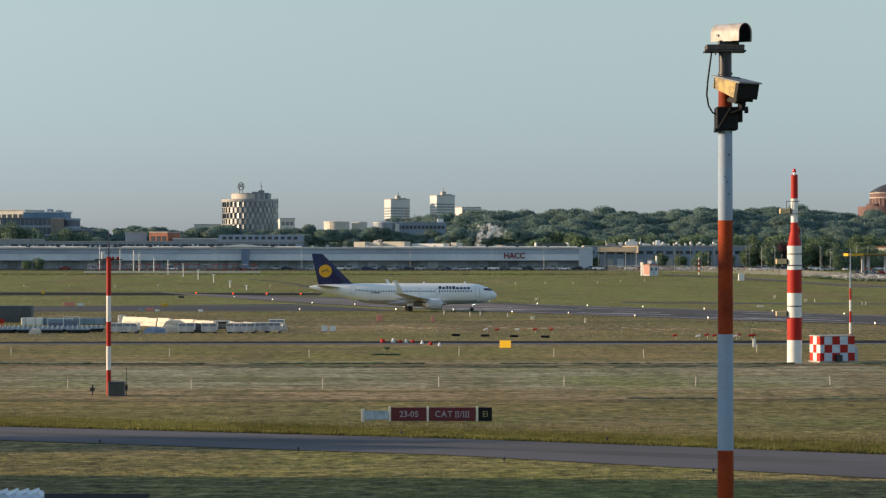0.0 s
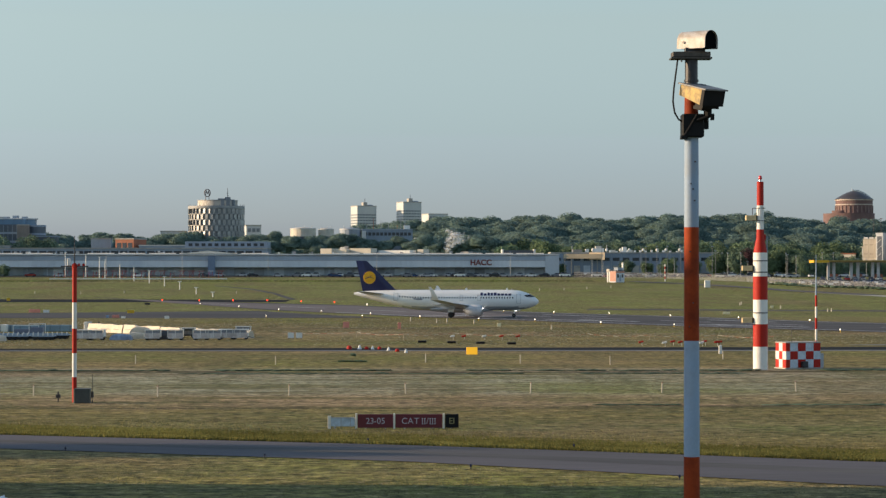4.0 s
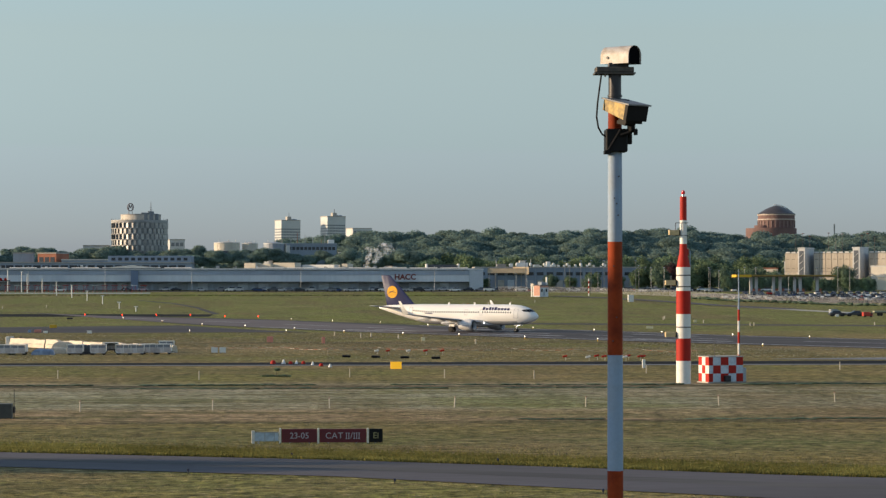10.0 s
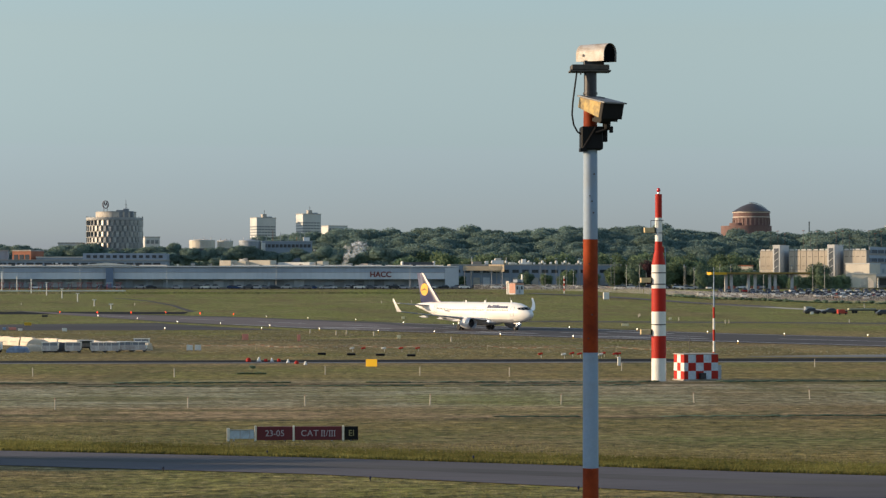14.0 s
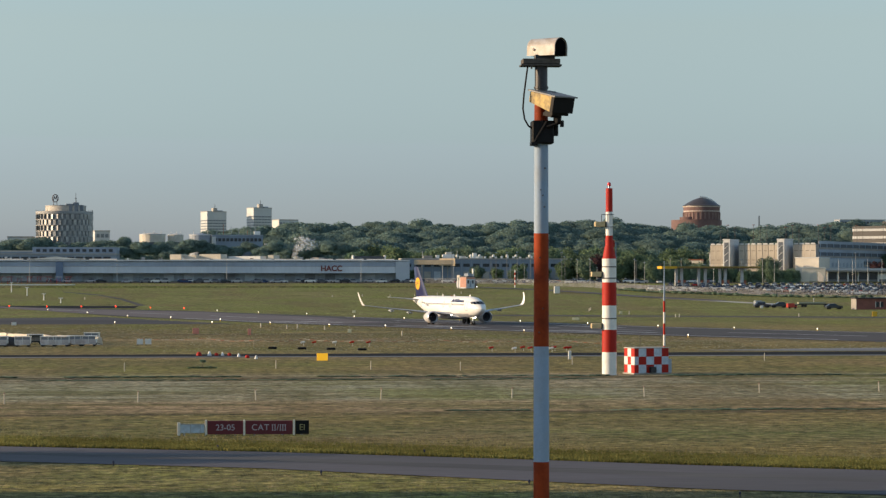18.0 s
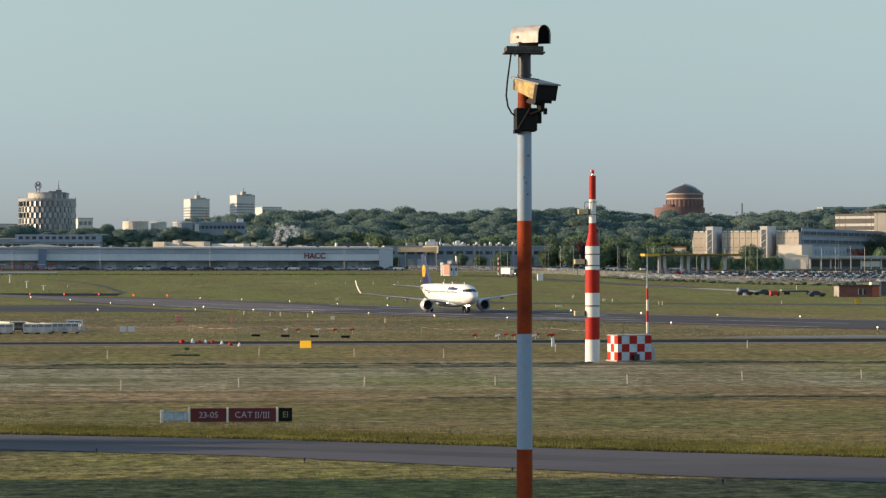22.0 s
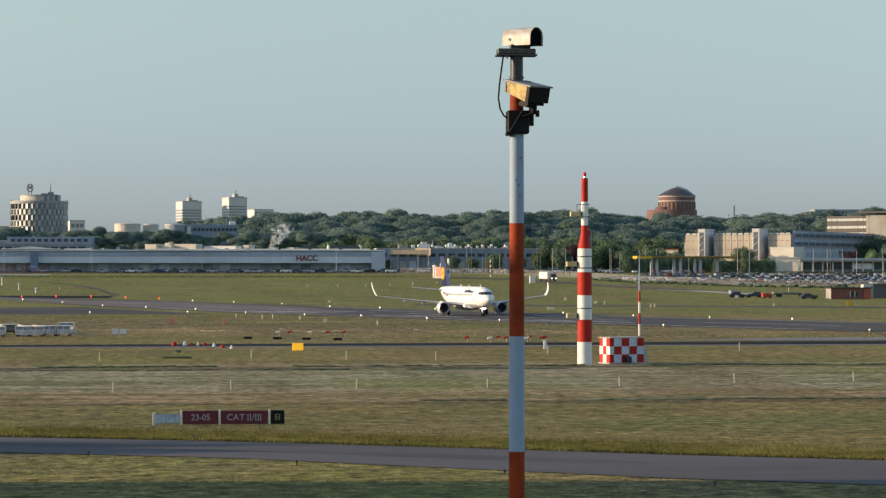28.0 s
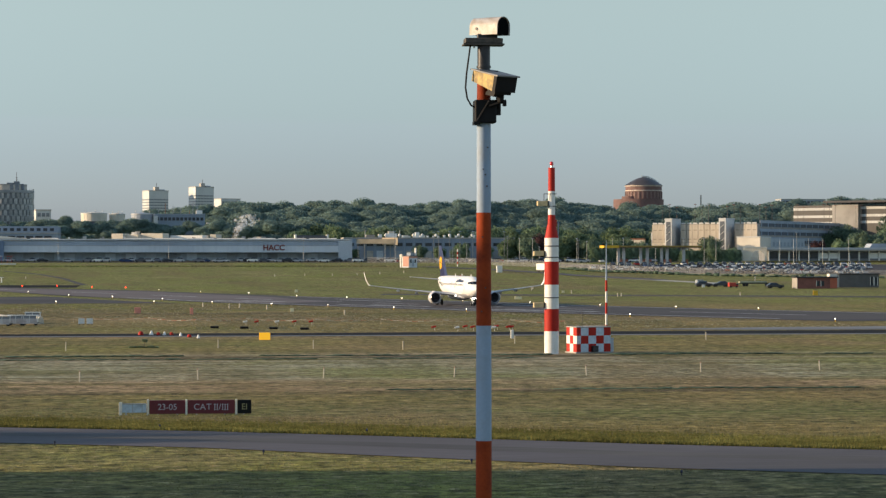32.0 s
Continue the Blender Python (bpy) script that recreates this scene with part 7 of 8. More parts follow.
for x, y, w, h in ((-52.9, 320.9, 3.6, 1.6), (-50.9, 318.1, 2.3, 1.9)):
    t = thing("stair_trailer", pose(x, y, 0), "small grey trailer with a tubular steel frame", "trailer", "parked trailers")
    part("chassis", box(bmesh.new(), -w / 2, w / 2, -0.7, 0.7, 0.4, 0.6), dark_metal, t)
    part("load", box(bmesh.new(), -w / 2 + 0.2, w / 2 - 0.4, -0.6, 0.6, 0.6, h - 0.45), surface("load_blue", (0.14, 0.17, 0.24), 0.6), t)
    for sx in (-w / 2, w / 2 - 0.08):
        part("frame_post", box(bmesh.new(), sx, sx + 0.08, -0.7, -0.62, 0.6, h), white_paint, t)
    part("frame_beam", box(bmesh.new(), -w / 2, w / 2, -0.7, -0.62, h, h + 0.08), white_paint, t)
    for sx in (-w / 2 + 0.4, w / 2 - 0.4):
        part("wheel", rod(bmesh.new(), (sx, -0.75, 0.3), (sx, -0.55, 0.3), 0.3, 0.3, 12), tyre_black, t)
t = thing("stop_pole", pose(-58.6, 307.5, 0), "short red pole with a red cross board", "post")
part("pole", rod(bmesh.new(), (0, 0, 0), (0, 0, 1.9), 0.06, 0.06, 8), red_paint, t)
part("board", box(bmesh.new(), -0.35, 0.35, -0.04, 0.04, 1.3, 1.9), red_paint, t)


# ---- approach lights and the aerial array at the far end ----
for (x, y), top in (((-135.4, 913.1), 9.4), ((-126.1, 904.1), 8.6), ((-119.6, 895.2), 7.9), ((-116.3, 886.3), 7.0), ((-108.5, 869.1), 5.6), ((-100.2, 843.9), 5.0), ((-91.1, 811.9), 4.4), ((-81.8, 774.1), 3.2), ((-72.5, 731.7), 2.5), ((-62.5, 679.6), 1.8), ((-55.1, 649.3), 1.3)):
    t = thing("approach_light", pose(x, y, rise(y)), "white approach light pole with a small cross head", "light pole", "line of approach lights")
    part("pole", rod(bmesh.new(), (0, 0, 0), (0, 0, top), 0.17, 0.14, 8), white_paint, t)
    part("head", box(bmesh.new(), -0.6, 0.6, -0.1, 0.1, top, top + 0.2), white_paint, t)
for i in range(18):
    x, y = -132 + i * 3.6, 868
    t = thing("array_aerial", pose(x, y, rise(y)), "red and white lattice aerial of the localiser array", "aerial", "localiser aerials in a row")
    for s in (-0.9, 0.9):
        part("leg", rod(bmesh.new(), (s, 0, 0), (s * 0.6, 0, 3.2), 0.07, 0.05, 6), red_paint, t)
    part("boom", box(bmesh.new(), -1.3, 1.3, -0.12, 0.12, 3.1, 3.26), red_paint if i % 4 else white_paint, t)
    part("brace", rod(bmesh.new(), (-0.85, 0, 0.4), (0.65, 0, 2.9), 0.05, 0.05, 6), red_paint if i % 3 else white_paint, t)
part_line = thing("array_rail", pose(-101, 864, rise(864)), "long white rail in front of the aerials", "rail")
part("rail", box(bmesh.new(), -33, 33, -0.1, 0.1, 0.2, 0.6), white_paint, part_line)
# ---- the far side of the field: hut, road, cars, canopy, fence ----
def striped_hut():
    t = thing("striped_hut", pose(73.4, 819.8, 5.75, 0, 0, -40), "small pink and white airfield hut with a flat roof", "hut")
    pale_red = surface("hut_red", (0.60, 0.30, 0.22), 0.6, coarse=(0.8, 0.1))
    part("wall", box(bmesh.new(), -1.5, 1.5, -2.6, 2.6, -0.4, 3.6), surface("hut_white", (0.62, 0.64, 0.66), 0.6, coarse=(0.8, 0.12)), t)
    part("front_panel", box(bmesh.new(), -1.1, 1.52, -2.66, -2.6, 0, 3.5), pale_red, t, "sunlit pink front")
    part("corner_board", box(bmesh.new(), -1.52, -1.1, -2.67, -2.6, 0, 3.6), white_paint, t)
    part("band", box(bmesh.new(), 1.5, 1.56, -2.6, 2.6, 2.9, 3.55), pale_red, t, "pink band under the roof")
    for y in (-1.9, 0.9):
        part("window", box(bmesh.new(), 1.5, 1.55, y, y + 1.0, 1.3, 2.5), glass_dark, t)
    part("door", box(bmesh.new(), 1.5, 1.56, -0.5, 0.5, 0, 2.2), shade_blue, t)
    part("roof", box(bmesh.new(), -1.7, 1.7, -2.8, 2.8, 3.6, 3.85), dark_metal, t)
    part("roof_unit", box(bmesh.new(), -0.8, 0.9, -0.6, 1.8, 3.85, 4.9), shade_blue, t)
    part("flue", box(bmesh.new(), 0.9, 1.4, 1.8, 2.4, 3.8, 6.6), white_paint, t)
    part("lamp_box", box(bmesh.new(), -2.4, -1.2, -2.8, -1.9, 3.4, 4.3), ivory, t)
    part("lamp_post", box(bmesh.new(), -2.3, -1.9, -2.7, -2.4, -0.4, 3.4), white_paint, t)


striped_hut()


def car_paint():
    m = surface("car_paint", (0.3, 0.3, 0.3), 0.25, 0.2, fine=(5, 0.02), coarse=(1, 0.02))
    nt = m.node_tree
    oi, ramp = nt.nodes.new("ShaderNodeObjectInfo"), nt.nodes.new("ShaderNodeValToRGB")
    ramp.color_ramp.interpolation = "CONSTANT"
    els = ramp.color_ramp.elements
    cols = [(0.0, (0.03, 0.035, 0.045)), (0.13, (0.09, 0.10, 0.12)), (0.24, (0.45, 0.46, 0.48)), (0.42, (0.80, 0.80, 0.78)), (0.76, (0.02, 0.05, 0.14)), (0.84, (0.20, 0.21, 0.24)), (0.95, (0.34, 0.03, 0.02))]
    while len(els) < len(cols):
        els.new(0.5)
    for e, (p, c) in zip(els, cols):
        e.position, e.color = p, (*c, 1)
    nt.links.new(oi.outputs["Random"], ramp.inputs[0])
    nt.links.new(ramp.outputs[0], nt.nodes["Principled BSDF"].inputs["Base Color"])
    return m


paint = car_paint()


def parked_car(x, y, rz, group):
    t = thing("car", pose(x, y, rise(y), 0, 0, rz), "parked saloon car with dark windows", "car", group)
    prof = [(-2.15, 0.35), (-2.2, 0.75), (-2.05, 0.95), (-1.4, 1.0), (0.9, 1.0), (1.9, 0.88), (2.15, 0.7), (2.15, 0.35)]
    b = bmesh.new()
    loft(b, [[(px, y_ * w, pz) for px, pz in prof] for y_, w in ((-0.88, 1), (-0.80, 0.98), (0.80, 0.98), (0.88, 1))])
    part("body", b, paint, t)
    cab = [(-1.75, 0.98), (-1.3, 1.42), (0.1, 1.47), (0.95, 0.98)]
    b = bmesh.new()
    loft(b, [[(px, s * (0.78 if pz < 1.2 else 0.64), pz) for px, pz in cab] for s in (-1, 1)])
    part("glasshouse", b, glass_dark, t, "dark windows all round")
    part("roof", box(bmesh.new(), -1.28, 0.08, -0.63, 0.63, 1.43, 1.49), paint, t)
    for sx in (-1.35, 1.35):
        for sy in (-0.82, 0.82):
            part("wheel", rod(bmesh.new(), (sx, sy - 0.1, 0.32), (sx, sy + 0.1, 0.32), 0.32, 0.32, 12), tyre_black, t)
    for sy in (-0.6, 0.6):
        part("headlight", box(bmesh.new(), 2.13, 2.17, sy - 0.15, sy + 0.15, 0.6, 0.74), white_paint, t)
    return t


lot_car = parked_car(184.0, 764.6, 78, "cars in the car park")
rng = random.Random(5)
for row, (y, x0, x1, step) in enumerate(((733, 186, 216, 2.7), (747, 176, 220, 2.7), (762, 150, 222, 2.75), (778, 136, 226, 2.75), (800, 136, 236, 2.8), (822, 150, 246, 2.9), (850, 152, 252, 3.0))):
    x = x0
    while x < x1:
        if rng.random() < 0.88 and not (row == 2 and x < 172):
            copy_thing(lot_car, pose(x, y + rng.uniform(-0.4, 0.4), rise(y), 0, 0, rng.choice((88, -92, 90, 85)) + rng.uniform(-3, 3)))
        x += step * rng.uniform(0.96, 1.06)
road_car = parked_car(-30, 912, 0, "cars along the airport road")
for i in range(66):
    x = -150 + i * 4.7 + rng.uniform(-2.0, 2.0)
    if rng.random() < 0.55 and x < 5:
        continue
    y = rng.choice((907, 913, 914))
    copy_thing(road_car, pose(x, y, rise(y), 0, 0, rng.choice((0, 180)) + rng.uniform(-2, 2)))
for i in range(40):
    x = -46 + i * 5.4 + rng.uniform(-2.2, 2.2)
    if rng.random() < 0.72 and x < 148:
        copy_thing(road_car, pose(x, 904.3, rise(904.3), 0, 0, rng.choice((0, 180)) + rng.uniform(-2, 2)) @ Matrix.Diagonal((1, 1, rng.choice((1, 1.12, 1.3)), 1)))
for i in range(40):
    x, y = 62 + i * 3.4 + rng.uniform(-1.5, 1.5), rng.choice((898, 908, 911))
    if rng.random() < 0.75:
        copy_thing(road_car, pose(x, y, rise(y), 0, 0, rng.choice((0, 180, 90)) + rng.uniform(-4, 4)))
paving("airport_road", (((-330, 902), (340, 902)), ((-330, 917), (340, 917))), asphalt, 0.04, "grey airport road with parked cars", "road", 60)
paving("car_park", (((150, 750), (240, 718)), ((128, 868), (300, 868))), asphalt, 0.05, "asphalt car park full of cars", "car park", 30)


def mesh_fence(pts, h, label):
    t = thing("fence", pose(0, 0, 0), label, "fence")
    wire = surface("fence_grey", (0.40, 0.40, 0.39), 0.6, coarse=(0.3, 0.2))
    for (x0, y0), (x1, y1) in zip(pts, pts[1:]):
        n = max(2, int(math.hypot(x1 - x0, y1 - y0) / 3.0))
        for k in range(n):
            f, g = k / n, (k + 1) / n
            p, q = (x0 + (x1 - x0) * f, y0 + (y1 - y0) * f), (x0 + (x1 - x0) * g, y0 + (y1 - y0) * g)
            zp, zq = rise(p[1]), rise(q[1])
            part("post", rod(bmesh.new(), (*p, zp - 0.1), (*p, zp + h + 0.2), 0.05, 0.05, 6), surface("post_grey", (0.26, 0.25, 0.23), 0.8), t)
            b = bmesh.new()
            for j in range(12):
                z = 0.1 + (h - 0.1) * j / 11
                rod(b, (*p, zp + z), (*q, zq + z), 0.014, 0.014, 3, False)
            for j in range(1, 16):
                c = j / 16
                mx, my, mz = p[0] + (q[0] - p[0]) * c, p[1] + (q[1] - p[1]) * c, zp + (zq - zp) * c
                rod(b, (mx, my, mz + 0.1), (mx, my, mz + h), 0.016, 0.016, 3, False)
            part("mesh_panel", b, wire, t)


mesh_fence([(121, 832), (126, 800), (134, 768), (146, 738), (160, 718), (182, 701), (214, 688)], 2.3, "grey wire mesh fence on concrete posts along the car park")
mesh_fence([(64, 898), (98, 880), (121, 834)], 2.2, "grey wire mesh fence beside the road")


def canopy():
    t = thing("toll_canopy", pose(0, 0, 0), "long flat canopy with a yellow end on white columns", "canopy")
    z0 = 9.4
    part("roof_slab", box(bmesh.new(), 151.0, 187.0, 857, 866, 12.6, 13.25), surface("canopy_brown", (0.20, 0.13, 0.05), 0.6), t)
    part("end_board", box(bmesh.new(), 149.8, 155.6, 856.6, 866.2, 12.5, 13.45), yellow_paint, t, "yellow end board")
    part("eaves", box(bmesh.new(), 155.8, 187.2, 856.6, 857, 12.9, 13.4), surface("eaves_ochre", (0.34, 0.23, 0.05), 0.5), t)
    for x in (156.0, 158.0, 164.5, 167.0, 172.5, 174.6, 181.0):
        c = part("column", box(bmesh.new(), x - 0.5, x + 0.5, 860, 861, rise(860) - 0.2, 12.6), far_white, t)
        part("pump", box(bmesh.new(), x + 0.7, x + 1.5, 859.6, 860.4, rise(860), rise(860) + 2.2), brick, t)


canopy()
gate_house = thing("gate_house", pose(226.2, 925, PLAIN_Z, 0, 0, -35), "cream rendered house with a long rear wing coloured as in shade", "house")
wall_box(gate_house, "wall", -10.2, 0, 0, 12, 0, 9.5, ivory)
wall_box(gate_house, "cornice", -10.4, 0.2, -0.2, 12.2, 9.5, 9.9, far_white)
# the house's shaded side: shade put into the wing's blue-grey colour
wall_box(gate_house, "rear_wing", -5.8, 0, 12.2, 52, 0, 9.2, surface("shaded_wing_render", (0.42, 0.46, 0.50), 0.6, coarse=(0.2, 0.1)), "rear wing with its shade put into a blue-grey colour")
for k in range(9):
    wall_box(gate_house, "window", -0.05, 0.06, 14.5 + k * 4.2, 16.6 + k * 4.2, 6.0, 7.7, shade_blue)
arch_gate = thing("arch_gate", pose(218.6, 902.5, PLAIN_Z, 0, 0, -12) @ Matrix.Diagonal((0.85, 1, 1, 1)), "cream arched gateway in front of the house", "gateway")
b = bmesh.new()
loft(b, [[(-5.4, y, 0), (-5.4, y, 5.2), (5.4, y, 5.2), (5.4, y, 0), (4.6, y, 0)] + [(1.3 + 3.3 * math.cos(math.pi * k / 10), y, 0.9 + 3.2 * math.sin(math.pi * k / 10)) for k in range(11)] + [(-2.0, y, 0)] for y in (-0.5, 0.5)])
part("arch", b, ivory, arch_gate)
part("coping", box(bmesh.new(), -5.6, 5.6, -0.7, 0.7, 5.2, 5.6), far_white, arch_gate)
low = thing("low_terminal", pose(0, 0, PLAIN_Z), "long low white hall with a flat roof and glazed bays", "hall")
# the wall is coloured dark for the shade in the bays
wall_box(low, "wall", 224, 330, 905, 918, 0, 4.2, surface("bay_shade", (0.20, 0.21, 0.22), 0.6))
wall_box(low, "roof", 223.4, 331, 902.5, 919, 4.2, 5.3, surface("roof_pale", (0.46, 0.48, 0.50), 0.5, coarse=(0.1, 0.15)))
wall_box(low, "fascia", 223.4, 331, 902.2, 902.5, 3.9, 4.5, beige)
for i in range(26):
    x = 224.5 + i * 4.1
    wall_box(low, "pier", x, x + 0.5, 904.4, 905, 0, 4.2, white_paint)
    if i in (5, 6, 10, 11, 13, 17, 18, 19):
        wall_box(low, "white_bay", x + 0.6, x + 3.9, 904.7, 905, 0.9, 3.2, white_paint)
    else:
        wall_box(low, "glazing", x + 0.6, x + 3.9, 904.8, 905, 0.9, 3.4, glass_dark)
for x, z in ((272, 6.9),):
    b = bmesh.new()
    loft(b, [[(x - 5, y, 5.3), (x + 5, y, 5.3), (x + 4, y, z), (x - 4, y, z)] for y in (908, 916)])
    part("roof_light", b, shade_blue, low, "pale blue glazed roof light")
hedge_m = leaf_mats[1]
for x0, x1, y, h in ((189, 199, 905, 5.0), (200, 213, 903, 5.4), (154, 188, 912, 6.0)):
    b = thing("hedge", pose((x0 + x1) / 2, y, rise(y)), "clipped dark green block hedge", "hedge")
    for k in range(int((x1 - x0) / 3)):
        part("leaves", CROWNS[k % 2], None, b, at=Matrix.Translation((x0 - (x0 + x1) / 2 + 1.7 + k * 3.2, 0, h / 2)) @ Matrix.Diagonal((2.6, 1.8, h * 0.62, 1)))
    part("core", box(bmesh.new(), -(x1 - x0) / 2 + 0.3, (x1 - x0) / 2 - 0.3, -0.7, 0.9, 0, h * 0.92), hedge_m, b)


def lamp_post(x, y, h, head, group, metal):
    t = thing("street_lamp", pose(x, y, rise(y)), "tall grey lamp post with a pale head", "street lamp", group)
    part("pole", rod(bmesh.new(), (0, 0, 0), (0, 0, h), 0.085, 0.06, 8), metal, t)
    part("head", box(bmesh.new(), -head * 0.8, head * 0.8, -0.2, 0.2, h, h + 0.22, bevel=0.05), grey_paint, t)
    return t


lp = lamp_post(223, 880, 9.5, 0.4, "lamp posts by the car park", surface("pole_pale", (0.50, 0.50, 0.48), 0.6))
for x, y in ((229.5, 884), (236, 886), (240, 880), (200, 890), (186, 885), (145, 890), (164, 894), (128, 893), (112, 896), (196, 893), (252, 886), (268, 884)):
    copy_thing(lp, pose(x, y, rise(y)))
flood = lamp_post(232, 889, 12.0, 0.6, "flood light masts", surface("pole_grey", (0.20, 0.21, 0.22), 0.6, coarse=(1, 0.2)))
for x, y in ((92, 900), (96.5, 902), (75, 904), (-56, 918), (-13, 918), (40, 918), (-90, 918), (-120, 918), (101, 906), (106, 904), (118, 901)):
    copy_thing(flood if x > 60 else lp, pose(x, y, rise(y)))
for k in range(14):
    x, y = 60 + k * 9.3 + 2.5 * math.sin(k * 2.3), 893 + 9 * (k % 3)
    copy_thing(lp if k % 3 else flood, pose(x, y, rise(y)) @ Matrix.Diagonal((1, 1, 0.62 + 0.12 * (k % 4), 1)))
t = thing("striped_pole", pose(92.8, 840, rise(840)), "red and white striped pole by the road", "pole")
for k in range(7):
    part("band", rod(bmesh.new(), (0, 0, k * 0.9), (0, 0, k * 0.9 + 0.9), 0.2, 0.2, 8), red_paint if k % 2 else white_paint, t)
b = bmesh.new()
box(b, -0.9, 0.9, -0.8, 0.8, 0, 2.3, pose(96.9, 752.5, rise(760)), 0.05)
tagged(new("switch_cabinet", mesh_of("switch_cabinet", b, white_paint)), "white switch cabinet at the field edge", "box")


# ---- sheds and vehicles at the field edge ----
shed = thing("brick_shed", pose(156.5, 581.4, 2.0, 0, 0, 4), "low dark red brick shed with a flat roof", "shed")
z0 = rise(583) - 2.0
shed_brick = surface("shed_brick", (0.24, 0.09, 0.07), 0.8, fine=(3, 0.15), coarse=(0.5, 0.2))
part("wall", box(bmesh.new(), -5.3, 5.2, -2, 2, z0 - 0.3, z0 + 2.7), shed_brick, shed)
part("side_wall", box(bmesh.new(), -5.42, -5.3, -2.05, 2.05, z0 - 0.3, z0 + 2.7), beige, shed)
part("roof", box(bmesh.new(), -5.6, 5.5, -2.3, 2.3, z0 + 2.7, z0 + 3.0), dark_metal, shed)
for x in (-0.2, 1.0):
    w = part("window", box(bmesh.new(), x, x + 0.8, -2.06, -2.0, z0 + 0.6, z0 + 1.9), glass_dark, shed)
    part("frame", box(bmesh.new(), x - 0.12, x, -2.1, -2.0, z0 + 0.5, z0 + 2.0), white_paint, w)
part("bright_bay", box(bmesh.new(), 3.4, 5.25, -2.1, -2.0, z0 + 0.1, z0 + 2.6), surface("shed_red", (0.50, 0.13, 0.07), 0.7), shed)
part("roof_box", box(bmesh.new(), 3.6, 5.6, -1, 1, z0 + 3.0, z0 + 3.7), ivory, shed)
shed2 = thing("dark_shed", pose(170.3, 591.9, 2.2, 0, 0, 4), "dark timber shed with two pale windows", "shed")
part("wall", box(bmesh.new(), -5.2, 5.6, -2, 2, z0 - 0.5, z0 + 3.3), surface("shed_dark", (0.12, 0.115, 0.11), 0.7, coarse=(0.6, 0.2)), shed2)
part("end_bay", box(bmesh.new(), -6.4, -5.2, -1.9, 1.9, z0 - 0.5, z0 + 3.2), concrete, shed2)
part("roof", box(bmesh.new(), -5.4, 5.8, -2.2, 2.2, z0 + 3.3, z0 + 3.55), dark_metal, shed2)
for x in (3.2, 4.3):
    w = part("window", box(bmesh.new(), x, x + 0.9, -2.06, -2.0, z0 + 0.4, z0 + 2.6), glass_dark, shed2)
    for k in (0.0, 0.82):
        part("frame", box(bmesh.new(), x + k, x + k + 0.1, -2.1, -2.0, z0 + 0.4, z0 + 2.6), white_paint, w)
for (x, y), rz, l in (((130.9, 597.2), 5, ""), ((135.4, 597.2), 185, ""), ((146.1, 581.4), 3, "")):
    edge_car = parked_car(x, y, rz, "vehicles at the field edge")
    for c in edge_car.children:
        if c.name.split(".")[0] in ("body", "roof"):
            c.data.materials[0] = surface("car_graphite", (0.045, 0.048, 0.055), 0.3)
truck = thing("fire_tender", pose(136.1, 586.6, rise(590), 0, 0, 6) @ Matrix.Scale(0.72, 4), "small red service van at the field edge", "van")
part("body", box(bmesh.new(), -1.4, 1.2, -0.9, 0.9, 0.4, 1.9, bevel=0.1), surface("van_red", (0.50, 0.05, 0.03), 0.35), truck)
part("cab", box(bmesh.new(), 1.2, 2.1, -0.9, 0.9, 0.4, 1.5, bevel=0.15), surface("van_red", (0.50, 0.05, 0.03), 0.35), truck)
part("windscreen", box(bmesh.new(), 1.25, 1.9, -0.92, 0.92, 1.0, 1.45), glass_dark, truck)
for sx in (-0.8, 1.4):
    part("wheel", rod(bmesh.new(), (sx, -0.95, 0.35), (sx, -0.75, 0.35), 0.35, 0.35, 12), tyre_black, truck)
trailer = thing("flat_trailer", pose(145.8, 602.6, rise(600), 0, 0, 4), "long flat trailer with a pale load", "trailer")
part("bed", box(bmesh.new(), -4.5, 4.5, -1.1, 1.1, 0.7, 0.95), dark_metal, trailer)
part("load", box(bmesh.new(), -4.2, 3.2, -0.8, 0.8, 0.95, 1.35, bevel=0.05), surface("load_olive", (0.36, 0.36, 0.24), 0.6), trailer)
part("mast", rod(bmesh.new(), (0.2, 0, 0.9), (0.2, 0, 2.6), 0.08, 0.08, 8), steel, trailer)
for sx in (-3.2, -2.4, 3.0):
    part("wheel", rod(bmesh.new(), (sx, -1.15, 0.4), (sx, -0.9, 0.4), 0.4, 0.4, 12), tyre_black, trailer)
van = thing("box_van", pose(132.2, 608.0, rise(605), 0, 0, 8) @ Matrix.Scale(0.8, 4), "grey box van parked on the grass edge", "van")
part("box", box(bmesh.new(), -1.2, 1.1, -1.0, 1.0, 0.6, 2.1, bevel=0.08), surface("van_grey", (0.30, 0.32, 0.34), 0.45), van)
part("cab", box(bmesh.new(), 1.1, 2.3, -0.95, 0.95, 0.5, 1.7, bevel=0.2), grey_paint, van)
part("windscreen", box(bmesh.new(), 1.3, 2.2, -0.97, 0.97, 1.1, 1.6), glass_dark, van)
for sx in (-1.0, 1.6):
    part("wheel", rod(bmesh.new(), (sx, -1.0, 0.35), (sx, -0.8, 0.35), 0.35, 0.35, 12), tyre_black, van)


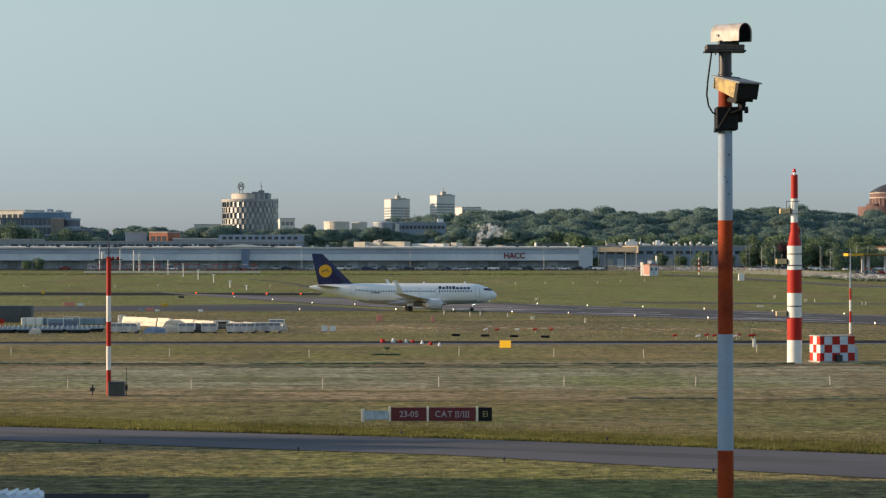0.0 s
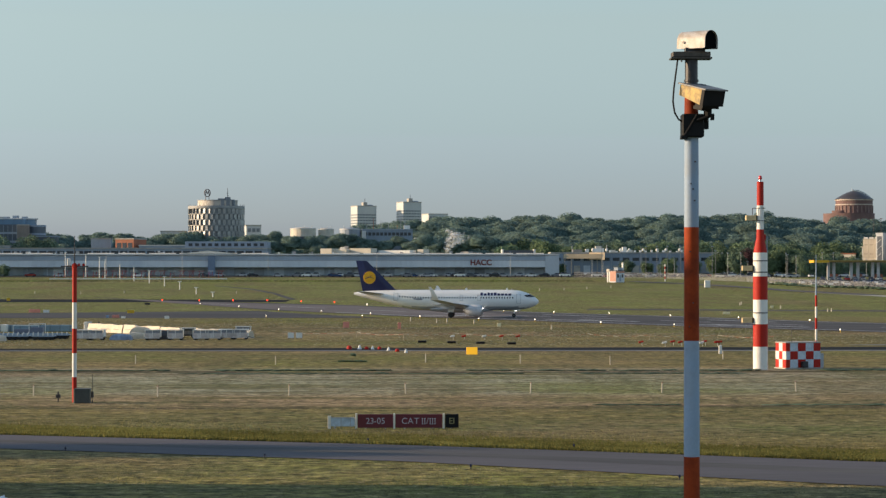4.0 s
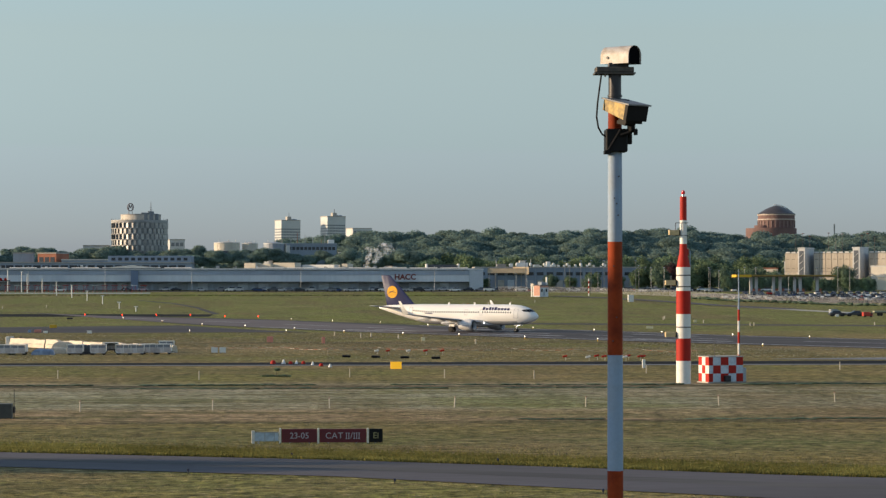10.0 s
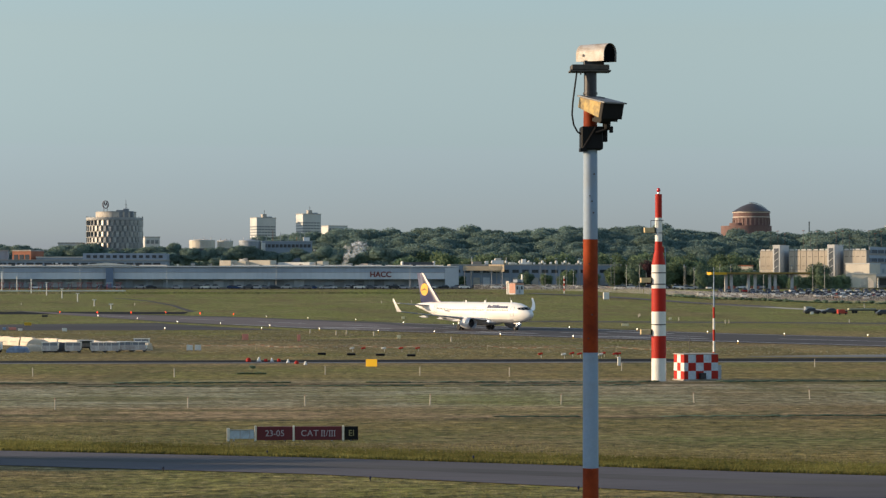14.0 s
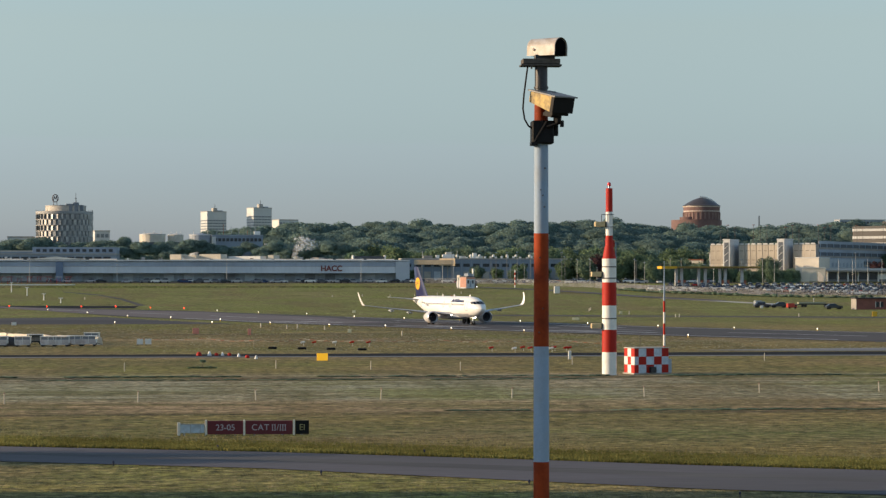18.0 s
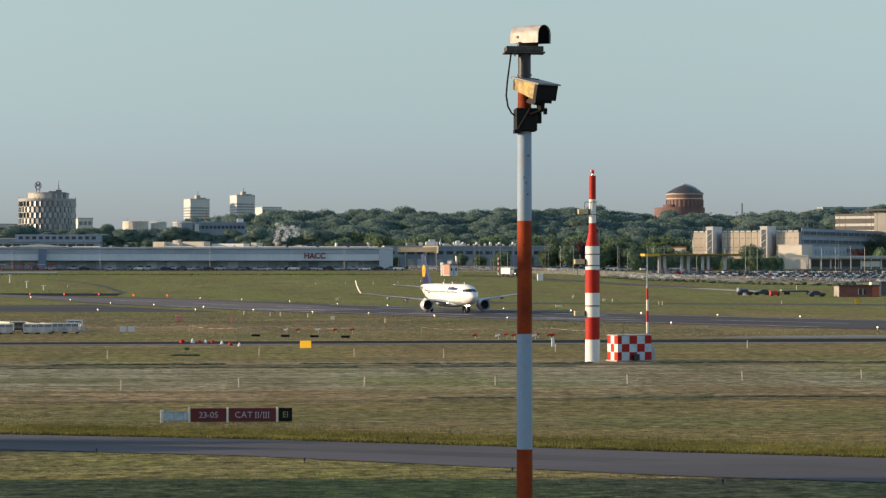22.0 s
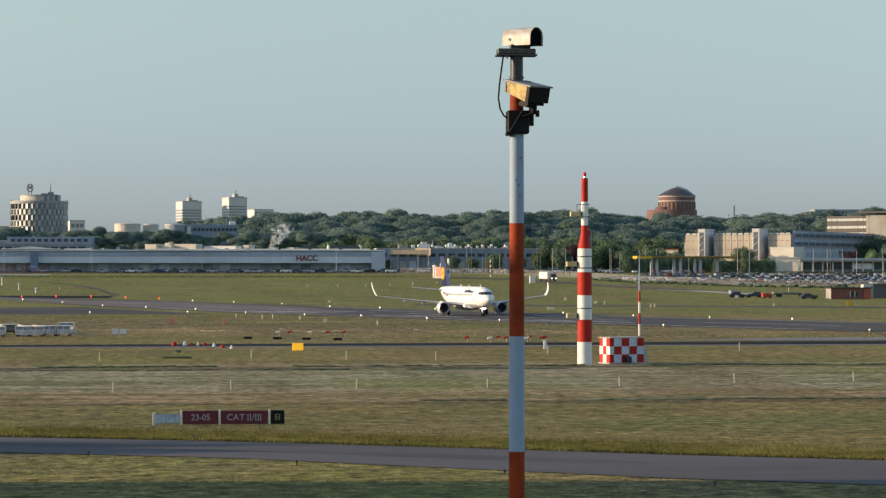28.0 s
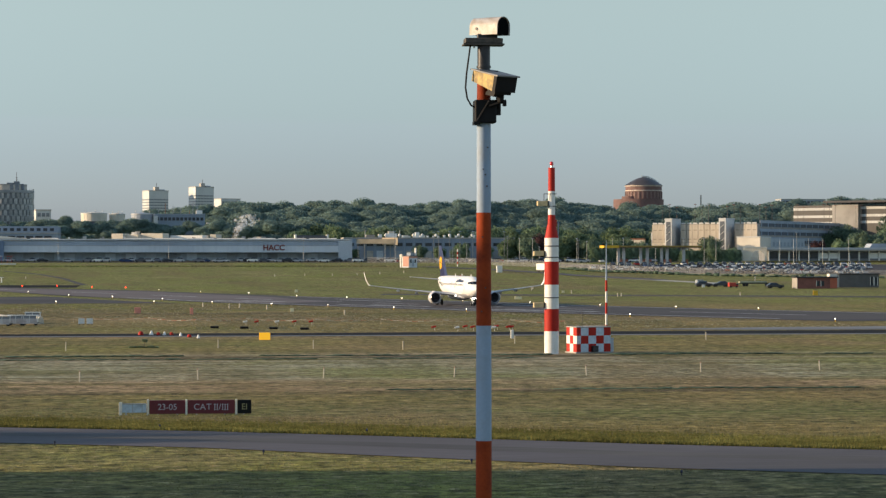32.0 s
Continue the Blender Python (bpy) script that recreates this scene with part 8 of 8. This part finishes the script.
# ---- the white lorry on the perimeter road (it drives) ----
def lorry():
    t = thing("catering_lorry", pose(50, 835, rise(835)), "white box lorry with a dark cab, driving along the field edge", "lorry")
    part("box_body", box(bmesh.new(), -3.1, 2.0, -1.2, 1.2, 0.9, 3.05, bevel=0.06), white_paint, t, "plain white box body")
    part("cab", box(bmesh.new(), 2.2, 4.2, -1.15, 1.15, 0.7, 2.6, bevel=0.2), surface("cab_dark", (0.05, 0.055, 0.065), 0.4), t, "dark cab")
    part("windscreen", box(bmesh.new(), 4.12, 4.24, -1.0, 1.0, 1.5, 2.35), glass_dark, t)
    part("chassis", box(bmesh.new(), -3.0, 4.0, -0.9, 0.9, 0.5, 0.9), dark_metal, t)
    for sx in (-2.0, 3.2):
        for sy in (-1.05, 1.05):
            part("wheel", rod(bmesh.new(), (sx, sy - 0.14, 0.48), (sx, sy + 0.14, 0.48), 0.48, 0.48, 14), tyre_black, t)
    for sy in (-0.8, 0.8):
        part("headlight", box(bmesh.new(), 4.18, 4.25, sy - 0.2, sy + 0.2, 0.9, 1.15), glow("lorry_lamp", (1, 0.95, 0.85), 2.5), t, "lit headlight")
    return t


lorry_ob = lorry()


# the perimeter road, coming up out of its cutting
b = bmesh.new()
line = [(-190, 846), (-150, 846), (-60, 846), (40, 846), (62, 846), (72, 845), (80, 835), (86, 824), (92, 813), (97, 802), (101, 787), (105, 775), (111, 752), (118, 715), (134, 668)]
prev = None
for i, (x, y) in enumerate(line):
    dx, dy = (line[min(i + 1, len(line) - 1)][0] - line[max(i - 1, 0)][0]), (line[min(i + 1, len(line) - 1)][1] - line[max(i - 1, 0)][1])
    n = math.hypot(dx, dy)
    pair = []
    for s in (-3.2, 3.2):
        px, py = x - dy / n * s, y + dx / n * s
        pair.append(b.verts.new((px, py, rise(py) - (cutting(x, 846) if i < 6 else 0) + 0.12)))
    if prev:
        b.faces.new((prev[0], pair[0], pair[1], prev[1]))
    prev = pair
tagged(new("perimeter_road", mesh_of("perimeter_road", b, old_asphalt)), "narrow grey perimeter road rising from a cutting", "road", kind="structure")

# ---- behind the viewer: an unseen terminal wing, added to throw the long shadow, and the apron at its foot ----
TERM_FAR = 101.2
term = thing("terminal_wing", pose(0, 0, 0), "plain grey terminal wing out of view, added to shade the near grass", "building")
wall_box(term, "wall", -190, -46, 30, TERM_FAR, 0, 20.0, beige)
wall_box(term, "roof", -191, -45, 29, TERM_FAR + 0.6, 20.0, 20.6, concrete)
panes(term, -189, -47, 2, 15, 29.95, 30, 3, 0.7, 0.5)
paving("apron", (((-110, 50), (-9.5, 50)), ((-110, 93.5), (-11.5, 91.0))), dark_asphalt, 0.03, "dark asphalt apron edge", "apron")
tug = thing("apron_tug", pose(-14.5, 80.0, 0, 0, 0, 8), "white apron tug with a ribbed engine cover", "tug")
tug_white = surface("tug_white", (0.66, 0.72, 0.78), 0.4, coarse=(2, 0.15))
part("body", box(bmesh.new(), -2.2, 0.7, -0.9, 0.9, 0.3, 1.15, bevel=0.08), tug_white, tug)
for k in range(5):
    b = bmesh.new()
    loft(b, [[(-1.2 + k * 0.36, y, 1.14), (-0.88 + k * 0.36, y, 1.14), (-0.92 + k * 0.36, y, 1.25)] for y in (-0.8, 0.8)])
    part("cover_rib", b, tug_white, tug)
part("cab", box(bmesh.new(), -2.1, -0.9, 0.2, 0.9, 1.1, 1.62, bevel=0.05), black_paint, tug)
for sx in (-1.6, 0.1):
    for sy in (-0.9, 0.9):
        part("wheel", rod(bmesh.new(), (sx, sy - 0.12, 0.38), (sx, sy + 0.12, 0.38), 0.38, 0.38, 14), tyre_black, tug)
part("whip", rod(bmesh.new(), (-1.6, 0.5, 1.6), (-1.6, 0.5, 2.6), 0.02, 0.015, 6), dark_metal, tug)
# two trees outside the view, added for their long shadows
for x, y, h, k in ((-63, 120.5, 16, 0), (-57, 117.5, 13, 2)):
    tree(x, y, h, h * 0.5, k, "slim tree out of view, added to cast shade on the near ground", "trees by the terminal")
edge_l = thing("edge_light", pose(-17.3, 116.8, 0), "small dark taxiway edge light in the grass", "taxiway light", "taxiway edge lights")
part("base", rod(bmesh.new(), (0, 0, 0), (0, 0, 0.10), 0.03, 0.03, 8), dark_metal, edge_l)
part("lens", spun(bmesh.new(), [(0.04, 0.10), (0.055, 0.13), (0.05, 0.2), (0.02, 0.23)], 10), surface("blue_lens", (0.02, 0.025, 0.06), 0.2), edge_l)
for x, y in ((-7.0, 112.2), (2.8, 106.0), (11.7, 100.3), (19.7, 94.1), (-2.2, 122.6), (8.4, 118.3)):
    copy_thing(edge_l, pose(x, y, 0))


# ---- steam behind the cargo hall: ragged wisps that drift and rise ----
def steam():
    m = bpy.data.materials.new("steam")
    m.use_nodes = True
    nt = m.node_tree
    nt.nodes.remove(nt.nodes["Principled BSDF"])
    d, tl, both, tr, mx = (nt.nodes.new("ShaderNode" + k) for k in ("BsdfDiffuse", "BsdfTranslucent", "MixShader", "BsdfTransparent", "MixShader"))
    for n in (d, tl):
        n.inputs[0].default_value = (0.95, 0.97, 1.0, 1)
    both.inputs[0].default_value, mx.inputs[0].default_value = 0.4, 0.19
    nt.links.new(d.outputs[0], both.inputs[1]), nt.links.new(tl.outputs[0], both.inputs[2])
    nt.links.new(tr.outputs[0], mx.inputs[1]), nt.links.new(both.outputs[0], mx.inputs[2])
    nt.links.new(mx.outputs[0], nt.nodes["Material Output"].inputs[0])
    out = []
    for k, (wide, tall) in enumerate(((2.2, 5.0), (2.6, 3.0), (3.6, 2.4))):
        t = thing("steam_wisp", pose(12 + 4 * k, 1020, PLAIN_Z + 8), "thin white wisp of steam above the roofs", "steam", "wisps of steam")
        rs = np.random.RandomState(90 + k)
        n = 120
        up = rs.uniform(-1, 1, n)
        cen = np.stack([rs.normal(0, 0.32, n) * (1.1 + 0.5 * up) + 0.35 * np.sin(up * 2.5 + k), rs.normal(0, 0.3, n), up], 1) * (wide, wide, tall)
        u, v = rs.normal(0, 1, (n, 3)), rs.normal(0, 1, (n, 3))
        u, v = u / np.linalg.norm(u, axis=1)[:, None] * rs.uniform(0.4, 1.1, (n, 1)), v / np.linalg.norm(v, axis=1)[:, None] * rs.uniform(0.4, 1.1, (n, 1))
        q = np.stack([cen - u, cen - v, cen + u, cen + v], 1).reshape(-1, 3)
        me = bpy.data.meshes.new("wisp")
        me.from_pydata(q.tolist(), [], [(i, i + 1, i + 2, i + 3) for i in range(0, len(q), 4)])
        me.materials.append(m)
        part("wisp", me, None, t)
        out.append(t)
    return out


wisps = steam()

verge = []
for (x0, y0), (x1, y1) in (((122, 815), (133, 762)), ((133, 762), (160, 712)), ((160, 712), (214, 682))):
    n = int(math.hypot(x1 - x0, y1 - y0) / 2.4)
    verge += [(x0 + (x1 - x0) * k / n + rng.uniform(-0.5, 0.5), y0 + (y1 - y0) * k / n - 1.5 + rng.uniform(-1, 1), rng.uniform(0.4, 1.1), rng.uniform(1.8, 3.2)) for k in range(n)]
woods("verge_scrub", verge, "low green scrub along the fence", leaf_mats[1], 130, 0.13, 0.8, 2)

rough = []
for y, x0, x1, h in ((211.5, -46, 62, 0.11), (156.5, 6, 48, 0.065), (205.0, -20, 30, 0.07)):
    x = x0
    while x < x1:
        if noise.noise((x * 0.12, y, 0)) > -0.25:
            rough.append((x, y + 0.5 * noise.noise((x * 0.1, y, 3)) + rng.uniform(-0.25, 0.25), h * rng.uniform(0.5, 1.4), rng.uniform(0.8, 1.5)))
        x += rng.uniform(0.5, 1.0)
tagged(woods("rough_grass", rough, "dark strips of longer grass left between the mown lanes", leaf_mats[1], 60, 0.13, 0.8, 2),
       "dark strips of longer grass left between the mown lanes", "grass", kind="stuff")


# ---- what moves ----
def motions():
    taxi = [(0, -6.70, 453, -4), (2, 0.88, 456, -1), (6, 15.1, 461.5, 10), (9, 23.25, 461, 28), (11, 27.5, 457.5, 39.5), (12, 29.45, 456, 44.8), (13, 31.15, 455, 50.3), (14.5, 33.35, 453.7, 57.8), (17, 35.9, 452.5, 69.0),
            (18, 36.85, 451.7, 72.8), (20, 38.25, 448.5, 77.2), (24, 40.75, 444.5, 79), (28, 43.75, 440, 80.7), (30, 45.8, 437.5, 82), (32, 48.3, 435, 84.5)]
    drive = [(0, -57, 846, 0), (6, -13, 846, 0), (12, 33, 846, 0), (13.5, 44, 846, 0), (14.5, 51.0, 846, 0), (17, 68.2, 846, -4), (18, 74.8, 842, -16), (19, 81.6, 832, -32), (20, 85.4, 826, -42), (21, 89.6, 818, -50), (22, 93.4, 811, -56),
             (23, 96.7, 803, -60), (25, 100.6, 788, -63), (28, 104.9, 776, -64), (30, 108.2, 763, -64), (32, 111.5, 750, -63)]
    walk(lorry_ob, [(t, pose(x, y, rise(y) - cutting(x, y) + 0.13, 0, 0, turn)) for t, x, y, turn in drive])
    for k, w in enumerate(wisps):
        walk(w, [(t, pose(16.2 + 3.2 * k - 0.02 * t + 1.2 * math.sin(0.5 * t + k), 1020, PLAIN_Z + 14.0 + 1.6 * k + 1.0 * math.sin(0.35 * t + 2 * k), 0, 0, 20 * math.sin(0.2 * t + k))) for t in range(0, 33, 4)])
    walk(plane, [(t, pose(x, y, 0.04, 0, 0, -turn)) for t, x, y, turn in taxi])


motions()
